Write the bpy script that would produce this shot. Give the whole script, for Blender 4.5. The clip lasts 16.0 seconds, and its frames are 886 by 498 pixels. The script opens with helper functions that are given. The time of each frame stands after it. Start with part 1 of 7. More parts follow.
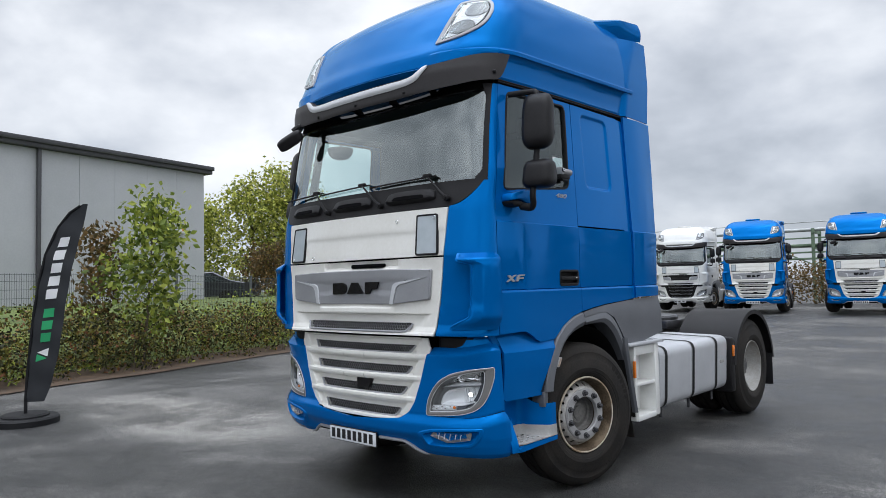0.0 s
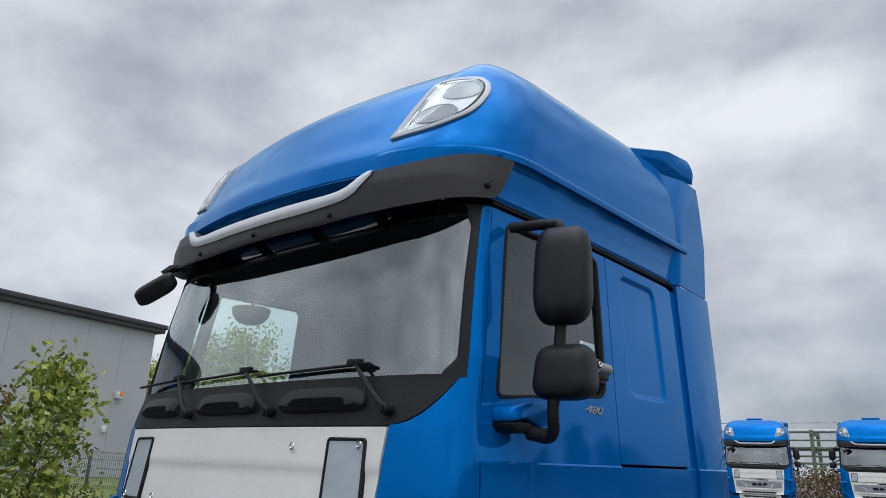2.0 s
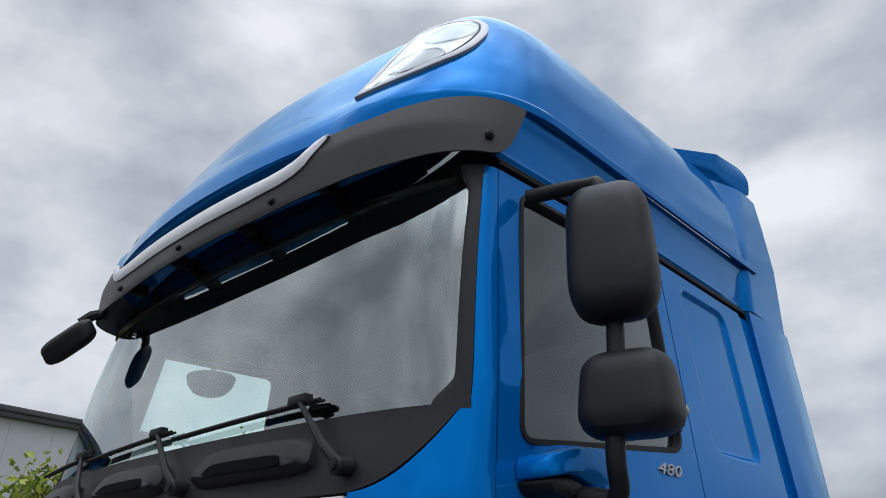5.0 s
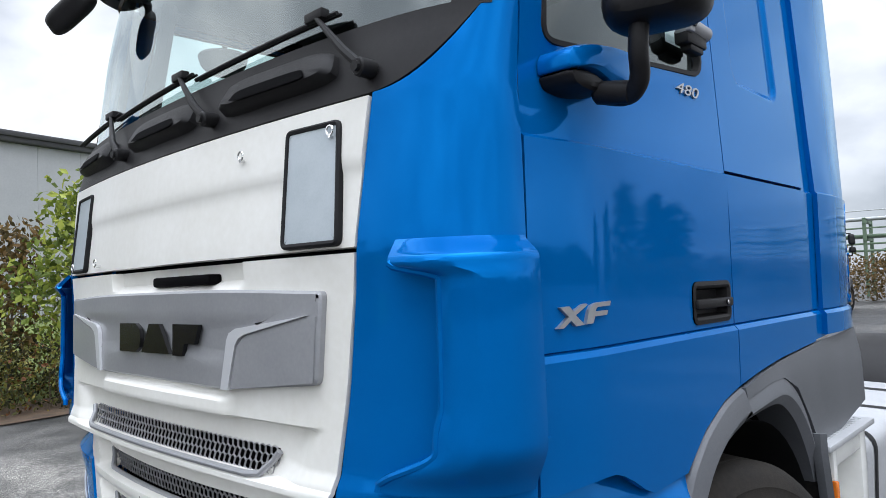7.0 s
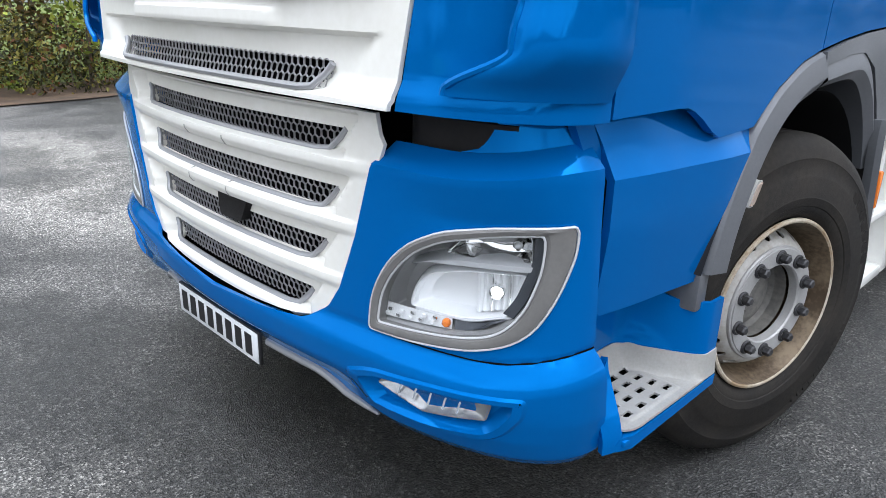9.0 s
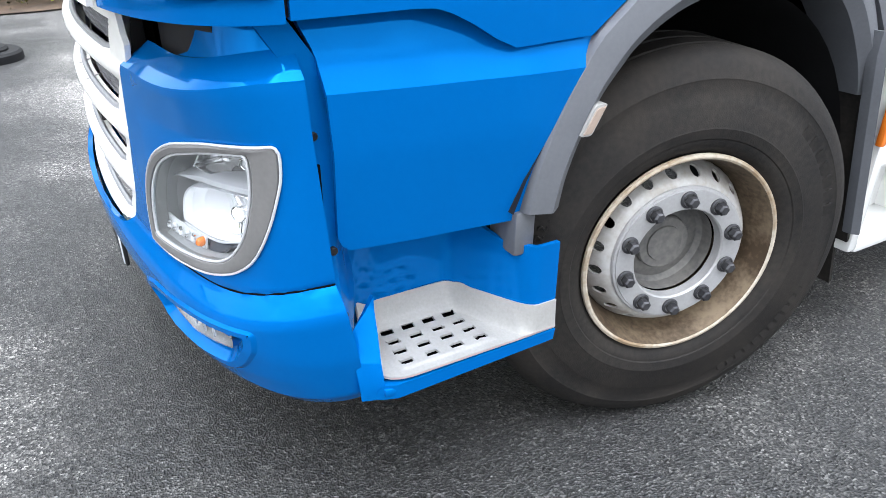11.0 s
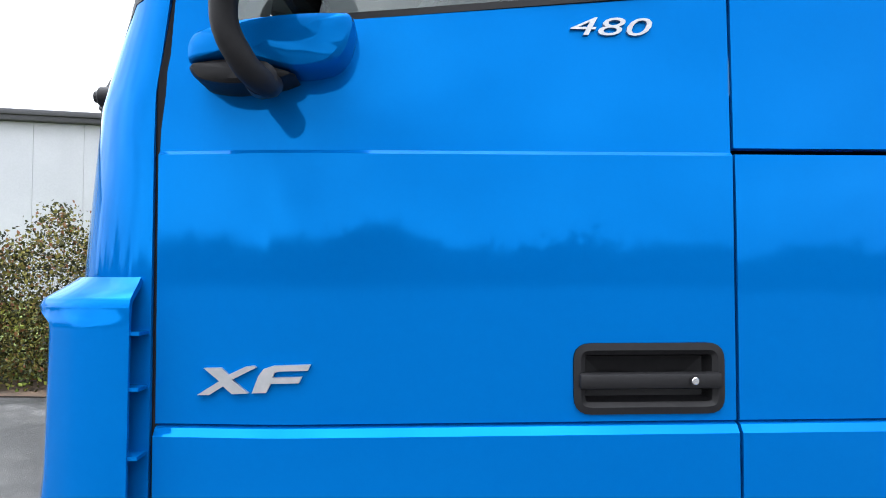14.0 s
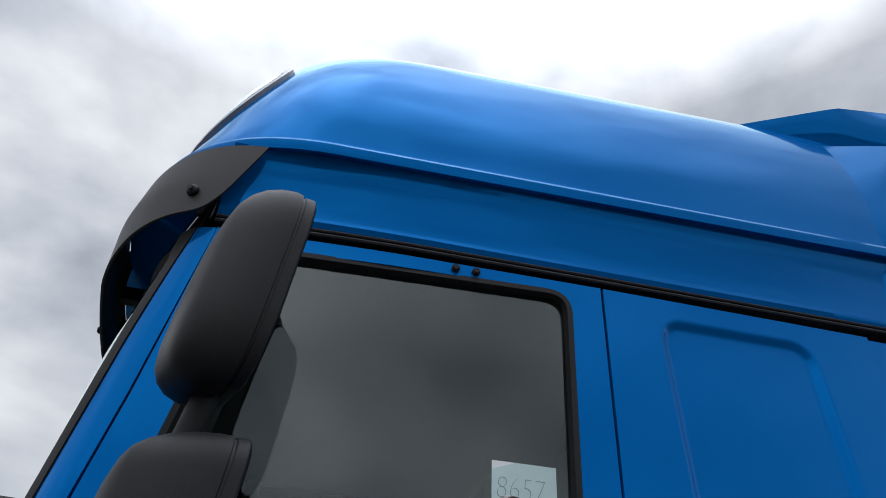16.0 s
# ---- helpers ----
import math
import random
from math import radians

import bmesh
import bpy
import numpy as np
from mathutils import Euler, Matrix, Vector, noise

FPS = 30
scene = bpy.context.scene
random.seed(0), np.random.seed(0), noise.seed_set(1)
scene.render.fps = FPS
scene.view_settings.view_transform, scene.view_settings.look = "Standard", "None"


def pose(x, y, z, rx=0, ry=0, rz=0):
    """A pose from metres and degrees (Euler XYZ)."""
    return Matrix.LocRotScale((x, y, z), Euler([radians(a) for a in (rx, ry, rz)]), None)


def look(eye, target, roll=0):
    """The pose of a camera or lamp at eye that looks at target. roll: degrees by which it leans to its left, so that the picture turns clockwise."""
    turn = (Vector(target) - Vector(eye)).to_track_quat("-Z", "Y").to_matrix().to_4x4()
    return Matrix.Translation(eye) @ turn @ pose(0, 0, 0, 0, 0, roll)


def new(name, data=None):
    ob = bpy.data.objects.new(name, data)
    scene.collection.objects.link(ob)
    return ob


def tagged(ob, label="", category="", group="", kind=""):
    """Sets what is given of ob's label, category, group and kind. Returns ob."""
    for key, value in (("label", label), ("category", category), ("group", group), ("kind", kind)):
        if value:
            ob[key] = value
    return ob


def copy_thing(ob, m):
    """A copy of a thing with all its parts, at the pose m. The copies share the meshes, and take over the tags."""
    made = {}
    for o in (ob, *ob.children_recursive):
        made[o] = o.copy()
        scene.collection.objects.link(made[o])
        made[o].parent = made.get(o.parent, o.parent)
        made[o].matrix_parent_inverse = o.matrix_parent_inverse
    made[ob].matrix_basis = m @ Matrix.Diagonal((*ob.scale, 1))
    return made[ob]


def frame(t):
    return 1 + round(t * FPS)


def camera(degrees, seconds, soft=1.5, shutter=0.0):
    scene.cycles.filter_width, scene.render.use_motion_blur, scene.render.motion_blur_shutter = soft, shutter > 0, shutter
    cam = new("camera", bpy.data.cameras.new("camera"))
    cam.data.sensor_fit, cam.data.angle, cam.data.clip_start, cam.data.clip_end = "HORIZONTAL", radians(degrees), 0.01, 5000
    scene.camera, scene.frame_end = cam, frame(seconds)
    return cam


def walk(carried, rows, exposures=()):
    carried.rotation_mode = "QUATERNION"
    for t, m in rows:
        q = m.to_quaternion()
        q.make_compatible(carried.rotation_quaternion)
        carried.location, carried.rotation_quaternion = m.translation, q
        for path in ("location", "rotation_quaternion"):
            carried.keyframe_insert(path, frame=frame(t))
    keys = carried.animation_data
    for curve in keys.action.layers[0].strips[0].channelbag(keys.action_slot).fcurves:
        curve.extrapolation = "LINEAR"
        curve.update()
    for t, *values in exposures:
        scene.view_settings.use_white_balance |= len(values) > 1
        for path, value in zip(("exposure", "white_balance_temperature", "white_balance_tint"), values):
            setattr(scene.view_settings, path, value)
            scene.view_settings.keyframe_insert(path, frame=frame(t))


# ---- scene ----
cam = camera(65.4, 16, soft=0.6)
PATH = [
    (0, (3.941, -3.217, 1.537), (2.595, -1.741, 1.638), -1.3),
    (0.5, (3.597, -2.801, 1.699), (2.265, -1.319, 1.865), -1.2),
    (1, (3.222, -2.369, 1.819), (1.924, -0.898, 2.206), 0.4),
    (1.5, (2.891, -1.902, 1.887), (1.62, -0.446, 2.402), 1.0),
    (2, (2.6, -1.531, 1.937), (1.351, -0.085, 2.53), 1.9),
    (2.5, (2.354, -1.24, 2.027), (1.128, 0.18, 2.721), 2.8),
    (3, (2.213, -0.968, 2.07), (1.031, 0.395, 2.934), 2.6),
    (3.2, (2.168, -0.886, 2.087), (1.002, 0.454, 3.005), 2.3),
    (5.3, (2.053, -0.764, 1.845), (0.821, 0.577, 2.673), -1.0),
    (5.5, (2.051, -0.755, 1.818), (0.789, 0.604, 2.566), -1.5),
    (6, (2.043, -0.748, 1.767), (0.713, 0.651, 2.291), -2.3),
    (6.5, (2.029, -0.746, 1.708), (0.66, 0.675, 2.036), -2.2),
    (7, (1.994, -0.747, 1.643), (0.606, 0.69, 1.744), -2.2),
    (7.5, (1.953, -0.749, 1.577), (0.567, 0.686, 1.437), -1.9),
    (8, (1.909, -0.758, 1.496), (0.542, 0.649, 1.112), -1.8),
    (8.5, (1.868, -0.778, 1.444), (0.536, 0.594, 0.857), -0.3),
    (8.7, (1.854, -0.779, 1.416), (0.532, 0.585, 0.787), 0.8),
    (10.8, (2.216, -0.102, 1.37), (0.706, 0.825, 0.441), 0.9),
    (11, (2.256, 0.034, 1.382), (0.715, 0.914, 0.459), 0.2),
    (11.5, (2.363, 0.321, 1.412), (0.716, 0.98, 0.487), -2.2),
    (12, (2.481, 0.56, 1.438), (0.72, 0.874, 0.543), -5.8),
    (12.5, (2.449, 0.688, 1.51), (0.655, 0.954, 0.668), -4.2),
    (13, (2.389, 0.767, 1.545), (0.462, 0.985, 1.057), -1.2),
    (13.5, (2.352, 0.807, 1.6), (0.358, 0.917, 1.495), -0.7),
    (14, (2.326, 0.818, 1.731), (0.33, 0.91, 1.818), -0.1),
    (14.5, (2.32, 0.793, 1.812), (0.365, 0.917, 2.216), 0.6),
    (15, (2.326, 0.759, 1.912), (0.469, 0.954, 2.629), 2.6),
    (15.5, (2.333, 0.749, 2.001), (0.608, 1.037, 2.97), 4.4),
    (16, (2.373, 0.732, 2.031), (0.773, 1.077, 3.18), 3.5),
]
walk(cam, [(t, look(eye, target, roll)) for t, eye, target, roll in PATH], exposures=[(0, 0.2), (1.5, -0.03), (3, -0.1), (5.5, 0.0), (6.5, 0.35), (7, 0.58), (8, 0.52), (8.5, 0.72), (11, 1.6), (12.5, 2.0), (13.5, 1.95), (14, 1.5), (14.5, 1.1), (15, 0.62), (15.5, 0.18), (16, -0.15)])

# ---- daylight: overcast, broken cloud ----
world = bpy.data.worlds.new("overcast_sky")
scene.world = world
world.use_nodes = True
wn, wl = world.node_tree.nodes, world.node_tree.links
wn.clear()
SUN_UP, SUN_TURN = radians(48), radians(150)


def wnode(kind, **values):
    n = wn.new(kind)
    for key, value in values.items():
        n.inputs[key].default_value = value
    return n


w_out, w_bg = wnode("ShaderNodeOutputWorld"), wnode("ShaderNodeBackground", Strength=0.1)
w_sky = wnode("ShaderNodeTexSky")
w_sky.sky_type, w_sky.sun_disc, w_sky.sun_elevation, w_sky.sun_rotation = "NISHITA", False, SUN_UP, SUN_TURN
w_co = wnode("ShaderNodeTexCoord")
w_map = wnode("ShaderNodeMapping", Scale=(1.0, 1.0, 1.7), Location=(3.1, 1.7, 0.4))
w_big = wnode("ShaderNodeTexNoise", Scale=1.5, Detail=5.0, Roughness=0.5, Distortion=0.25)
w_fine = wnode("ShaderNodeTexNoise", Scale=4.5, Detail=6.0, Roughness=0.5, Distortion=0.1)
w_sum = wnode("ShaderNodeMix", Factor=0.42)
w_ramp = wnode("ShaderNodeValToRGB")
w_ramp.color_ramp.elements[0].position, w_ramp.color_ramp.elements[0].color = 0.37, (2.6, 2.95, 3.5, 1)
w_ramp.color_ramp.elements[1].position, w_ramp.color_ramp.elements[1].color = 0.64, (9.2, 9.5, 10.0, 1)
w_mid = w_ramp.color_ramp.elements.new(0.5)
w_mid.color = (5.5, 5.9, 6.6, 1)
w_mix = wnode("ShaderNodeMix", Factor=0.93)
w_mix.data_type = "RGBA"
wl.new(w_co.outputs["Generated"], w_map.inputs["Vector"])
wl.new(w_map.outputs["Vector"], w_big.inputs["Vector"])
wl.new(w_map.outputs["Vector"], w_fine.inputs["Vector"])
wl.new(w_big.outputs["Fac"], w_sum.inputs["A"])
wl.new(w_fine.outputs["Fac"], w_sum.inputs["B"])
wl.new(w_sum.outputs["Result"], w_ramp.inputs["Fac"])
wl.new(w_sky.outputs["Color"], w_mix.inputs["A"])
wl.new(w_ramp.outputs["Color"], w_mix.inputs["B"])
w_sep = wnode("ShaderNodeSeparateXYZ")
w_up = wnode("ShaderNodeMapRange")
w_up.inputs["From Min"].default_value, w_up.inputs["From Max"].default_value = 0.70, 1.0
w_up.inputs["To Min"].default_value, w_up.inputs["To Max"].default_value = 0.1, 0.48
wl.new(w_co.outputs["Generated"], w_sep.inputs["Vector"])
wl.new(w_sep.outputs["Z"], w_up.inputs["Value"])
# the cloud is brighter round the veiled sun
w_dot, w_pow, w_glow, w_gain = (wnode("ShaderNodeVectorMath"), wnode("ShaderNodeMath"), wnode("ShaderNodeMath"), wnode("ShaderNodeMath"))
w_dot.operation, w_pow.operation, w_glow.operation, w_gain.operation = "DOT_PRODUCT", "POWER", "MULTIPLY_ADD", "MULTIPLY"
w_dot.inputs[1].default_value = (math.sin(SUN_TURN) * math.cos(SUN_UP), math.cos(SUN_TURN) * math.cos(SUN_UP), math.sin(SUN_UP))
w_pow.use_clamp = True
w_pow.inputs[1].default_value, w_glow.inputs[1].default_value, w_glow.inputs[2].default_value = 2.0, 0.6, 1.0
w_pos = wnode("ShaderNodeMath")
w_pos.operation = "MAXIMUM"
w_pos.inputs[1].default_value = 0.0
wl.new(w_co.outputs["Generated"], w_dot.inputs[0])
wl.new(w_dot.outputs["Value"], w_pos.inputs[0])
wl.new(w_pos.outputs["Value"], w_pow.inputs[0])
wl.new(w_pow.outputs["Value"], w_glow.inputs[0])
wl.new(w_glow.outputs["Value"], w_gain.inputs[0])
wl.new(w_up.outputs["Result"], w_gain.inputs[1])
wl.new(w_gain.outputs["Value"], w_bg.inputs["Strength"])
wl.new(w_mix.outputs["Result"], w_bg.inputs["Color"])
wl.new(w_bg.outputs["Background"], w_out.inputs["Surface"])

sun = new("sun", bpy.data.lights.new("sun", "SUN"))
sun.data.energy, sun.data.angle, sun.data.color = 0.5, radians(175), (1.0, 0.97, 0.93)
sun.matrix_world = look((0, 0, 0), (-math.sin(SUN_TURN) * math.cos(SUN_UP), -math.cos(SUN_TURN) * math.cos(SUN_UP), -math.sin(SUN_UP)))

# ---- materials ----
def material(name, color, rough=0.5, metal=0.0, coat=0.0, coat_rough=0.03, spec=0.5):
    m = bpy.data.materials.new(name)
    m.use_nodes = True
    b = m.node_tree.nodes["Principled BSDF"]
    b.inputs["Base Color"].default_value = (*color, 1)
    b.inputs["Roughness"].default_value, b.inputs["Metallic"].default_value = rough, metal
    b.inputs["Coat Weight"].default_value, b.inputs["Coat Roughness"].default_value = coat, coat_rough
    b.inputs["Specular IOR Level"].default_value = spec
    return m


def add(m, kind, **values):
    n = m.node_tree.nodes.new(kind)
    for key, value in values.items():
        n.inputs[key].default_value = value
    return n


def wire(m, a, out, b, slot):
    m.node_tree.links.new(a.outputs[out], b.inputs[slot])


def ramp(m, *stops):
    r = m.node_tree.nodes.new("ShaderNodeValToRGB")
    e = r.color_ramp.elements
    while len(e) < len(stops):
        e.new(0.5)
    for k, (p, c) in zip(e, stops):
        k.position, k.color = p, (*c, 1) if len(c) == 3 else c
    return r


def worn(m, light, dark, scale=3.0, fine=60.0, bump=0.0, bump_scale=200.0, rough=None, at=(0.35, 0.65)):
    """Colour that varies at two scales, a little relief and a roughness that follows the stains."""
    b = m.node_tree.nodes["Principled BSDF"]
    co = add(m, "ShaderNodeTexCoord")
    n1, n2 = add(m, "ShaderNodeTexNoise", Scale=scale, Detail=6.0, Roughness=0.6), add(m, "ShaderNodeTexNoise", Scale=fine, Detail=3.0)
    mx = add(m, "ShaderNodeMix", Factor=0.3)
    r = ramp(m, (at[0], dark), (at[1], light))
    wire(m, co, "Object", n1, "Vector"), wire(m, co, "Object", n2, "Vector")
    wire(m, n1, "Fac", mx, "A"), wire(m, n2, "Fac", mx, "B"), wire(m, mx, "Result", r, "Fac")
    wire(m, r, "Color", b, "Base Color")
    if rough:
        rr = ramp(m, (0.3, (rough[0],) * 3), (0.7, (rough[1],) * 3))
        wire(m, n1, "Fac", rr, "Fac"), wire(m, rr, "Color", b, "Roughness")
    if bump:
        n3, bp = add(m, "ShaderNodeTexNoise", Scale=bump_scale, Detail=2.0), add(m, "ShaderNodeBump", Strength=bump, Distance=0.002)
        wire(m, co, "Object", n3, "Vector"), wire(m, n3, "Fac", bp, "Height"), wire(m, bp, "Normal", b, "Normal")
    return m


def paint(name, color, dark, tint):
    """Glossy metallic-blue lacquer: a clear sheen, tinted where seen straight on."""
    m = material(name, color, 0.1)
    b = m.node_tree.nodes["Principled BSDF"]
    b.inputs["Metallic"].default_value, b.inputs["Specular IOR Level"].default_value = 0.26, 0.2
    b.inputs["Specular Tint"].default_value = (*tint, 1)
    worn(m, color, dark, 1.3, 240.0, rough=(0.035, 0.085), at=(0.25, 0.75))
    co, n, bp = add(m, "ShaderNodeTexCoord"), add(m, "ShaderNodeTexNoise", Scale=9.0, Detail=1.0), add(m, "ShaderNodeBump", Strength=0.012, Distance=0.004)
    wire(m, co, "Object", n, "Vector"), wire(m, n, "Fac", bp, "Height"), wire(m, bp, "Normal", b, "Normal")
    return m


def glass(name, tint, rough=0.0, ior=1.95):
    m = bpy.data.materials.new(name)
    m.use_nodes = True
    t = m.node_tree
    t.nodes.clear()
    out, mix = t.nodes.new("ShaderNodeOutputMaterial"), t.nodes.new("ShaderNodeMixShader")
    clear, gloss, lw = t.nodes.new("ShaderNodeBsdfTransparent"), t.nodes.new("ShaderNodeBsdfGlossy"), t.nodes.new("ShaderNodeLayerWeight")
    clear.inputs["Color"].default_value, gloss.inputs["Roughness"].default_value, gloss.inputs["Color"].default_value, lw.inputs["Blend"].default_value = (*tint, 1), rough, (0.9, 0.98, 0.98, 1), 0.5
    # gloss grows towards grazing view, alike from both sides of the pane
    f0 = ((ior - 1) / (ior + 1)) ** 2
    power, scale = t.nodes.new("ShaderNodeMath"), t.nodes.new("ShaderNodeMath")
    power.operation, scale.operation = "POWER", "MULTIPLY_ADD"
    power.inputs[1].default_value, scale.inputs[1].default_value, scale.inputs[2].default_value = 4.0, 1 - f0, f0
    t.links.new(lw.outputs["Facing"], power.inputs[0])
    t.links.new(power.outputs["Value"], scale.inputs[0])
    t.links.new(scale.outputs["Value"], mix.inputs["Fac"])
    t.links.new(clear.outputs["BSDF"], mix.inputs[1])
    t.links.new(gloss.outputs["BSDF"], mix.inputs[2])
    t.links.new(mix.outputs["Shader"], out.inputs["Surface"])
    return m


BLUE = paint("blue_paint", (0.0003, 0.131, 0.445), (0.0003, 0.120, 0.415), (0.10, 0.85, 1.0))
WHITE = worn(material("white_paint", (0.8, 0.79, 0.74), 0.45, 0, 0.2, 0.15), (0.82, 0.81, 0.77), (0.74, 0.725, 0.67), 2.2, 45.0, rough=(0.3, 0.5))
CABWHITE = worn(material("white_cab_paint", (0.75, 0.75, 0.72), 0.35, 0, 0.8), (0.76, 0.76, 0.74), (0.68, 0.68, 0.65), 1.5, 40.0)
BLACK = worn(material("black_plastic", (0.018, 0.017, 0.019), 0.5, spec=0.2), (0.016, 0.0155, 0.0165), (0.009, 0.0085, 0.0095), 5.0, 90.0, 0.15, 900.0, rough=(0.38, 0.55))
VISORBLACK = worn(material("visor_black_plastic", (0.03, 0.028, 0.029), 0.5, spec=0.3), (0.034, 0.031, 0.032), (0.024, 0.022, 0.023), 5.0, 90.0, 0.12, 900.0, rough=(0.4, 0.55))
FRIT = material("black_edged_glass", (0.004, 0.004, 0.004), 0.04, spec=0.8)
GLOSSBLACK = material("smoked_black", (0.008, 0.0075, 0.008), 0.22, 0, 0.15, spec=0.3)
RUBBER = worn(material("black_rubber", (0.012, 0.012, 0.013), 0.6, spec=0.25), (0.012, 0.012, 0.013), (0.006, 0.006, 0.007), 8.0, 100.0)
# near-black stand-in for shade in hollows, slots, joints and below the chassis
DARK = material("shade_black", (0.003, 0.003, 0.0035), 0.9, spec=0.05)
GREY = worn(material("grey_plastic", (0.135, 0.14, 0.15), 0.45), (0.115, 0.12, 0.132), (0.09, 0.095, 0.105), 4.0, 120.0, 0.12, 700.0)
GREYLIGHT = worn(material("light_grey_plastic", (0.4, 0.4, 0.39), 0.5), (0.35, 0.345, 0.33), (0.27, 0.265, 0.25), 6.0, 150.0, 0.2, 800.0)
SILVER = worn(material("silver_paint", (0.42, 0.43, 0.45), 0.42, 0.3, 0.3), (0.345, 0.35, 0.365), (0.285, 0.29, 0.305), 3.0, 100.0)
SILVERDARK = worn(material("satin_silver", (0.3, 0.3, 0.31), 0.45, 0.3), (0.33, 0.33, 0.34), (0.27, 0.27, 0.28), 5.0, 100.0)
BEZEL = worn(material("dark_satin_bezel", (0.2, 0.2, 0.2), 0.42, 0.3), (0.215, 0.21, 0.205), (0.17, 0.167, 0.163), 5.0, 100.0)
CHROME = material("chrome", (0.8, 0.8, 0.8), 0.08, 1.0)
REFLECTOR = material("lamp_reflector", (0.88, 0.89, 0.9), 0.3, 0.2)
LAMPWHITE = material("lamp_white_plastic", (0.72, 0.73, 0.74), 0.35)
LAMPDISC = worn(material("lamp_grey_glass", (0.3, 0.31, 0.31), 0.3, 0.2), (0.22, 0.225, 0.225), (0.16, 0.165, 0.165), 30.0, 200.0)
TYRE = worn(material("tyre_rubber", (0.03, 0.03, 0.031), 0.75, spec=0.18), (0.032, 0.028, 0.024), (0.011, 0.0105, 0.0105), 4.0, 70.0, 0.35, 350.0, rough=(0.6, 0.85))
RIM = worn(material("dirty_rim", (0.5, 0.48, 0.44), 0.5, 0.15), (0.45, 0.445, 0.435), (0.33, 0.31, 0.275), 5.0, 60.0, 0.1, 500.0, at=(0.4, 0.58))
RIMRUST = worn(material("rim_rust", (0.42, 0.36, 0.27), 0.55, 0.15), (0.20, 0.15, 0.098), (0.06, 0.039, 0.022), 5.0, 70.0, at=(0.40, 0.60))
RIMLIP = worn(material("rim_lip_paint", (0.42, 0.36, 0.27), 0.5, 0.15), (0.5, 0.45, 0.37), (0.28, 0.2, 0.12), 6.0, 70.0, at=(0.36, 0.6))
DISC = worn(material("wheel_disc_silver", (0.55, 0.55, 0.56), 0.42, 0.25), (0.40, 0.40, 0.405), (0.32, 0.315, 0.31), 5.0, 120.0)
HUB = worn(material("dirty_hub", (0.11, 0.105, 0.1), 0.6), (0.2, 0.19, 0.17), (0.055, 0.055, 0.058), 4.0, 60.0, at=(0.4, 0.72))
STEELDARK = worn(material("dark_steel", (0.07, 0.07, 0.075), 0.42, 0.7), (0.1, 0.1, 0.105), (0.045, 0.045, 0.05), 12.0, 90.0)
ALU = worn(material("tank_aluminium", (0.5, 0.51, 0.53), 0.38, 0.35), (0.56, 0.57, 0.59), (0.46, 0.47, 0.49), 2.5, 80.0)
MARKER = material("tinted_marker_lens", (0.42, 0.33, 0.27), 0.25, 0.2)
ORANGE = material("amber_lens", (0.8, 0.2, 0.02), 0.25, 0, 0.6)
PLATEWHITE = worn(material("plate_white", (0.72, 0.74, 0.76), 0.35, 0, 0.5), (0.74, 0.76, 0.78), (0.66, 0.68, 0.7), 12.0, 80.0)
INK = material("black_ink", (0.01, 0.01, 0.011), 0.5)
PAPER = worn(material("paper", (0.78, 0.79, 0.8), 0.8), (0.8, 0.81, 0.82), (0.72, 0.73, 0.74), 20.0, 100.0)
STICKER = worn(material("pale_reflective_sheet", (0.42, 0.47, 0.5), 0.35, 0.1, 0.3), (0.45, 0.5, 0.53), (0.38, 0.43, 0.46), 9.0, 220.0)
CABIN = worn(material("cabin_grey", (0.06, 0.06, 0.063), 0.8), (0.045, 0.045, 0.047), (0.03, 0.03, 0.032), 5.0, 80.0)
CABINLIGHT = worn(material("cabin_beige", (0.3, 0.29, 0.27), 0.8), (0.33, 0.32, 0.3), (0.26, 0.25, 0.23), 5.0, 80.0)
GLASS = glass("windscreen_glass", (0.78, 0.92, 0.9), 0.0, 2.85)
SIDEGLASS = glass("side_window_glass", (0.72, 0.84, 0.83), 0.0, 1.85)
LENS = glass("clear_lens", (0.95, 0.96, 0.97), 0.0, 1.5)
FOGMIRROR = worn(material("fog_lamp_mirror", (0.5, 0.5, 0.5), 0.25, 0.7), (0.55, 0.55, 0.54), (0.35, 0.35, 0.35), 14.0, 80.0)
MIRROR = material("mirror_glass", (0.75, 0.78, 0.78), 0.02, 1.0)
MESHDARK = material("grey_mesh", (0.3, 0.3, 0.31), 0.45)
LAMPON = material("lit_lamp", (0.9, 0.9, 0.9), 0.3)
LAMPON.node_tree.nodes["Principled BSDF"].inputs["Emission Color"].default_value = (0.93, 0.97, 1.0, 1)
LAMPON.node_tree.nodes["Principled BSDF"].inputs["Emission Strength"].default_value = 3.0
LAMPGREY = worn(material("lamp_inner", (0.5, 0.5, 0.5), 0.35, 0.25), (0.40, 0.40, 0.40), (0.32, 0.32, 0.32), 8.0, 60.0)
LAMPDARK = material("lamp_dark_liner", (0.055, 0.06, 0.072), 0.25, 0.2)
EMBLEMLIGHT = material("bright_silver", (0.62, 0.63, 0.65), 0.35, 0.3)
BADGE = worn(material("satin_chrome_badge", (0.55, 0.55, 0.56), 0.32, 0.65), (0.47, 0.47, 0.48), (0.36, 0.36, 0.37), 9.0, 60.0)

# ---- mesh helpers ----
def thing(name, label, category, m=None, kind="", group=""):
    ob = new(name)
    if m is not None:
        ob.matrix_basis = m
    return tagged(ob, label, category, group, kind)


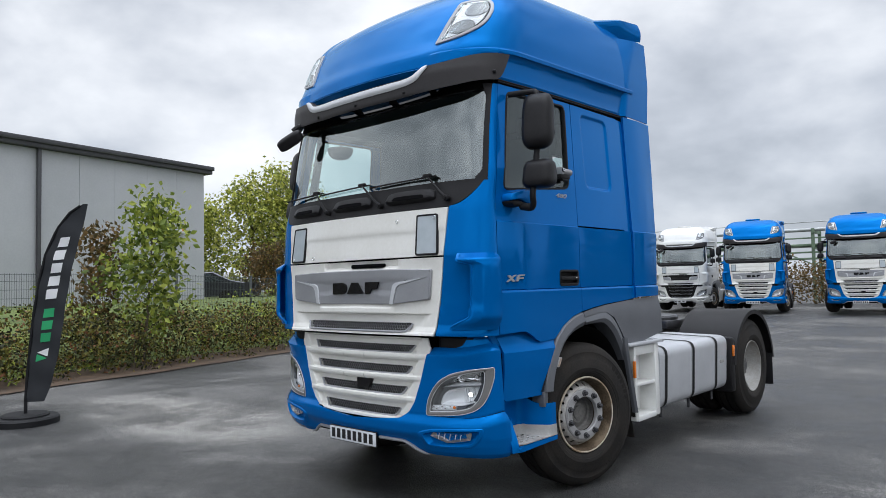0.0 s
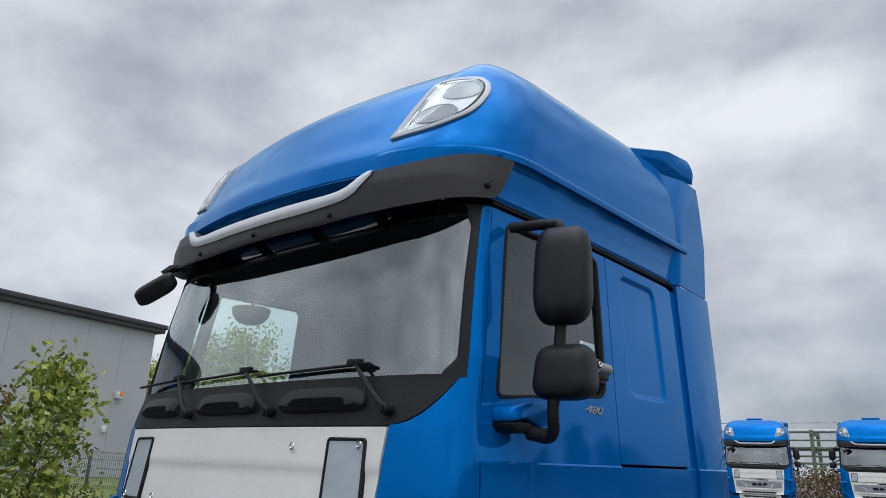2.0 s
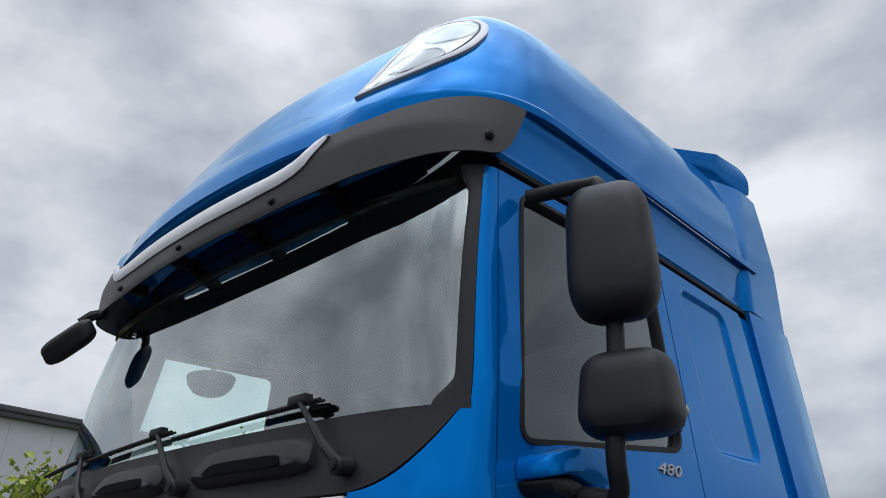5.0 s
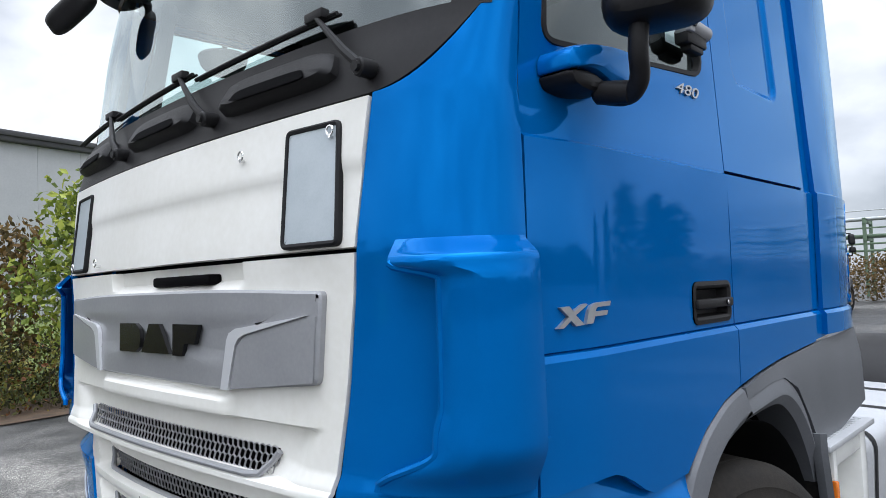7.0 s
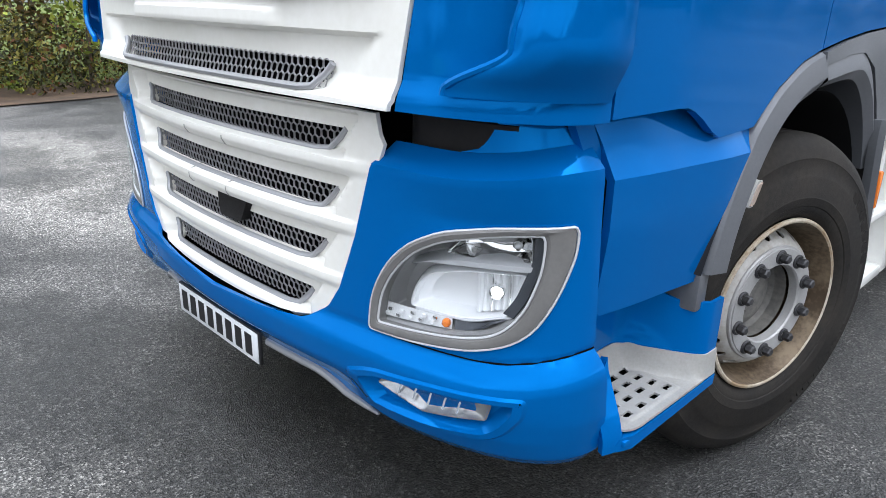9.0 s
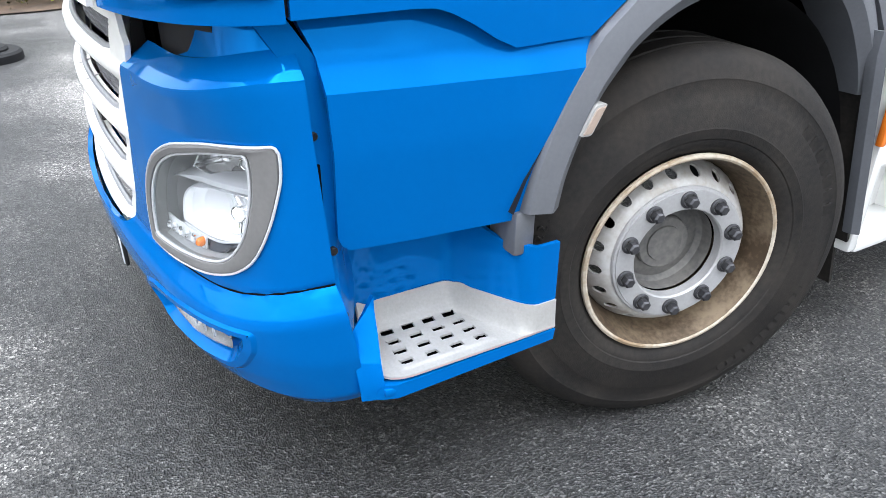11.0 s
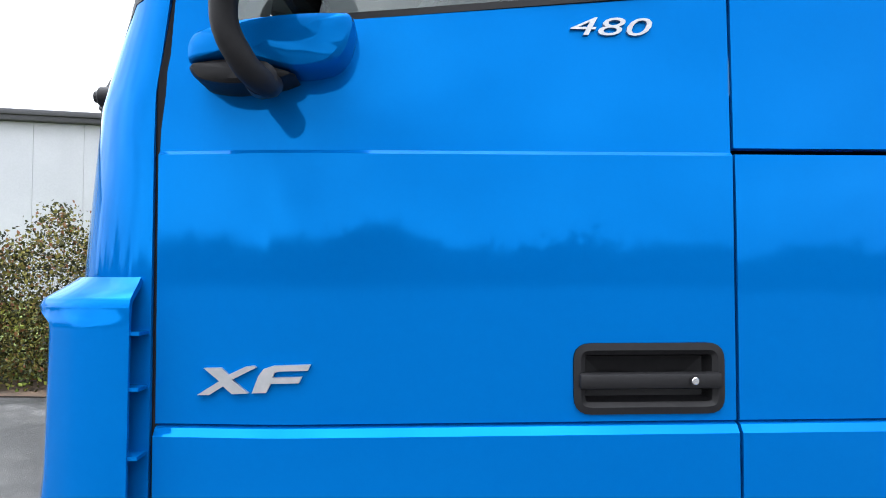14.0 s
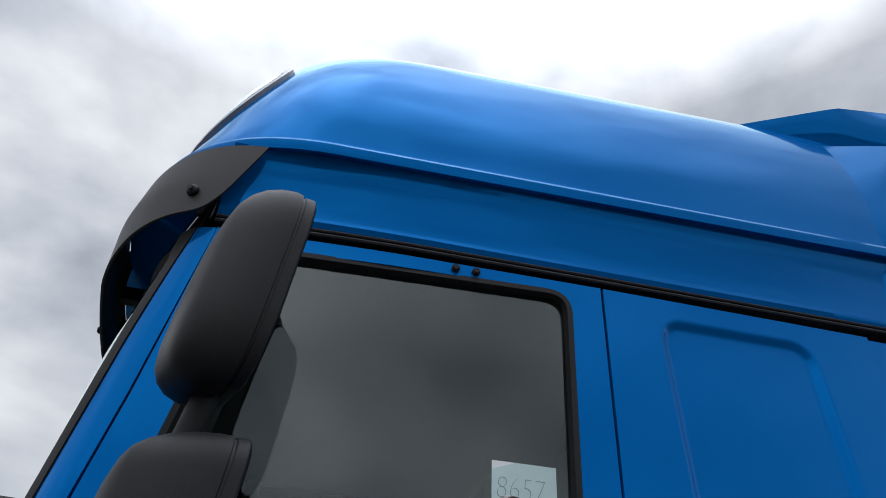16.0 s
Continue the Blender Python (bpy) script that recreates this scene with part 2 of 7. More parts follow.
def mesh_of(name, bm, mat, sharp=32):
    bm.normal_update()
    me = bpy.data.meshes.new(name)
    bm.to_mesh(me)
    bm.free()
    me.materials.append(mat)
    me.shade_smooth()
    me.set_sharp_from_angle(angle=radians(sharp))
    return me


def part(name, bm, mat, parent=None, label="", sharp=32):
    """One mesh object under a thing or under a part."""
    ob = new(name, mesh_of(name, bm, mat, sharp))
    ob.parent = parent
    return tagged(ob, label)


def merge(*bms):
    out = bms[0]
    for b in bms[1:]:
        me = bpy.data.meshes.new("tmp")
        b.to_mesh(me)
        b.free()
        out.from_mesh(me)
        bpy.data.meshes.remove(me)
    return out


def moved(bm, m):
    bmesh.ops.transform(bm, matrix=m, verts=bm.verts)
    if m.to_3x3().determinant() < 0:
        bmesh.ops.reverse_faces(bm, faces=bm.faces)
    return bm


MIRROR_X = Matrix.Diagonal((-1, 1, 1, 1))


def sided(bm, s):
    """The mesh as built for the +x side, or flipped to the other side."""
    return moved(bm, MIRROR_X) if s < 0 else bm


def box(x0, x1, y0, y1, z0, z1, bev=0.0, seg=2):
    bm = bmesh.new()
    bmesh.ops.create_cube(bm, size=1.0)
    moved(bm, Matrix.Translation(((x0 + x1) / 2, (y0 + y1) / 2, (z0 + z1) / 2)) @ Matrix.Diagonal((x1 - x0, y1 - y0, z1 - z0, 1)))
    if bev:
        bmesh.ops.bevel(bm, geom=bm.edges[:], offset=bev, segments=seg, profile=0.5, affect="EDGES", clamp_overlap=True)
    return bm


def thicken(bm, t):
    """Gives an open sheet thickness, away from its normals."""
    bm.normal_update()
    vs, fs = list(bm.verts), list(bm.faces)
    rim = [(e.link_loops[0].vert, e.link_loops[0].link_loop_next.vert) for e in bm.edges if e.is_boundary]
    dup = {v: bm.verts.new(v.co - v.normal * t) for v in vs}
    for f in fs:
        bm.faces.new([dup[v] for v in reversed(f.verts)])
    for a, b in rim:
        bm.faces.new([b, a, dup[a], dup[b]])
    return bm


def grid(f, us, vs, t=0.0, skip=None, flip=False):
    """A sheet through f(u, v), optionally with cells left out, and with thickness."""
    bm = bmesh.new()
    pts = [[bm.verts.new(f(u, v)) for u in us] for v in vs]
    for j in range(len(vs) - 1):
        for i in range(len(us) - 1):
            if skip and skip((us[i] + us[i + 1]) / 2, (vs[j] + vs[j + 1]) / 2):
                continue
            q = [pts[j][i], pts[j][i + 1], pts[j + 1][i + 1], pts[j + 1][i]]
            bm.faces.new(q[::-1] if flip else q)
    for v in [v for v in bm.verts if not v.link_faces]:
        bm.verts.remove(v)
    return thicken(bm, t) if t else bm


def span(a, b, n):
    return [a + (b - a) * i / n for i in range(n + 1)]


def lerp(table, x):
    """A value from a table of (key, value), straight between the rows."""
    return float(np.interp(x, [k for k, _ in table], [v for _, v in table]))


def smooth_line(a, b, x):
    return min(1.0, max(0.0, (x - a) / (b - a)))


def smooth(a, b, x):
    x = min(1.0, max(0.0, (x - a) / (b - a)))
    return x * x * (3 - 2 * x)


def rounded(pts, r, n=5):
    """A polygon with rounded corners; r is one radius or one for each corner."""
    out, k = [], len(pts)
    rs = r if isinstance(r, (list, tuple)) else [r] * k
    for i in range(k):
        p, a, b = Vector(pts[i]), Vector(pts[i - 1]), Vector(pts[(i + 1) % k])
        if rs[i] <= 0:
            out.append(tuple(p))
            continue
        d = min(rs[i], (a - p).length * 0.48, (b - p).length * 0.48)
        s, e = p + (a - p).normalized() * d, p + (b - p).normalized() * d
        for j in range(n + 1):
            u = j / n
            out.append(tuple(s * (1 - u) ** 2 + p * 2 * u * (1 - u) + e * u * u))
    return out


def inset(poly, d):
    """The polygon moved inwards by d (outwards where negative); its turn may be either way."""
    n = len(poly)
    area = sum(poly[i - 1][0] * poly[i][1] - poly[i][0] * poly[i - 1][1] for i in range(n))
    sg, out = (1 if area > 0 else -1), []
    for i in range(n):
        p, a, b = Vector(poly[i]), Vector(poly[i - 1]), Vector(poly[(i + 1) % n])
        e1, e2 = (p - a).normalized(), (b - p).normalized()
        n1, n2 = Vector((-e1.y, e1.x)) * sg, Vector((-e2.y, e2.x)) * sg
        m = (n1 + n2)
        m = m.normalized() if m.length > 1e-6 else n1
        out.append(tuple(p + m * d / max(0.5, m.dot(n1))))
    return out


def dense(poly, step):
    """The polygon with points added along its long edges."""
    out = []
    for i in range(len(poly)):
        a, b = Vector(poly[i]), Vector(poly[(i + 1) % len(poly)])
        n = max(1, int((b - a).length / step))
        out += [tuple(a + (b - a) * k / n) for k in range(n)]
    return out


def shrunk(poly, k, c):
    return [(c[0] + (a - c[0]) * k, c[1] + (b - c[1]) * k) for a, b in poly]


def flow(table, x):
    """A value from a table of (key, value), along a smooth line that keeps its rises and falls."""
    ks, vs = [k for k, _ in table], [v for _, v in table]
    if x <= ks[0] or x >= ks[-1]:
        return vs[0] if x <= ks[0] else vs[-1]
    i = max(j for j in range(len(ks) - 1) if ks[j] <= x)
    d = [(vs[j + 1] - vs[j]) / (ks[j + 1] - ks[j]) for j in range(len(ks) - 1)]
    def slope(j):
        if j == 0 or j == len(ks) - 1:
            return d[0] if j == 0 else d[-1]
        return 0.0 if d[j - 1] * d[j] <= 0 else 2 * d[j - 1] * d[j] / (d[j - 1] + d[j])
    h = ks[i + 1] - ks[i]
    t = (x - ks[i]) / h
    return vs[i] * (1 + 2 * t) * (1 - t) ** 2 + slope(i) * h * t * (1 - t) ** 2 + vs[i + 1] * t * t * (3 - 2 * t) + slope(i + 1) * h * t * t * (t - 1)


def inside(poly, x, y):
    hit = False
    for i in range(len(poly)):
        (x0, y0), (x1, y1) = poly[i - 1], poly[i]
        if (y0 > y) != (y1 > y) and x < (x1 - x0) * (y - y0) / (y1 - y0) + x0:
            hit = not hit
    return hit


def sheet(outline, f, holes=(), cuts_a=(), cuts_b=(), t=0.0, flip=False):
    """A flat outline with holes in (a, b), cut along lines, laid through f(a, b)."""
    bm = bmesh.new()
    for loop in (outline, *holes):
        vs = [bm.verts.new((a, b, 0)) for a, b in loop]
        for i in range(len(vs)):
            bm.edges.new((vs[i - 1], vs[i]))
    bmesh.ops.triangle_fill(bm, edges=bm.edges[:], use_beauty=True, use_dissolve=False)
    bm.normal_update()
    for fc in bm.faces:
        if fc.normal.z < 0:
            fc.normal_flip()
    for axis, cuts in ((0, cuts_a), (1, cuts_b)):
        for c in cuts:
            no = (1, 0, 0) if axis == 0 else (0, 1, 0)
            bmesh.ops.bisect_plane(bm, geom=bm.verts[:] + bm.edges[:] + bm.faces[:], plane_co=tuple(c * k for k in no), plane_no=no, dist=1e-5)
    for v in bm.verts:
        v.co = f(v.co.x, v.co.y)
    if flip:
        bmesh.ops.reverse_faces(bm, faces=bm.faces)
    return thicken(bm, t) if t else bm


def rings(loops, cap=True, close=True, flip=False):
    """Skins loops of points one after the other; the last one is closed with a fan."""
    bm = bmesh.new()
    rows = [[bm.verts.new(p) for p in loop] for loop in loops]
    n = len(rows[0])
    for a, b in zip(rows, rows[1:]):
        for i in range(n if close else n - 1):
            j = (i + 1) % n
            q = [a[i], a[j], b[j], b[i]]
            bm.faces.new(q[::-1] if flip else q)
    if cap:
        mid = bm.verts.new(sum((v.co for v in rows[-1]), Vector()) / n)
        for i in range(n):
            q = [rows[-1][i], rows[-1][(i + 1) % n], mid]
            bm.faces.new(q[::-1] if flip else q)
    return bm


def lathe(profile, seg=48, close=False):
    """Turns (radius, along x) round the x axis; faces look outwards when the profile runs from +x over the rim to -x."""
    bm = bmesh.new()
    rows = []
    for r, h in profile:
        rows.append([bm.verts.new((h, r * math.cos(2 * math.pi * i / seg), r * math.sin(2 * math.pi * i / seg))) for i in range(seg)] if r > 1e-6 else [bm.verts.new((h, 0, 0))])
    for a, b in zip(rows, rows[1:]):
        for i in range(seg):
            j = (i + 1) % seg
            q = [a[i % len(a)], a[j % len(a)], b[j % len(b)], b[i % len(b)]]
            q = list(dict.fromkeys(q))
            if len(q) > 2:
                bm.faces.new(q[::-1])
    return bm


def lathe_at(c, profile, seg=20):
    return moved(lathe(profile, seg), Matrix.Translation(c))


def tube(pts, r, seg=10, caps=True):
    """A round bar along points; r is one radius or one for each point."""
    pts = [Vector(p) for p in pts]
    rs = r if isinstance(r, (list, tuple)) else [r] * len(pts)
    loops, up = [], None
    for i, p in enumerate(pts):
        d = (pts[min(i + 1, len(pts) - 1)] - pts[max(i - 1, 0)]).normalized()
        if up is None:
            up = d.cross(Vector((0, 0, 1)) if abs(d.z) < 0.9 else Vector((0, 1, 0))).normalized()
        up = (up - d * up.dot(d)).normalized()
        v = d.cross(up)
        loops.append([p + (up * math.cos(2 * math.pi * k / seg) + v * math.sin(2 * math.pi * k / seg)) * rs[i] for k in range(seg)])
    bm = rings(loops, cap=caps)
    if caps:
        bm.verts.ensure_lookup_table()
        bm.faces.new([bm.verts[k] for k in range(seg)][::-1])
    return bm


def bend(pts, n=6):
    """A smooth line through points (Catmull-Rom)."""
    p = [Vector(q) for q in pts]
    p = [p[0] * 2 - p[1], *p, p[-1] * 2 - p[-2]]
    out = []
    for i in range(1, len(p) - 2):
        for k in range(n):
            u = k / n
            out.append(0.5 * ((2 * p[i]) + (p[i + 1] - p[i - 1]) * u + (2 * p[i - 1] - 5 * p[i] + 4 * p[i + 1] - p[i + 2]) * u * u + (3 * p[i] - p[i - 1] - 3 * p[i + 1] + p[i + 2]) * u ** 3))
    return out + [p[-2]]


def cyl(a, b, r, seg=16, bev=0.0):
    a, b = Vector(a), Vector(b)
    d = (b - a)
    m = Matrix.Translation(a) @ d.to_track_quat("X", "Z").to_matrix().to_4x4()
    n, h = min(bev, r * 0.5), d.length
    prof = [(0, h), (r - n, h), (r, h - n), (r, n), (r - n, 0), (0, 0)] if bev else [(0, h), (r, h), (r, 0), (0, 0)]
    return moved(lathe(prof, seg), m)


def lettering(text, size, extrude, m, shear=0.0, thin=0.0):
    cu = bpy.data.curves.new("text", "FONT")
    cu.body, cu.size, cu.extrude, cu.shear = text, size, extrude, shear
    cu.resolution_u, cu.offset = 3, -thin
    ob = bpy.data.objects.new("text", cu)
    scene.collection.objects.link(ob)
    bpy.context.view_layer.update()
    me = bpy.data.meshes.new_from_object(ob)
    bpy.data.objects.remove(ob)
    bm = bmesh.new()
    bm.from_mesh(me)
    bpy.data.meshes.remove(me)
    bpy.data.curves.remove(cu)
    return moved(bm, m)


def on(f, a, b, off=0.0, e=0.004):
    """The point of a sheet f(a, b), moved off it along its normal."""
    p = Vector(f(a, b))
    n = (Vector(f(a + e, b)) - Vector(f(a - e, b))).cross(Vector(f(a, b + e)) - Vector(f(a, b - e)))
    return p + n.normalized() * off if n.length > 1e-9 else p


def frame_ring(poly, width, f, h0, h1, depth):
    """A bezel that follows a sheet: outer foot, raised face, inner edge turned down."""
    rows = [(0, h0), (0.12 * width, h1), (0.85 * width, h1), (width, h1 - 0.3 * (h1 - depth)), (width, depth)]
    return rings([[on(f, a, b, h) for a, b in inset(poly, d)] for d, h in rows], cap=False)

# ---- the blue tractor truck: x across, y from the front backwards, z up ----
truck = thing("truck", "blue high-roof tractor truck with white grille parked on asphalt", "truck")


def plan(w, yc, k, xb, xs, cy, yd):
    """Outline from above: w 0..1 across the front, 1..2 round the corner, beyond 2 metres along the side."""
    s, w = (-1 if w < 0 else 1), abs(w)
    if w <= 1:
        return s * w * xb, yc + k * (w * xb) ** 2
    y0 = yc + k * xb * xb
    if w <= 2:
        u = w - 1
        return s * ((1 - u) ** 2 * xb + (1 - (1 - u) ** 2) * xs), (1 - u) ** 2 * y0 + 2 * u * (1 - u) * cy + u * u * yd
    return s * xs, yd + w - 2


CAB_YC = [(1.15, 0.088), (1.22, 0.090), (1.25, 0.102), (1.40, 0.112), (1.63, 0.118), (1.72, 0.115), (1.76, 0.118), (2.05, 0.15), (2.2, 0.192), (2.6, 0.243), (2.75, 0.272), (2.87, 0.302), (3.1, 0.372)]
CAB_XS = [(1.15, 1.143), (1.95, 1.140), (2.12, 1.133), (2.3, 1.130), (2.5, 1.112), (2.87, 1.086)]
CAB_YD = [(1.15, 0.381), (2.05, 0.381), (2.12, 0.390), (2.3, 0.411), (2.5, 0.446), (2.87, 0.503), (2.95, 0.515)]


def cab(w, z):
    yc = flow(CAB_YC, z) if z > 2.2 else lerp(CAB_YC, z)
    x, y = plan(w, yc, 0.065, 0.86, lerp(CAB_XS, z), yc + 0.103 + 0.006 * smooth(2.1, 2.3, z), lerp(CAB_YD, z))
    # the screen bends more and more towards its ends
    a = abs(w)
    y += 0.012 * smooth(2.1, 2.3, z) * (max(0.0, a - 0.5) ** 3 * 8 if a <= 1 else max(0.0, 2 - a) ** 2)
    return Vector((x, y, z))


SIDE = [(0.7, 1.12), (1.1, 1.166), (1.470, 1.172), (1.483, 1.162), (1.4865, 1.152), (1.490, 1.160), (1.943, 1.165), (1.950, 1.157), (2.2, 1.142), (2.9, 1.104)]
SIDE_CUTS = [z for z, _ in SIDE[2:8]]


def nose_in(y, z):
    # the doors draw in towards the cab corners below the windows
    return 0.025 * smooth(0.64, 0.36, y) * smooth(2.35, 2.05, z)


def side(y, z):
    return Vector((lerp(SIDE, z) - nose_in(y, z) - 0.018 * smooth(0.95, 0.45, y) * smooth(2.1, 2.85, z), y, z))


ARCH_OUT = [(0.855, 0.765), (0.865, 0.82), (0.885, 0.89), (0.94, 1.01), (1.005, 1.115), (1.06, 1.165), (1.12, 1.21), (1.25, 1.268), (1.38, 1.297), (1.55, 1.322), (1.74, 1.342)]
ARCH_IN = [(0.942, 0.765), (0.955, 0.83), (0.985, 0.91), (1.03, 0.995), (1.075, 1.05), (1.125, 1.1), (1.235, 1.16), (1.38, 1.198), (1.6, 1.21), (1.71, 1.192), (1.83, 1.11), (1.93, 0.98), (1.975, 0.88)]
DOOR_R, DOOR_F = 1.373, 0.389

def followed(bm):
    for v in bm.verts:
        v.co.x -= nose_in(v.co.y, v.co.z)
    return bm


# doors with windows, handles and badges
door_line = [(DOOR_F, 1.196), (0.60, 1.203), (0.64, 1.201), (0.675, 1.19), (0.72, 1.168), (0.77, 1.138), (0.815, 1.118), (1.0, 1.125), (1.06, 1.172), (1.12, 1.217), (1.25, 1.275), (DOOR_R, 1.303), (DOOR_R, 1.95), (DOOR_R + 0.019, 2.913), (0.509, 2.902), (0.452, 2.5), (0.417, 2.3), (0.402, 2.12), (DOOR_F, 2.05)]
window_line = rounded([(0.473, 2.160), (1.291, 2.235), (1.314, 2.883), (0.597, 2.865)], [0.06, 0.07, 0.06, 0.05], 6)
handle_line = rounded([(1.092, 1.502), (1.352, 1.502), (1.352, 1.622), (1.092, 1.622)], 0.03, 5)
doors = []
for s in (1, -1):
    door = part("door", sided(sheet(door_line, side, [window_line, handle_line], cuts_a=[0.42, 0.46, 0.50, 0.54, 0.58, 0.62] + span(0.68, 1.34, 9), cuts_b=SIDE_CUTS + [1.6, 1.8, 2.1, 2.4, 2.7], t=0.022), s), BLUE, truck, "blue cab door with a dark window")
    doors.append(door)
    part("window_seal", sided(frame_ring(inset(window_line, -0.004), 0.017, side, -0.002, 0.004, -0.016), s), RUBBER, door)
    pane = part("window_glass", sided(sheet(inset(window_line, 0.012), lambda y, z: side(y, z) - Vector((0.016, 0, 0))), s), SIDEGLASS, door, "dark reflective side window")
    pane.visible_shadow = False
    bowl = [(0, 0.004), (0.012, 0.006), (0.02, 0.0), (0.026, -0.03), (0.05, -0.036)]
    part("handle_recess", sided(rings([[on(side, a, b, h) for a, b in inset(handle_line, d)] for d, h in bowl]), s), BLACK, door)
    grip = merge(box(1.152, 1.176, 1.10, 1.345, 1.545, 1.572, 0.006), cyl((1.17, 1.295, 1.559), (1.18, 1.295, 1.559), 0.009, 14))
    part("handle", sided(grip, s), BLACK, door, "black door handle")
    part("lock", sided(cyl((1.176, 1.295, 1.559), (1.1815, 1.295, 1.559), 0.0065, 14, 0.001), s), CHROME, door)
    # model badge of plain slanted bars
    def bar(pts, x0, x1):
        return thicken(sheet(pts, lambda y, z: Vector((x1, y, z))), x1 - x0)
    def badge_at(pts):
        return [(0.464 + a * 0.000954, 1.539 + b * 0.000925) for a, b in pts]
    shapes = ([(-2, 0), (19, 0), (44, 16), (60, 2), (89, 4), (60, 28), (103, 50), (98, 53), (83, 51), (54, 37), (40, 49), (9, 48), (37, 25)],
              [(95, 4), (120, 5), (128, 21), (177, 22), (182, 33), (131, 32), (135, 41), (143, 43), (192, 44), (197, 55), (133, 53), (115, 47), (106, 34)])
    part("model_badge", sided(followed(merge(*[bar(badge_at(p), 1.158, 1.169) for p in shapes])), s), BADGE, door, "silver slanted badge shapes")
    num = lettering("480", 0.046, 0.004, Matrix.Translation((1.146, 1.089 if s > 0 else -1.245, 2.157)) @ Matrix(((0, 0, 1, 0), (2.1, 0, 0, 0), (0, 1, 0, 0), (0, 0, 0, 1))), 0.25)
    part("number_badge", num if s > 0 else moved(num, Matrix.Rotation(math.pi, 4, "Z")), BADGE, door, "silver raised number badge")
    for y in (1.037, 1.085):
        part("stud", sided(cyl((1.098, y, 2.893), (1.116, y, 2.893), 0.0095, 14, 0.004), s), BLACK, door)

# security lock on the driver's window
lock_body = merge(cyl((1.166, 1.143, 2.356), (1.166, 1.273, 2.352), 0.024, 20, 0.006), box(1.138, 1.188, 1.123, 1.158, 2.329, 2.383, 0.006))
wlock = part("window_lock", lock_body, SILVERDARK)
tagged(wlock, "grey metal security lock clamped on the truck window", "lock")
part("bracket", merge(box(1.134, 1.178, 1.125, 1.255, 2.30, 2.342, 0.008), box(1.138, 1.173, 1.153, 1.24, 2.284, 2.304, 0.006)), BLACK, wlock)
part("key_barrel", cyl((1.188, 1.142, 2.361), (1.194, 1.142, 2.361), 0.019, 20, 0.002), BLACK, wlock)
part("key_ring", lathe_at((1.194, 1.142, 2.361), [(0.007, 0.001), (0.008, 0.003), (0.011, 0.003), (0.012, 0.0)]), CHROME, wlock)

for s in (1, -1):
    part("door_gap_seal", sided(merge(tube([(1.115, 0.385, z) for z in span(1.2, 2.1, 3)], 0.018, 6), tube([(1.112, 0.386, 2.08), (1.09, 0.430, 2.4), (1.06, 0.505, 2.89)], 0.02, 6)), s), RUBBER, truck)

# side walls behind the doors
REAR_Y = 2.125


def stamped(y, z):
    """Side wall with its pressed-in panel."""
    p = side(y, z)
    c, hy, hz, r = 1.746 + 0.02 * (2.55 - z), 0.210, 0.302, 0.065
    p.y += 0.02 * (z - 1.95) / 0.95 * max(0.0, 1 - (y - 1.379) / 0.12)
    a, b = max(abs(y - c) - hy + r, 0.0), max(abs(z - 2.562) - hz + r, 0.0)
    p.x -= 0.014 * smooth(0.0, 0.026, r - math.hypot(a, b) if a or b else r)
    return p


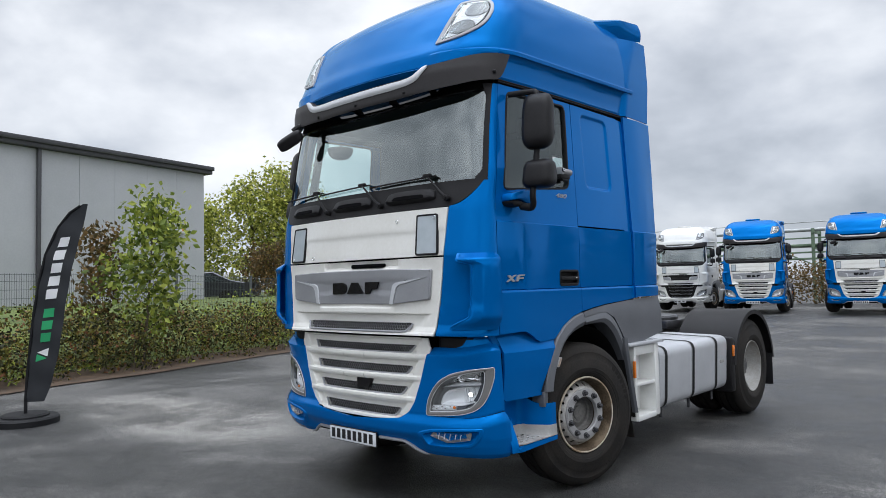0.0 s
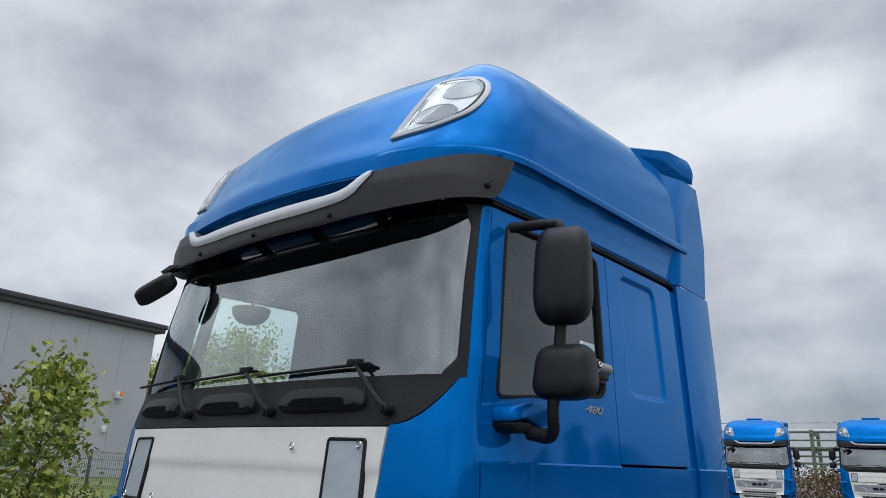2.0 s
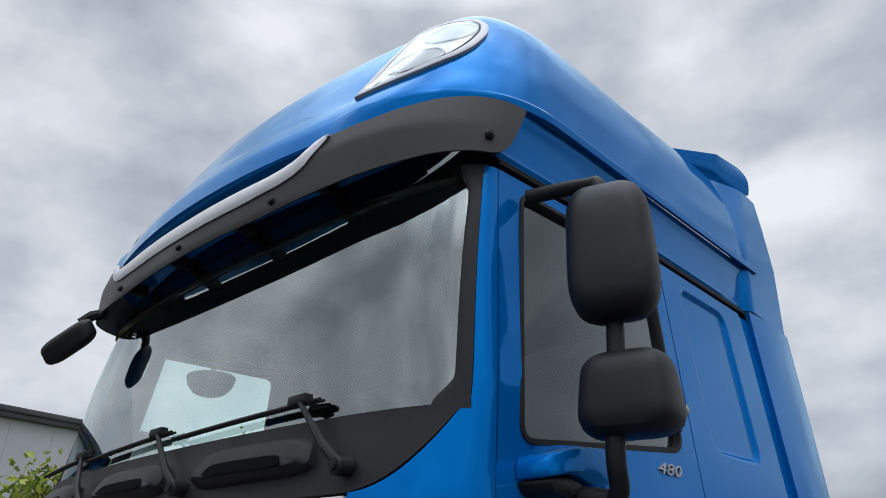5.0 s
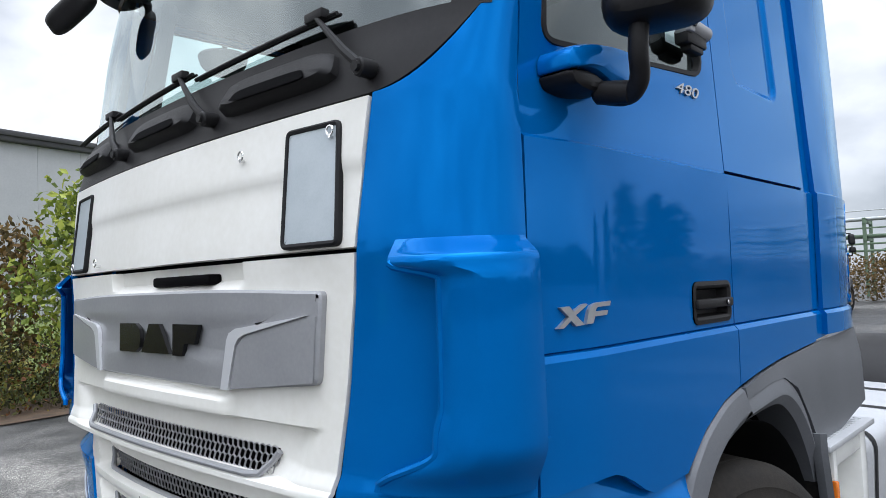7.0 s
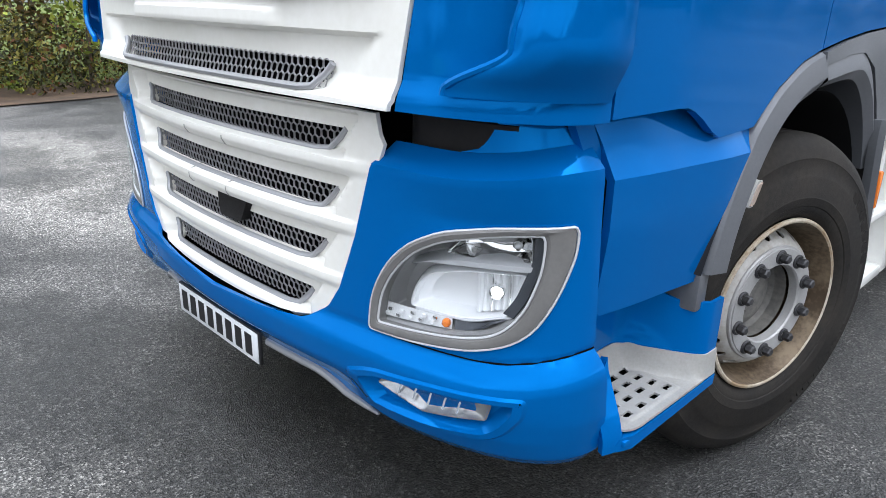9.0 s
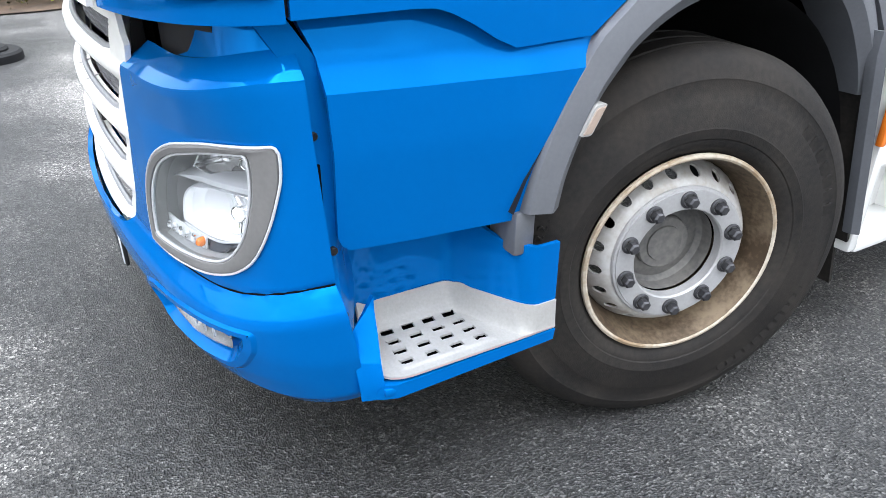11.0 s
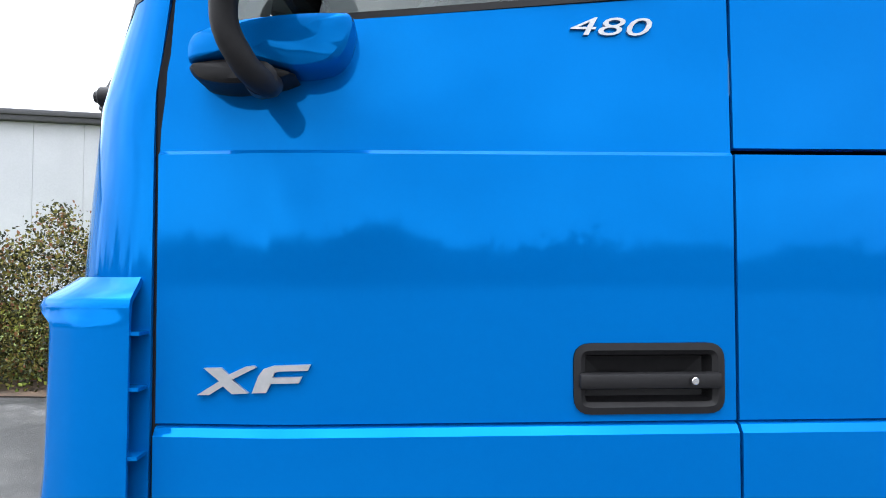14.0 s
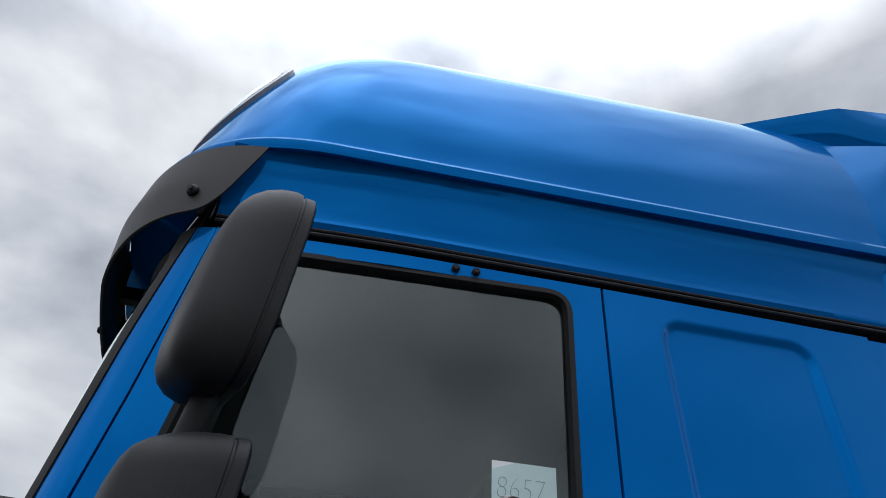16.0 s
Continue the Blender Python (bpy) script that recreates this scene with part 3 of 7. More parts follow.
for s in (1, -1):
    us = sorted(set(span(1.379, 1.50, 2) + span(1.50, 1.62, 26) + span(1.62, 1.87, 6) + span(1.87, 1.98, 24) + span(1.98, REAR_Y, 3)))
    vs = sorted(set(span(1.958, 2.25, 4) + span(2.25, 2.35, 20) + span(2.35, 2.78, 6) + span(2.78, 2.88, 20) + [2.913]))
    part("upper_side_panel", sided(grid(lambda y, z: stamped(y, z), us, vs, 0.02), s), BLUE, truck)
    low = [(1.379, 1.304), (1.55, 1.329), (1.74, 1.349), (REAR_Y, 1.372), (REAR_Y, 1.946), (1.379, 1.946)]
    part("lower_side_panel", sided(sheet(low, side, cuts_a=span(1.45, 2.05, 8), cuts_b=SIDE_CUTS[:4] + [1.6, 1.8], t=0.02), s), BLUE, truck)
    strip = [(REAR_Y + 0.006, 1.374), (2.31, 1.384), (2.31, 2.91), (REAR_Y + 0.006, 2.91)]
    part("corner_strip", sided(sheet(strip, lambda y, z: side(y, z) - Vector((0.008, 0, 0)), cuts_b=SIDE_CUTS, t=0.02), s), BLUE, truck)
    # side fairing behind the cab
    def fairing(u, z):
        y = 2.235 + u * 0.485
        return Vector((lerp(SIDE, z) + 0.012 - 0.03 * u * u * smooth(2.9, 1.5, z) + 0.012 * math.sin(math.pi * u), y, z))
    part("side_fairing", sided(grid(fairing, span(0, 1, 10), [1.39, 1.46, *SIDE_CUTS, 2.2, 2.5, 2.8, 2.948], 0.02), s), BLUE, truck)
    # rain gutter
    def gutter(y, dx, dz):
        return (1.108 - 0.012 * (y - 0.5) - 0.018 * smooth(0.95, 0.45, y) + dx, y, lerp([(0.5, 2.916), (1.4, 2.934), (2.35, 2.950)], y) + dz)
    part("rain_gutter", sided(merge(tube([gutter(y, 0.002, 0.0) for y in span(0.5, 2.35, 14)], 0.0055, 8), tube([gutter(y, -0.003, 0.015) for y in span(0.5, 2.35, 14)], 0.005, 8)), s), BLACK, truck)
    # lower skirt below the door
    def skirt(y, z):
        x = lerp([(0.74, 1.128), (0.95, 1.150), (1.066, 1.155), (1.12, 1.128), (1.21, 1.10)], z)
        return Vector((x - 0.03 * smooth(0.66, 0.38, y) + 0.024 * smooth(0.6, 0.92, y), y, z))
    def skirt_at(u, z):
        y0 = lerp([(0.745, 0.478), (0.756, 0.463), (0.775, 0.454), (0.95, 0.452), (1.13, 0.440), (1.21, 0.408)], z)
        y1 = lerp([(0.745, 0.866), (0.765, 0.868), (0.82, 0.878), (0.89, 0.898), (1.01, 0.953), (1.112, 1.018), (1.21, 1.04)], z)
        return skirt(y0 + (y1 - y0) * u, z)
    part("side_skirt", sided(grid(skirt_at, span(0, 1, 40), [0.745, 0.756, 0.775, *span(0.80, 1.066, 12)], 0.02), s), BLUE, truck)
    part("skirt_chamfer", sided(grid(skirt_at, span(0, 1, 40), span(1.066, 1.21, 10), 0.02), s), BLUE, truck)
    # wheel arch: front piece, then the piece that runs back below the cab
    def arch_strip(outer, inner, n=4):
        prof = [(0.0, 1.168), (0.08, 1.180), (0.60, 1.197), (0.66, 1.1975), (1.0, 1.176)]
        bm = bmesh.new()
        rows = [[bm.verts.new((1.09, o[0], o[1]))] + [bm.verts.new((x, o[0] + (i[0] - o[0]) * f, o[1] + (i[1] - o[1]) * f)) for f, x in prof] + [bm.verts.new((1.05, i[0], i[1]))] for o, i in zip(outer, inner)]
        for a, b in zip(rows, rows[1:]):
            for k in range(len(a) - 1):
                bm.faces.new([a[k], a[k + 1], b[k + 1], b[k]])
        return bm
    def resample(line, n):
        p = bend([(a, b, 0) for a, b in line], 8)
        d = np.r_[0, np.cumsum([(b - a).length for a, b in zip(p, p[1:])])]
        return [(float(np.interp(t, d, [q.x for q in p])), float(np.interp(t, d, [q.y for q in p]))) for t in np.linspace(0, d[-1], n)]
    front_o, front_i = resample(ARCH_OUT[:9], 25), resample(ARCH_IN[:8], 25)
    front_o[-1], front_i[-1] = (1.376, 1.296), (1.376, 1.197)
    part("wheel_arch", sided(arch_strip(front_o, front_i), s), GREY, truck, "grey plastic front wheel arch")
    flange = resample([(1.382, 1.262), (1.6, 1.288), (1.72, 1.29), (1.86, 1.215), (1.985, 1.06), (2.045, 0.9)], 22)
    rear_i = resample([(1.382, 1.198), *ARCH_IN[8:]], 22)
    part("rear_arch_lip", sided(arch_strip(flange, rear_i), s), GREY, truck)
    rear_line = [(1.382, 1.297), (1.55, 1.322), (1.74, 1.342), (REAR_Y, 1.366), (2.68, 1.386), (2.705, 1.07), (2.25, 1.0), (2.05, 0.985), (1.95, 1.115), (1.84, 1.235), (1.72, 1.285), (1.6, 1.285), (1.382, 1.26)]
    part("rear_arch_panel", sided(sheet(rear_line, lambda y, z: Vector((1.166 + 0.02 * smooth(1.40, 1.25, z), y, z)), cuts_b=[1.33, 1.28, 1.2], t=0.02), s), GREY, truck)
    # side marker lamp on the arch
    lamp = [(1.029, 0.992), (0.996, 0.990), (0.961, 0.928), (0.992, 0.927)]
    marker = part("marker_lamp", sided(thicken(sheet(rounded(lamp, 0.008, 3), lambda y, z: Vector((1.203, y, z))), 0.03), s), GREYLIGHT, truck, "clear side marker lamp on the wheel arch")
    part("lens", sided(thicken(sheet(inset(rounded(lamp, 0.008, 3), 0.006), lambda y, z: Vector((1.207, y, z))), 0.004), s), MARKER, marker)
    # arch foot bracket and wheel housing
    part("arch_foot", sided(box(1.06, 1.165, 0.838, 0.892, 0.66, 0.765, 0.008), s), GREY, truck)
    housing = [[(x, 1.39 + 0.6 * math.cos(a), 0.55 + 0.64 * math.sin(a)) for a in span(math.radians(-8), math.radians(160), 24)] for x in (1.17, 0.55)]
    hb = bmesh.new()
    r0, r1 = [[hb.verts.new(p) for p in row] for row in housing]
    for i in range(24):
        hb.faces.new([r0[i], r0[i + 1], r1[i + 1], r1[i]])
    hb.faces.new(r1)
    part("wheel_housing", sided(hb, s), RUBBER, truck)

# inner shell that closes the body behind the panels; its black stands in for shade
shell = merge(box(-1.12, 1.12, 0.42, 2.3, 1.22, 2.06), box(-1.05, 1.05, 2.2, 2.33, 1.05, 3.05), box(-1.1, 1.1, 2.0, 2.3, 1.05, 1.3))
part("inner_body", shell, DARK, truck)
part("back_wall", box(-1.09, 1.09, 2.325, 2.345, 1.1, 3.0, 0.004), BLUE, truck)

# ---- truck front ----
FRONT_Z0, FRONT_Z1 = 1.192, 1.716


def half_width(z):
    return lerp([(1.19, 0.790), (1.45, 0.828), (1.72, 0.856), (2.05, 0.882)], z)


def front(x, z):
    yc = flow(CAB_YC, z) if z > 2.2 else lerp(CAB_YC, z)
    return Vector((x, yc + 0.065 * x * x, z))


def front_u(u, z):
    return front(u * half_width(z), z)


lid = part("front_lid", grid(lambda u, z: front_u(u, z) - Vector((0, 0.007 * smooth(1.88, 1.92, z), 0)), span(-1, 1, 36), sorted(span(1.728, 2.05, 16) + [1.9]), 0.025), WHITE, truck, "white front lid with two pale square panels")
for s in (1, -1):
    sq = rounded([(0.626, 1.732), (0.822, 1.732), (0.806, 2.012), (0.619, 2.014)], 0.02, 4)
    pl = part("panel_frame", sided(merge(rings([[on(front, a, b, h) for a, b in inset(sq, d)] for d, h in ((0, 0.0), (0.001, 0.012), (0.006, 0.016), (0.012, 0.014), (0.014, 0.009))], cap=False)), s), RUBBER, lid)
    part("panel_sheet", sided(rings([[on(front, a, b, h) for a, b in inset(sq, d)] for d, h in ((0.012, 0.0105), (0.03, 0.0105))]), s), STICKER, lid, "pale square sheet in a black rubber edge")
for hx, hz in ((0.449, 1.981), (-0.484, 1.759), (0.781, 1.989), (-0.78, 1.755)):
    p = front(hx, hz)
    eye_ring = tube([(p.x + 0.011 * math.cos(a), p.y - 0.018, p.z + 0.011 * math.sin(a)) for a in span(0, 2 * math.pi * 0.96, 14)], 0.0025, 6)
    part("eyelet", merge(eye_ring, cyl((p.x, p.y + 0.004, p.z - 0.012), (p.x, p.y - 0.02, p.z - 0.012), 0.005, 8)), CHROME, lid)

# white middle panel with its ledges and the top grille slot
SLOTS = [(1.245, 0.577), (1.094, 0.552), (0.946, 0.52), (0.80, 0.472), (0.651, 0.412)]
SLOT_H = 0.027


def mid_relief(x, z):
    """Forward (+) or back (-) of the panel's main surface, in metres."""
    ax = abs(x)
    r = -0.035 * smooth(1.655, 1.665, z) * smooth(0.46, 0.44, x) * smooth(-0.36, -0.34, x) * 0.9
    r += 0.018 * smooth(1.39, 1.375, z) * smooth(1.325, 1.345, z) * smooth(0.42, 0.385, ax)
    r -= 0.03 * smooth(1.340, 1.330, z) * smooth(1.205, 1.217, z) * smooth(0.72 + (z - 1.25) * 0.5, 0.60 + (z - 1.25) * 0.8, ax)
    r += 0.008 * smooth(1.216, 1.206, z)
    return r


def middle(u, z):
    p = front_u(u, z)
    p.y -= mid_relief(p.x, z)
    return p


def in_slot(i, x, z):
    zc, hw = SLOTS[i]
    return abs(z - zc) < SLOT_H and abs(x) < hw - 0.02 * smooth(zc + SLOT_H, zc - SLOT_H, z) * 2


zs = sorted(set(span(FRONT_Z0, 1.32, 22) + span(1.32, 1.4, 12) + span(1.4, FRONT_Z1, 22)))
grille_panel = part("grille_panel", grid(middle, span(-1, 1, 90), zs, 0.012, skip=lambda u, z: in_slot(0, u * half_width(z), z)), WHITE, truck, "white upper grille panel")
# the slot's inner shade, put in as a black box
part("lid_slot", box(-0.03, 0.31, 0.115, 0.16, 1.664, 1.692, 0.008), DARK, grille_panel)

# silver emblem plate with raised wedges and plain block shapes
EMB = rounded([(-0.768, 1.637), (-0.752, 1.434), (-0.385, 1.402), (0.385, 1.402), (0.752, 1.434), (0.768, 1.637), (0.4, 1.650), (-0.4, 1.650)], [0.015, 0.02, 0.03, 0.03, 0.02, 0.015, 0.2, 0.2], 4)


def emb_f(x, z):
    return front(x, z) - Vector((0, 0.006, 0))


emblem = part("emblem_plate", rings([[on(emb_f, a, b, h) for a, b in EMBI] for EMBI, h in ((EMB, -0.02), (EMB, 0.008), (inset(EMB, 0.006), 0.013), (inset(EMB, 0.05), 0.013), ([(a * 0.7, 1.52 + (b - 1.52) * 0.4) for a, b in EMB], 0.013))]), SILVER, truck, "silver front emblem plate")
for s in (1, -1):
    wedge = [(0.397, 1.404), (0.424, 1.527), (0.435, 1.543), (0.462, 1.554), (0.727, 1.585), (0.500, 1.541), (0.474, 1.530), (0.461, 1.515), (0.428, 1.404)]
    def emb_out(x, z):
        return emb_f(x, z) - Vector((0, 0.02, 0))
    part("emblem_wedge", sided(thicken(sheet(wedge, emb_out, cuts_a=span(0.38, 0.64, 6)), 0.012), s), EMBLEMLIGHT, emblem)
    side_pl = [(0.434, 1.407), (0.464, 1.511), (0.480, 1.526), (0.503, 1.536), (0.72, 1.578), (0.755, 1.582), (0.744, 1.440)]
    part("emblem_side", sided(thicken(sheet(side_pl, lambda x, z: emb_f(x, z) - Vector((0, 0.0165, 0)), cuts_a=span(0.42, 0.72, 8)), 0.006), s), SILVER, emblem)
for shape in ([(-0.218, 1.476), (-0.095, 1.477), (-0.066, 1.492), (-0.058, 1.518), (-0.066, 1.546), (-0.095, 1.561), (-0.218, 1.560)], [(-0.05, 1.478), (0.0, 1.561), (0.066, 1.561), (0.13, 1.480)], [(0.15, 1.477), (0.203, 1.477), (0.215, 1.51), (0.27, 1.51), (0.292, 1.562), (0.15, 1.562)]):
    part("emblem_block", thicken(sheet(shape, lambda x, z: emb_f(x, z) - Vector((0, 0.02, 0))), 0.012), GLOSSBLACK, emblem)

# lower white grille
GRILLE_X = [(0.583, -0.01), (0.595, 0.15), (0.605, 0.32), (0.622, 0.468), (0.672, 0.542), (0.735, 0.585), (0.88, 0.642), (0.934, 0.658), (1.055, 0.694), (1.105, 0.712), (1.125, 0.70), (1.172, 0.69)]


def low_front(x, z):
    yc = lerp([(0.5, 0.13), (0.6, 0.118), (1.17, 0.118)], z)
    return Vector((x, yc + 0.12 * x * x, z))


def low_relief(x, z):
    ax, r = abs(x), 0.0
    edge = lerp(GRILLE_X, z)
    for zc, hw in SLOTS[1:]:
        flare = hw + 0.012 + 0.75 * max(0.0, z - zc)
        m = smooth(flare + 0.03, flare, ax)
        r -= 0.040 * m * smooth(zc + 0.074, zc + 0.060, z) * smooth(zc - SLOT_H - 0.010, zc - SLOT_H + 0.004, z)
        r += 0.010 * smooth(hw + 0.14, hw + 0.04, ax) * smooth(zc - 0.030, zc - 0.040, z) * smooth(zc - 0.075, zc - 0.055, z)
    return r


def low_grille(u, z):
    p = low_front(u * lerp(GRILLE_X, z), z)
    p.y -= low_relief(p.x, z)
    return p


zs = sorted(set(span(0.597, 0.64, 10) + span(0.64, 1.172, 110)))
lower_grille = part("lower_grille", grid(low_grille, span(-1, 1, 120), zs, 0.012, skip=lambda u, z: any(in_slot(i, u * lerp(GRILLE_X, z), z) for i in (1, 2, 3, 4))), WHITE, truck, "white lower grille with dark honeycomb slots")


def honeycomb(zc, hw, f, parent):
    """Wire-like hexagon cells across one slot, and the silver lip below it."""
    bm, r = bmesh.new(), 0.0135
    dx, dz = r * math.sqrt(3), r * 1.5
    for j in range(-2, 3):
        for i in range(-int(hw / dx) - 1, int(hw / dx) + 2):
            cx, cz = i * dx + (0.5 * dx if j % 2 else 0), zc + j * dz
            if abs(cx) > hw - 0.012 or abs(cz - zc) > SLOT_H:
                continue
            ring_o = [bm.verts.new(f(cx + r * math.sin(k * math.pi / 3), cz + r * math.cos(k * math.pi / 3))) for k in range(6)]
            ring_i = [bm.verts.new(f(cx + r * 0.935 * math.sin(k * math.pi / 3), cz + r * 0.935 * math.cos(k * math.pi / 3))) for k in range(6)]
            ring_b = [bm.verts.new(v.co + Vector((0, 0.005, 0))) for v in ring_i]
            for k in range(6):
                bm.faces.new([ring_o[k], ring_o[k - 1], ring_i[k - 1], ring_i[k]])
                bm.faces.new([ring_i[k], ring_i[k - 1], ring_b[k - 1], ring_b[k]])
    part("honeycomb", bm, MESHDARK, parent)
    line = [(-hw - 0.004, zc + 0.024), (-hw + 0.014, zc + 0.002), (-hw + 0.04, zc - SLOT_H), *[(x, zc - SLOT_H - 0.003) for x in span(-hw + 0.08, hw - 0.08, 20)], (hw - 0.04, zc - SLOT_H), (hw - 0.014, zc + 0.002), (hw + 0.004, zc + 0.024)]
    part("grille_lip", tube([f(a, b) - Vector((0, 0.028 - 0.022 * smooth(hw - 0.07, hw, abs(a)), 0)) for a, b in line], 0.0085, 8), SILVER, parent)


honeycomb(*SLOTS[0], lambda x, z: front(x, z) + Vector((0, 0.026, 0)), grille_panel)
for zc, hw in SLOTS[1:]:
    honeycomb(zc, hw, lambda x, z: low_front(x, z) + Vector((0, 0.048, 0)), lower_grille)
part("radar_cover", thicken(sheet(rounded([(0.0, 0.795), (0.115, 0.795), (0.172, 0.885), (-0.008, 0.882)], 0.01, 3), lambda x, z: low_front(x, z) + Vector((0, 0.018, 0))), 0.03), BLACK, lower_grille, "black radar cover in the grille")
for z0, z1 in ((0.86, 0.925), (1.005, 1.045)):
    for gx in (-0.13, 0.1):
        part("grille_seam", tube([low_grille(gx / lerp(GRILLE_X, z), z) - Vector((0, 0.0005, 0)) for z in span(z0, z1, 5)], 0.0018, 5), GREYLIGHT, lower_grille)
# black sheets paint the shade behind the grille slots
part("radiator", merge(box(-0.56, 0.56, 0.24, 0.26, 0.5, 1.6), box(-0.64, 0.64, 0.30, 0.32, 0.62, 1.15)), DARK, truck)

# ---- bumper ----
B_YC = [(0.39, 0.15), (0.42, 0.122), (0.47, 0.1), (0.55, 0.086), (0.625, 0.082), (0.645, 0.086), (0.672, 0.104), (0.690, 0.116), (0.70, 0.112), (1.05, 0.108), (1.062, 0.11), (1.108, 0.168)]
B_XS = [(0.39, 1.125), (0.42, 1.146), (0.52, 1.162), (0.625, 1.164), (0.645, 1.160), (0.672, 1.144), (0.690, 1.127), (0.70, 1.131), (1.05, 1.127), (1.062, 1.125), (1.108, 1.085)]


def bumper(w, z):
    a = abs(w)
    # the seam above the lower part dips below the headlamp
    zz = z + 0.036 * smooth(1.95, 1.3, a) * smooth(0.50, 0.60, z) * smooth(0.80, 0.70, z)
    yc = lerp(B_YC, zz) + 0.03 * smooth(1.0, 0.7, a) * smooth(0.53, 0.46, z)
    x, y = plan(w, yc, 0.12, 0.74, lerp(B_XS, zz), yc + lerp([(0.5, 0.14), (0.66, 0.14), (0.7, 0.15), (0.97, 0.155), (1.055, 0.10), (1.108, 0.085)], z), lerp([(0.39, 0.482), (0.685, 0.434), (1.09, 0.407)], z))
    return Vector((x, y, z))


HEAD = rounded([(0.91, 0.66), (0.923, 0.75), (0.976, 0.828), (1.05, 0.893), (1.174, 0.942), (1.42, 0.974), (1.80, 0.985), (1.79, 0.925), (1.695, 0.83), (1.575, 0.745), (1.45, 0.703), (1.306, 0.678), (1.106, 0.664)], [0.015, 0.2, 0.2, 0.2, 0.2, 0.2, 0.03, 0.2, 0.2, 0.2, 0.2, 0.2, 0.2], 3)
HEAD_IN = rounded([(0.943, 0.682), (0.958, 0.755), (1.008, 0.823), (1.072, 0.877), (1.172, 0.918), (1.385, 0.952), (1.614, 0.962), (1.604, 0.886), (1.528, 0.79), (1.444, 0.741), (1.37, 0.717), (1.27, 0.702), (1.096, 0.689)], [0.015, 0.2, 0.2, 0.2, 0.2, 0.2, 0.03, 0.2, 0.2, 0.2, 0.2, 0.2, 0.2], 3)
FOG = dense(rounded([(0.83, 0.535), (0.95, 0.566), (1.17, 0.582), (1.535, 0.592), (1.525, 0.55), (1.41, 0.474), (1.15, 0.452), (0.89, 0.455)], [0.04, 0.05, 0.05, 0.02, 0.04, 0.08, 0.08, 0.05], 5), 0.05)


def filled(poly, n=3):
    return [(a + (c - a) * k / n, b + (d - b) * k / n) for (a, b), (c, d) in zip(poly, poly[1:] + poly[:1]) for k in range(n)]


HEAD, HEAD_IN = filled(HEAD), filled(HEAD_IN)
B_ZS = span(0.39, 0.51, 16)
U_ZS = sorted(set(span(0.51, 0.676, 18) + [0.683, 0.690, 0.695, 0.70] + span(0.70, 1.05, 40) + [1.062, 1.075, 1.09, 1.108]))


def low_edge(w):
    return 0.075 * smooth(0.85, 0.6, abs(w))


def low_z(w, z):
    return 0.51 - (0.51 - z) * (0.12 - low_edge(w)) / 0.12


fog_in = [(a / 0.3, b) for a, b in inset([(a * 0.3, b) for a, b in FOG], 0.006)]
bumper_ob = part("bumper", grid(lambda w, z: bumper(w, low_z(w, z)), span(-2, 2, 280), B_ZS, 0.015, skip=lambda w, z: inside(fog_in, abs(w), low_z(w, z))), BLUE, truck, "blue front bumper with recessed lamps")


def upper_bumper(v, z):
    w0 = (lerp(GRILLE_X, z) - 0.012) / 0.74
    w = w0 + (2 - w0) * v
    p = bumper(w, z)
    p.z += 0.034 * smooth(1.15, 1.9, w) * smooth(0.99, 1.06, z)
    return p


def w_of(v, z):
    w0 = (lerp(GRILLE_X, z) - 0.012) / 0.74
    return w0 + (2 - w0) * v


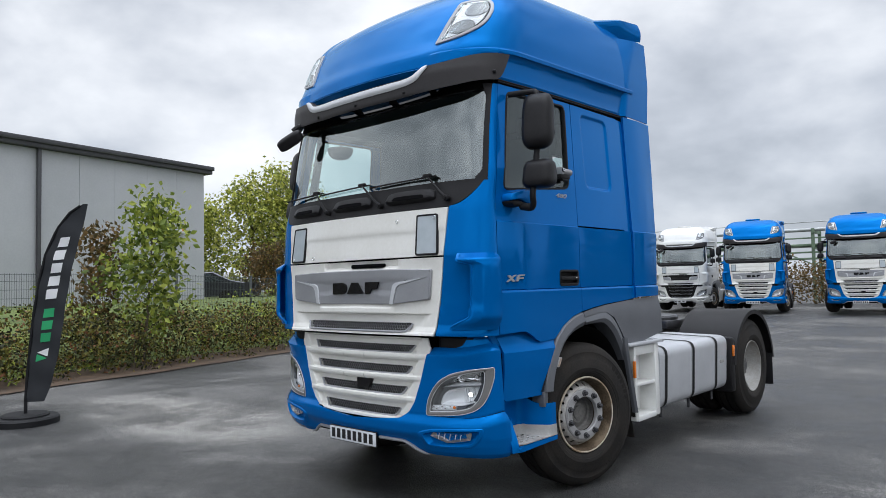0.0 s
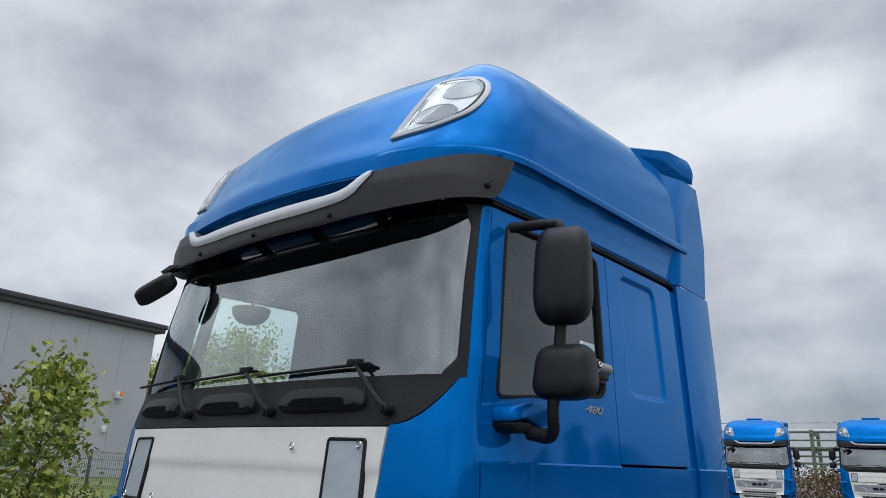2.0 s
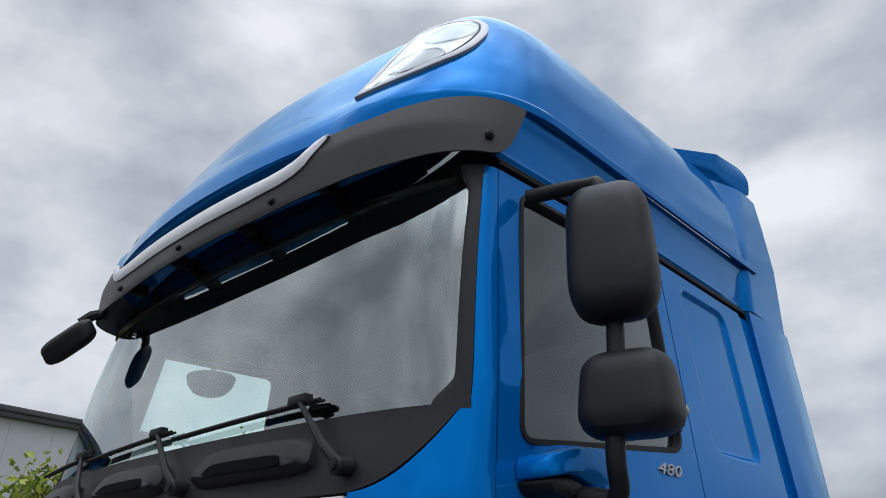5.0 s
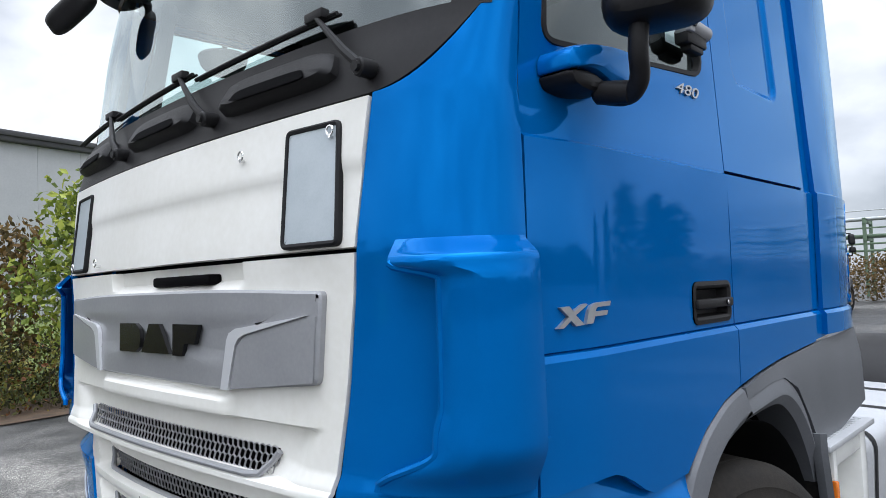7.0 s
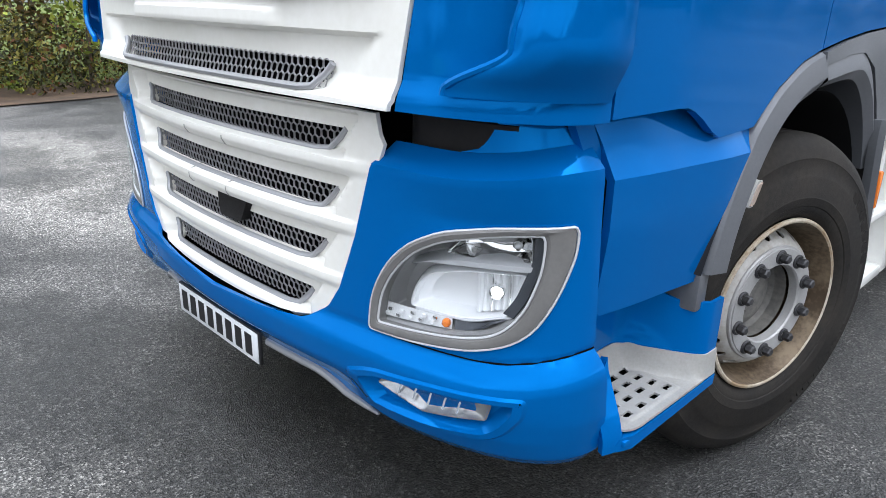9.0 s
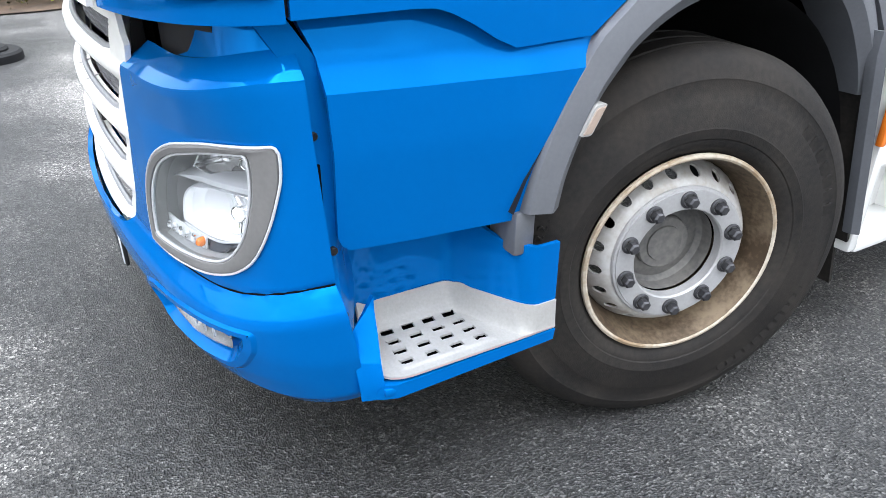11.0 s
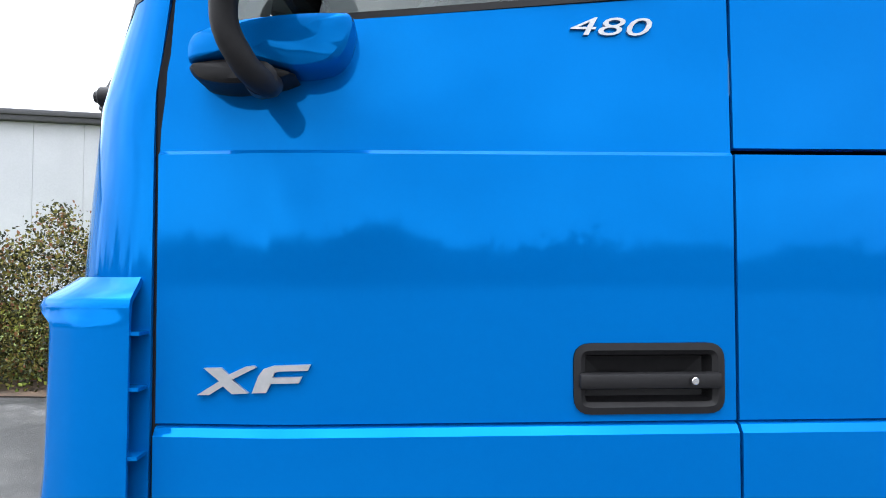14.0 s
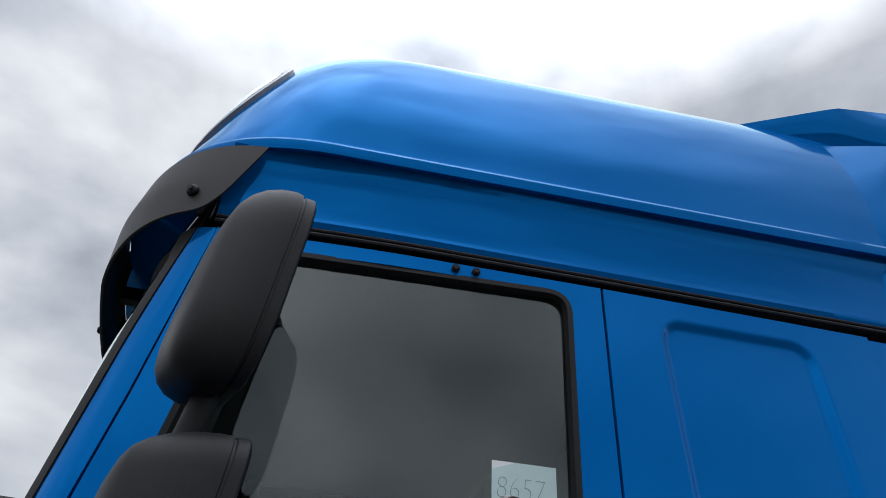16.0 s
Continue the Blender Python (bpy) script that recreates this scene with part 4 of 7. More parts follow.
for s in (1, -1):
    head_cut = [((a + c) / 2, (b + d) / 2) for (a, b), (c, d) in zip(HEAD, HEAD_IN)]
    hole = lambda v, z: inside(head_cut, w_of(v, z), z) or inside(fog_in, w_of(v, z), z)
    part("bumper_corner", sided(grid(upper_bumper, span(0, 1, 110), [z for z in U_ZS if z < 1.063], 0.015, skip=hole), s), BLUE, bumper_ob)
    part("bumper_chamfer", sided(grid(upper_bumper, span(0, 1, 60), [1.062, 1.076, 1.092, 1.108], 0.012), s), BLUE, bumper_ob)
    seam = []
    for w in span(0.95, 2.0, 50):
        lo, hi = 0.63, 0.72
        for _ in range(20):
            mid = (lo + hi) / 2
            lo, hi = (mid, hi) if mid + 0.036 * smooth(1.95, 1.3, w) * smooth(0.50, 0.60, mid) * smooth(0.80, 0.70, mid) < 0.690 else (lo, mid)
        seam.append(bumper(w, lo) + Vector((0, -0.0005, 0)))
    part("bumper_seam", sided(tube(seam, 0.0028, 6), s), DARK, bumper_ob)
    # headlamp: bezel, housing, reflectors, lens
    def sc(poly, d):
        return [(a / 0.3, b) for a, b in inset([(a * 0.3, b) for a, b in poly], d)]
    rows = [(0.0, -0.002), (0.1, 0.007), (0.35, 0.009), (0.85, 0.006), (1.0, -0.004), (1.02, -0.03)]
    def bez(d, h):
        return [on(bumper, a + (c - a) * d, b + (e - b) * d, h) for (a, b), (c, e) in zip(HEAD, HEAD_IN)]
    head = part("headlight", sided(rings([bez(d, h) for d, h in rows], cap=False), s), BEZEL, truck, "clear headlight in a grey bezel")
    part("bezel_edge", sided(tube([on(bumper, a, b, 0.005) for a, b in HEAD + HEAD[:1]], 0.003, 6, caps=False), s), EMBLEMLIGHT, head)
    # everything behind the lens lies along one line of depth
    inward = Vector((-0.55, 0.835, 0))
    def deep(w, z, h):
        return bumper(w, z) + inward * h
    def spread(poly, k, c):
        return [(c[0] + (p - c[0]) * k, c[1] + (q - c[1]) * k) for p, q in poly]
    part("housing", sided(rings([[deep(p, q, h) for p, q in spread(HEAD_IN, k, (1.27, 0.82))] for k, h in ((1.02, 0.006), (0.985, 0.03), (0.95, 0.065), (0.8, 0.10), (0.5, 0.11), (0.2, 0.11))]), s), LAMPGREY, head, "grey headlight liner")
    lens = part("lens", sided(rings([[on(bumper, p, q, h) for p, q in spread(HEAD_IN, k, (1.27, 0.82))] for k, h in ((1.01, -0.001), (0.8, 0.005), (0.5, 0.008), (0.2, 0.008))]), s), LENS, head)
    lens.visible_shadow = False
    part("inner_edge", sided(tube([on(bumper, p, q, 0.001) for p, q in HEAD_IN + HEAD_IN[:1]], 0.0028, 6, caps=False), s), EMBLEMLIGHT, head)
    def bowl(poly, mat, name, rim, back, mid):
        poly = dense(poly, 0.03)
        c = (sum(p for p, _ in poly) / len(poly), sum(q for _, q in poly) / len(poly))
        loops = [[deep(p, q, h) for p, q in spread(poly, k, c)] for k, h in ((1.05, back + 0.02), (1.04, rim + 0.004), (1.02, rim), (0.98, rim + 0.002), (0.93, mid), (0.75, back), (0.4, back + 0.006))]
        return part(name, sided(rings(loops), s), mat, head)
    low_beam = rounded([(1.055, 0.728), (1.075, 0.785), (1.13, 0.822), (1.28, 0.845), (1.515, 0.853), (1.495, 0.79), (1.43, 0.748), (1.25, 0.728)], [0.015, 0.03, 0.04, 0.05, 0.012, 0.03, 0.03, 0.05], 4)
    bowl(low_beam, REFLECTOR, "reflector", 0.046, 0.085, 0.066)
    bowl(rounded([(1.19, 0.880), (1.26, 0.928), (1.46, 0.948), (1.535, 0.945), (1.545, 0.885), (1.42, 0.874)], [0.01, 0.03, 0.03, 0.02, 0.012, 0.05], 4), CHROME, "high_beam_reflector", 0.045, 0.10, 0.07)
    # fluted mirror round the lit bulb
    for i in range(7):
        w0 = 1.30 + 0.026 * i
        flute = grid(lambda u, q: deep(w0 + 0.026 * u, 0.745 + 0.004 * i + (0.845 - 0.745 - 0.004 * i) * q, 0.079 - 0.007 * math.sin(math.pi * u) - 0.012 * (2 * q - 1) ** 2), span(0, 1, 5), span(0, 1, 6), 0.002)
        part("reflector_flute", sided(flute, s), CHROME if i % 3 == 2 else REFLECTOR, head)
    for wa, za, r, mat in ((1.385, 0.80, 0.017, LAMPON), (1.47, 0.915, 0.011, LAMPWHITE)):
        c = deep(wa, za, 0.074)
        m = Matrix.Translation(c) @ (-inward).to_track_quat("X", "Z").to_matrix().to_4x4()
        part("projector_ring", sided(moved(lathe([(r * 0.85, 0.016), (r, 0.017), (r * 1.08, 0.014), (r * 1.1, -0.02)], 28), m), s), CHROME, head)
        part("projector", sided(moved(lathe([(0, 0.02), (r * 0.45, 0.018), (r * 0.8, 0.013), (r * 0.9, 0.004)], 24), m), s), mat, head)
    # bright shelf between the two beams
    def shelf_z(w):
        return lerp([(1.06, 0.838), (1.12, 0.852), (1.25, 0.864), (1.40, 0.868), (1.56, 0.870)], w)
    shelf = [[deep(w, shelf_z(w) + dz * smooth(1.05, 1.25, w), h) for w in span(1.06, 1.56, 22)] for dz, h in ((0.014, 0.10), (0.013, 0.045), (0.007, 0.034), (-0.004, 0.034), (-0.010, 0.045), (-0.012, 0.09))]
    part("lamp_ledge", sided(rings(shelf, cap=False, close=False), s), EMBLEMLIGHT, head)
    # dark strip along the outer edge, grey step under the low beam
    part("dark_pillar", sided(grid(lambda u, z: deep(lerp([(0.76, 1.475), (0.80, 1.53), (0.886, 1.60), (0.955, 1.610)], z) - 0.05 * u, z, 0.022 + 0.02 * u), span(0, 1, 4), span(0.76, 0.950, 12), 0.004), s), LAMPDARK, head)
    part("lamp_step", sided(grid(lambda u, q: deep(1.225 + u * (0.15 + 0.09 * q), 0.703 + 0.035 * u * u + (0.022 - 0.004 * u) * q, 0.032 + 0.012 * q), span(0, 1, 10), span(0, 1, 4), 0.004), s), LAMPDARK, head)
    part("step_edge", sided(tube([deep(1.075 + 0.385 * u, 0.7275 + 0.024 * smooth(0.45, 1.0, u), 0.040) for u in span(0, 1, 16)], 0.003, 6), s), EMBLEMLIGHT, head)
    part("turn_lamp", sided(grid(lambda u, q: deep(0.952 + 0.262 * u, 0.690 + 0.012 * u + (0.034 - 0.010 * u) * q, 0.030 + 0.006 * q), span(0, 1, 14), span(0, 1, 3), 0.004), s), LAMPWHITE, head)
    for k in range(5):
        for j in range(2):
            part("turn_facet", sided(moved(box(-0.006, 0.006, -0.004, 0.004, -0.004, 0.004, 0.002), Matrix.Translation(deep(0.972 + 0.042 * k + 0.012 * j, 0.699 + 0.0025 * k + 0.013 * j, 0.028))), s), CHROME if (k + j) % 2 else REFLECTOR, head)
    part("turn_bulb", sided(moved(lathe([(0, 0.012), (0.006, 0.0105), (0.010, 0.005), (0.0105, 0.0), (0.009, -0.008)], 16), Matrix.Translation(deep(1.195, 0.716, 0.028)) @ (-inward).to_track_quat("X", "Z").to_matrix().to_4x4()), s), ORANGE, head)
    # fog lamp niche
    fog = part("fog_lamp", sided(rings([[on(bumper, a, b, h) for a, b in sc(FOG, d)] for d, h in ((-0.005, 0.0), (0.001, 0.006), (0.013, 0.006), (0.018, -0.010), (0.026, -0.026), (0.034, -0.028))]), s), BLUE, truck, "fog lamp in a blue bumper niche")
    lamp = rounded([(0.955, 0.522), (1.0, 0.552), (1.40, 0.564), (1.37, 0.512), (1.12, 0.484)], 0.012, 4)
    part("fog_reflector", sided(rings([[on(bumper, a, b, h - 0.026) for a, b in [(1.16 + (a - 1.16) * k, 0.53 + (b - 0.53) * k) for a, b in dense(lamp, 0.05)]] for k, h in ((1.0, 0.014), (0.9, 0.002), (0.6, -0.012), (0.3, -0.018))]), s), FOGMIRROR, fog)
    for k in range(5):
        part("lamp_rib", sided(tube([on(bumper, 1.05 + 0.055 * k - 0.02 * q, 0.545 - 0.038 * q, -0.018) for q in span(0, 1, 4)], 0.0025, 5), s), REFLECTOR, fog)
    fl = part("fog_lens", sided(rings([[on(bumper, a, b, h - 0.026) for a, b in [(1.16 + (a - 1.16) * k, 0.53 + (b - 0.53) * k) for a, b in dense(lamp, 0.05)]] for k, h in ((1.02, 0.008), (0.95, 0.017), (0.5, 0.02))]), s), LENS, fog)
    # bumper end flange with screws
    end = [(0.452, 0.50), (0.468, 0.50), (0.512, 0.62), (0.514, 0.772), (0.476, 0.775), (0.468, 0.93), (0.458, 1.10), (0.394, 1.195), (0.335, 1.195), (0.395, 1.10), (0.405, 0.93), (0.425, 0.68)]
    part("bumper_flange", sided(thicken(sheet(end, lambda y, z: Vector((1.092 + 0.04 * smooth(0.72, 0.5, z) - 0.085 * smooth(0.445, 0.52, y) * smooth(0.80, 0.74, z), y, z)), cuts_a=[0.455, 0.47, 0.485, 0.5], cuts_b=[0.56, 0.62, 0.68, 0.73, 0.76]), 0.02), s), BLUE, bumper_ob)
    part("flange_slot", sided(box(1.088, 1.097, 0.426, 0.434, 0.80, 0.93, 0.002), s), DARK, bumper_ob)
    for sy, sz in ((0.425, 0.985), (0.447, 0.745), (0.452, 0.605)):
        part("screw", sided(cyl((1.08, sy, sz), (1.099 + 0.04 * smooth(0.72, 0.5, sz), sy, sz), 0.009, 10, 0.002), s), BLACK, bumper_ob)
    # upright shoulder above the chamfer, cut off at a slant towards the skirt
    def shoulder(v, q):
        w0 = 1.22 + 0.18 * q ** 0.35
        w = w0 + (1.995 - 0.36 * q - w0) * v
        p = upper_bumper((w - w_of(0, 1.108)) / (2 - w_of(0, 1.108)), 1.108)
        return p + Vector((-0.006 * q, 0.004 + 0.012 * q, (1.196 - p.z) * q))
    part("bumper_shoulder", sided(grid(shoulder, span(0, 1, 24), span(0, 1, 10), 0.012), s), BLUE, bumper_ob)
    # black duct between the grille and the shoulder
    def duct(u, q):
        w = 0.93 + 0.55 * u
        p = bumper(w, 1.108)
        return Vector((p.x, p.y + 0.012 + 0.03 * smooth(0.75, 1.0, q) + 0.05 * smooth(0.12, 0.0, u), 1.085 + 0.115 * q))
    part("corner_duct", sided(grid(duct, sorted(span(0, 1, 16) + [0.03, 0.09]), span(0, 1, 8), 0.01), s), BLACK, truck)
# black blocks: shade behind and below the bumper, put into the colour
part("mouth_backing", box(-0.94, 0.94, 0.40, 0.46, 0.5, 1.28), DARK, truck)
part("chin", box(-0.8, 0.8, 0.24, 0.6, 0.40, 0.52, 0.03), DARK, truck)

# chrome lip and plate with plain bars
for s in (1, -1):
    x0 = 0.235 if s > 0 else 0.295
    part("bumper_lip", sided(tube([bumper(w, low_z(w, 0.39)) + Vector((0, -0.004, -0.004)) for w in span(x0 / 0.74, 0.88, 24)], [0.012] * 20 + [0.011, 0.01, 0.008, 0.006, 0.004], 8), s), SILVER, bumper_ob)
plate = part("number_plate", box(-0.295, 0.23, 0.107, 0.119, 0.386, 0.494, 0.004), INK, truck, "white number plate with black bars")
part("plate_face", box(-0.289, 0.224, 0.104, 0.109, 0.392, 0.488, 0.001), PLATEWHITE, plate)
for i in range(8):
    part("plate_bar", box(-0.266 + i * 0.06, -0.228 + i * 0.06, 0.1025, 0.1045, 0.406, 0.474), INK, plate)

# ---- cab corners with air vanes ----
def cowl_low(x):
    return 2.056 + 0.165 * max(0.0, min(1.0, (abs(x) - 0.84) / 0.25)) ** 2.6


for s in (1, -1):
    def corner(v, q):
        z0 = 1.192
        w = 1.012 + 0.988 * v
        x = cab(w, 2.05).x
        z1 = cowl_low(x)
        z = z0 + (z1 - z0) * q
        p = cab(w, z)
        lo = half_width(min(z, 2.05)) + 0.006
        p.x = p.x + (lo - cab(1.012, z).x) * (1 - v) ** 2
        return p
    part("cab_corner", sided(grid(corner, span(0, 1, 22), span(0, 1, 44), 0.018), s), BLUE, truck, "blue cab corner panel")
    # vane: a shell that stands off the corner, open to the front and the rear
    def vane_w(z):
        mid = 1.42
        return mid - 0.22 * smooth(1.655, 1.688, z) - 0.03 * smooth(1.42, 1.34, z) - 0.28 * smooth(1.325, 1.243, z)
    def vane(v, q):
        z = 1.232 + (1.735 - 1.232) * q
        w0 = vane_w(z)
        w = w0 + (1.955 - w0) * v
        out = 0.064 * smooth(1.742, 1.69, z) * smooth(1.215, 1.33, z)
        lead = lerp([(0, 0.6), (0.12, 0.85), (0.35, 1.05), (0.6, 0.95), (1.0, 0.62)], v)
        return on(cab, w, z, 0.006 + out * lead)
    part("air_vane", sided(grid(vane, span(0, 1, 20), sorted(span(0, 1, 30) + [0.85, 0.86, 0.87, 0.88, 0.89, 0.91, 0.93, 0.95, 0.97, 0.985]), 0.012), s), BLUE, truck, "curved blue air vane on the cab corner")
    lipline = [vane(0, q) for q in span(0, 0.91, 60)]
    part("vane_edge", sided(tube([p + Vector((0, 0.004, 0)) for p in lipline], 0.0085, 8), s), BLUE, truck)
    for z in (1.33, 1.44, 1.55, 1.64):
        b = vane(1, (z - 1.232) / 0.503)
        part("vane_rib", sided(box(1.135, b.x - 0.004, 0.335, 0.378, z, z + 0.006), s), BLUE, truck)

# ---- cowl, windscreen, pillars ----
W_GLASS = 1.66


def cowl(w, q):
    x = cab(w, 2.14).x
    z0, z1 = cowl_low(x), 2.232
    z = z0 + (z1 - z0) * q
    p = cab(w, z)
    p.y -= 0.004 - 0.0 * q
    return p


cowl_ob = part("cowl", grid(cowl, sorted(span(-W_GLASS - 0.05, W_GLASS + 0.05, 70)), span(0, 1, 6), 0.02), BLACK, truck, "black plastic cowl below the windscreen")
screen = part("windscreen", grid(lambda w, z: cab(w, z) + Vector((0, 0.012, 0)), span(-W_GLASS, W_GLASS, 48), span(2.215, 2.90, 24)), GLASS, truck, "tinted windscreen reflecting the cloudy sky")
screen.visible_shadow = False
for s in (1, -1):
    def frame_in(z):
        return 1.535 + 0.11 * (z - 2.25) - 0.14 * smooth(2.30, 2.235, z) - 0.16 * smooth(2.80, 2.90, z)
    def frame_out(z):
        return 1.685 + 0.10 * (z - 2.25)
    part("screen_frame", sided(grid(lambda v, z: on(cab, frame_in(z) + (frame_out(z) - frame_in(z)) * v, z, 0.003 - 0.004 * smooth(0.25, 0.0, v)), span(0, 1, 8), sorted(span(2.228, 2.31, 10) + span(2.31, 2.9, 14)[1:]), 0.012), s), RUBBER, truck)
    part("front_pillar", sided(grid(lambda v, z: cab(frame_out(z) + 0.008 + (2 - frame_out(z) - 0.008) * v, z), span(0, 1, 8), span(2.12, 2.90, 20), 0.03), s), BLUE, truck)
    part("inner_pillar", sided(tube([(1.055 - 0.05 * (z - 2.05) / 0.9, 0.50 + (z - 2.1) * 0.16, z) for z in span(2.05, 2.95, 4)], 0.035, 8), s), CABIN, truck)


def shade_low(x):
    return 2.835 + 0.045 * min(1, abs(x) / 0.98) ** 4


part("screen_shade_band", grid(lambda w, q: cab(w, shade_low(cab(w, 2.8).x) + (2.90 - shade_low(cab(w, 2.8).x)) * q) + Vector((0, 0.008, 0)), span(-1.6, 1.6, 44), span(0, 1, 5), 0.003), GLOSSBLACK, truck, "black shade band at the windscreen top")
part("header", grid(lambda w, z: cab(w, z), span(-1.8, 1.8, 40), span(2.86, 3.12, 6), 0.03), FRIT, truck)
# moulded step vents in the cowl
for vx, vw in ((0.54, 0.21), (-0.06, 0.21), (-0.66, 0.19)):
    c = cab(vx / 0.86, 2.145)
    slope = math.degrees(math.atan2(2 * 0.085 * vx, 1))
    m = Matrix.Translation(c) @ Matrix.Rotation(radians(slope), 4, "Z") @ Matrix.Rotation(radians(-28), 4, "X")
    pod = rings([[(vw * 1.12 * k * px, -h, 0.046 * k * pz) for px, pz in rounded([(-1, -1), (1, -1), (0.9, 1), (-0.9, 1)], 0.55, 5)] for k, h in ((1.0, -0.01), (0.97, 0.018), (0.86, 0.03), (0.6, 0.034))])
    hole = rings([[(vw * k * 0.72 * px, -h, -0.024 + 0.018 * k * pz) for px, pz in rounded([(-1, -1), (1, -1), (0.85, 1), (-0.85, 1)], 0.5, 4)] for k, h in ((1.0, 0.0355), (0.8, 0.036))])
    vent = part("cowl_vent", moved(pod, m), BLACK, truck)
    # slot drawn as a flat black patch, its inner shade painted
    part("vent_slot", moved(hole, m), DARK, vent)
# wipers: arm from a pivot on the cowl to a long blade
for px, tx, tz, bx0, bx1 in ((0.875, 0.682, 2.284, 0.125, 0.745), (0.268, 0.034, 2.289, -0.50, 0.10), (-0.34, -0.545, 2.289, -1.02, -0.47)):
    a, b = front(px, 2.11) - Vector((0, 0.03, 0)), front(tx, tz) - Vector((0, 0.028, 0))
    wiper = part("wiper", tube([a, a * 0.72 + b * 0.28 - Vector((0, 0.012, 0)), b], [0.012, 0.011, 0.006], 8), BLACK, truck, "black wiper")
    part("pivot", merge(cyl(a + Vector((0, 0.03, 0)), a - Vector((0, 0.016, 0)), 0.021, 14, 0.004), cyl(a - Vector((0, 0.016, 0)), a - Vector((0, 0.024, 0)), 0.012, 10)), BLACK, wiper)
    n = 14
    pts = [front(x, tz + (x - tx) * 0.03 - 0.008) - Vector((0, 0.016, 0)) for x in span(bx0, bx1, n)]
    part("blade", merge(tube(pts, 0.006, 6), tube([p + Vector((0, 0.012, 0)) for p in pts], 0.004, 6)), RUBBER, wiper)
    part("blade_clip", box(b.x - 0.035, b.x + 0.035, b.y - 0.008, b.y + 0.018, b.z - 0.012, b.z + 0.012, 0.004), BLACK, wiper)

# ---- roof, visor, lamps, fins ----
R_XS = [(2.92, 1.10), (3.06, 1.138), (3.095, 1.148), (3.113, 1.156), (3.131, 1.158), (3.140, 1.154), (3.148, 1.142), (3.25, 1.138), (3.4, 1.115), (3.55, 1.063), (3.66, 0.988), (3.74, 0.89), (3.79, 0.78), (3.815, 0.60), (3.825, 0.35)]
R_YC = [(2.92, 0.28), (3.10, 0.165), (3.135, 0.162), (3.25, 0.195), (3.4, 0.252), (3.55, 0.335), (3.66, 0.432), (3.74, 0.545), (3.79, 0.70), (3.815, 0.92), (3.825, 1.35)]
# the middle of the front face, and how far out it reaches before the lamp pods swell
R_FACE = [(3.06, 0.170), (3.15, 0.192), (3.25, 0.248), (3.4, 0.322), (3.55, 0.412), (3.66, 0.532), (3.74, 0.672), (3.79, 0.79), (3.815, 0.952), (3.825, 1.36)]
R_EDGE = [(3.05, 0.685), (3.24, 0.685), (3.55, 0.775), (3.70, 0.80)]
R_BACK = 2.40


def roof(w, z):
    xs, yc, a = flow(R_XS, z), flow(R_YC, z), abs(w)
    xb = min(lerp(R_EDGE, z), 0.85 * xs)
    x, y = plan(max(-2, min(2, w)), flow(R_FACE, z), 0.155, xb, xs, yc + 0.17 * (0.68 * xs) ** 2 + 0.07, yc + 0.56)
    if a > 2:
        x -= math.copysign(0.018 * (a - 2), w)
        y = yc + 0.56 + (a - 2) * (R_BACK - yc - 0.56)
    if a <= 2:
        y -= 0.014 * smooth(3.149, 3.139, z) * smooth(0.98, 1.12, a) * smooth(2.0, 1.7, a)
    return Vector((x, y, z + max(0.0, y - 0.45) * (0.035 + 0.04 * smooth(3.1, 3.75, z))))


def roof_from_lip(w, z):
    """The roof shell; its lower edge rises from the front face to the side lips."""
    if z < 3.148:
        lo = 3.060 + 0.047 * smooth(0.95, 1.7, abs(w))
        z = lo + (z - 3.06) * (3.148 - lo) / 0.088
    return roof(w, z)


R_ZS = sorted({3.06, 3.095, 3.113, 3.131, 3.137, 3.140, 3.143, 3.146, 3.149, 3.155} | set(span(3.165, 3.7, 26)) | set(span(3.7, 3.825, 18)))
us = span(-3, -2, 8)[:-1] + span(-2, -1, 24)[:-1] + [-1.0, -0.985] + span(-0.96, 0.96, 30) + [0.985] + span(1, 2, 24) + span(2, 3, 8)[1:]
roof_ob = part("roof", grid(roof_from_lip, us, R_ZS, 0.015), BLUE, truck, "blue high roof with smooth rounded front", 24)
part("roof_top", grid(lambda u, v: Vector((0.36 * u, 1.37 + (R_BACK - 1.37) * v, 3.826 + 0.075 * (0.92 + (R_BACK - 1.37) * v) + 0.006 * (1 - u * u))), span(-1, 1, 8), span(0, 1, 8), 0.012), BLUE, roof_ob)
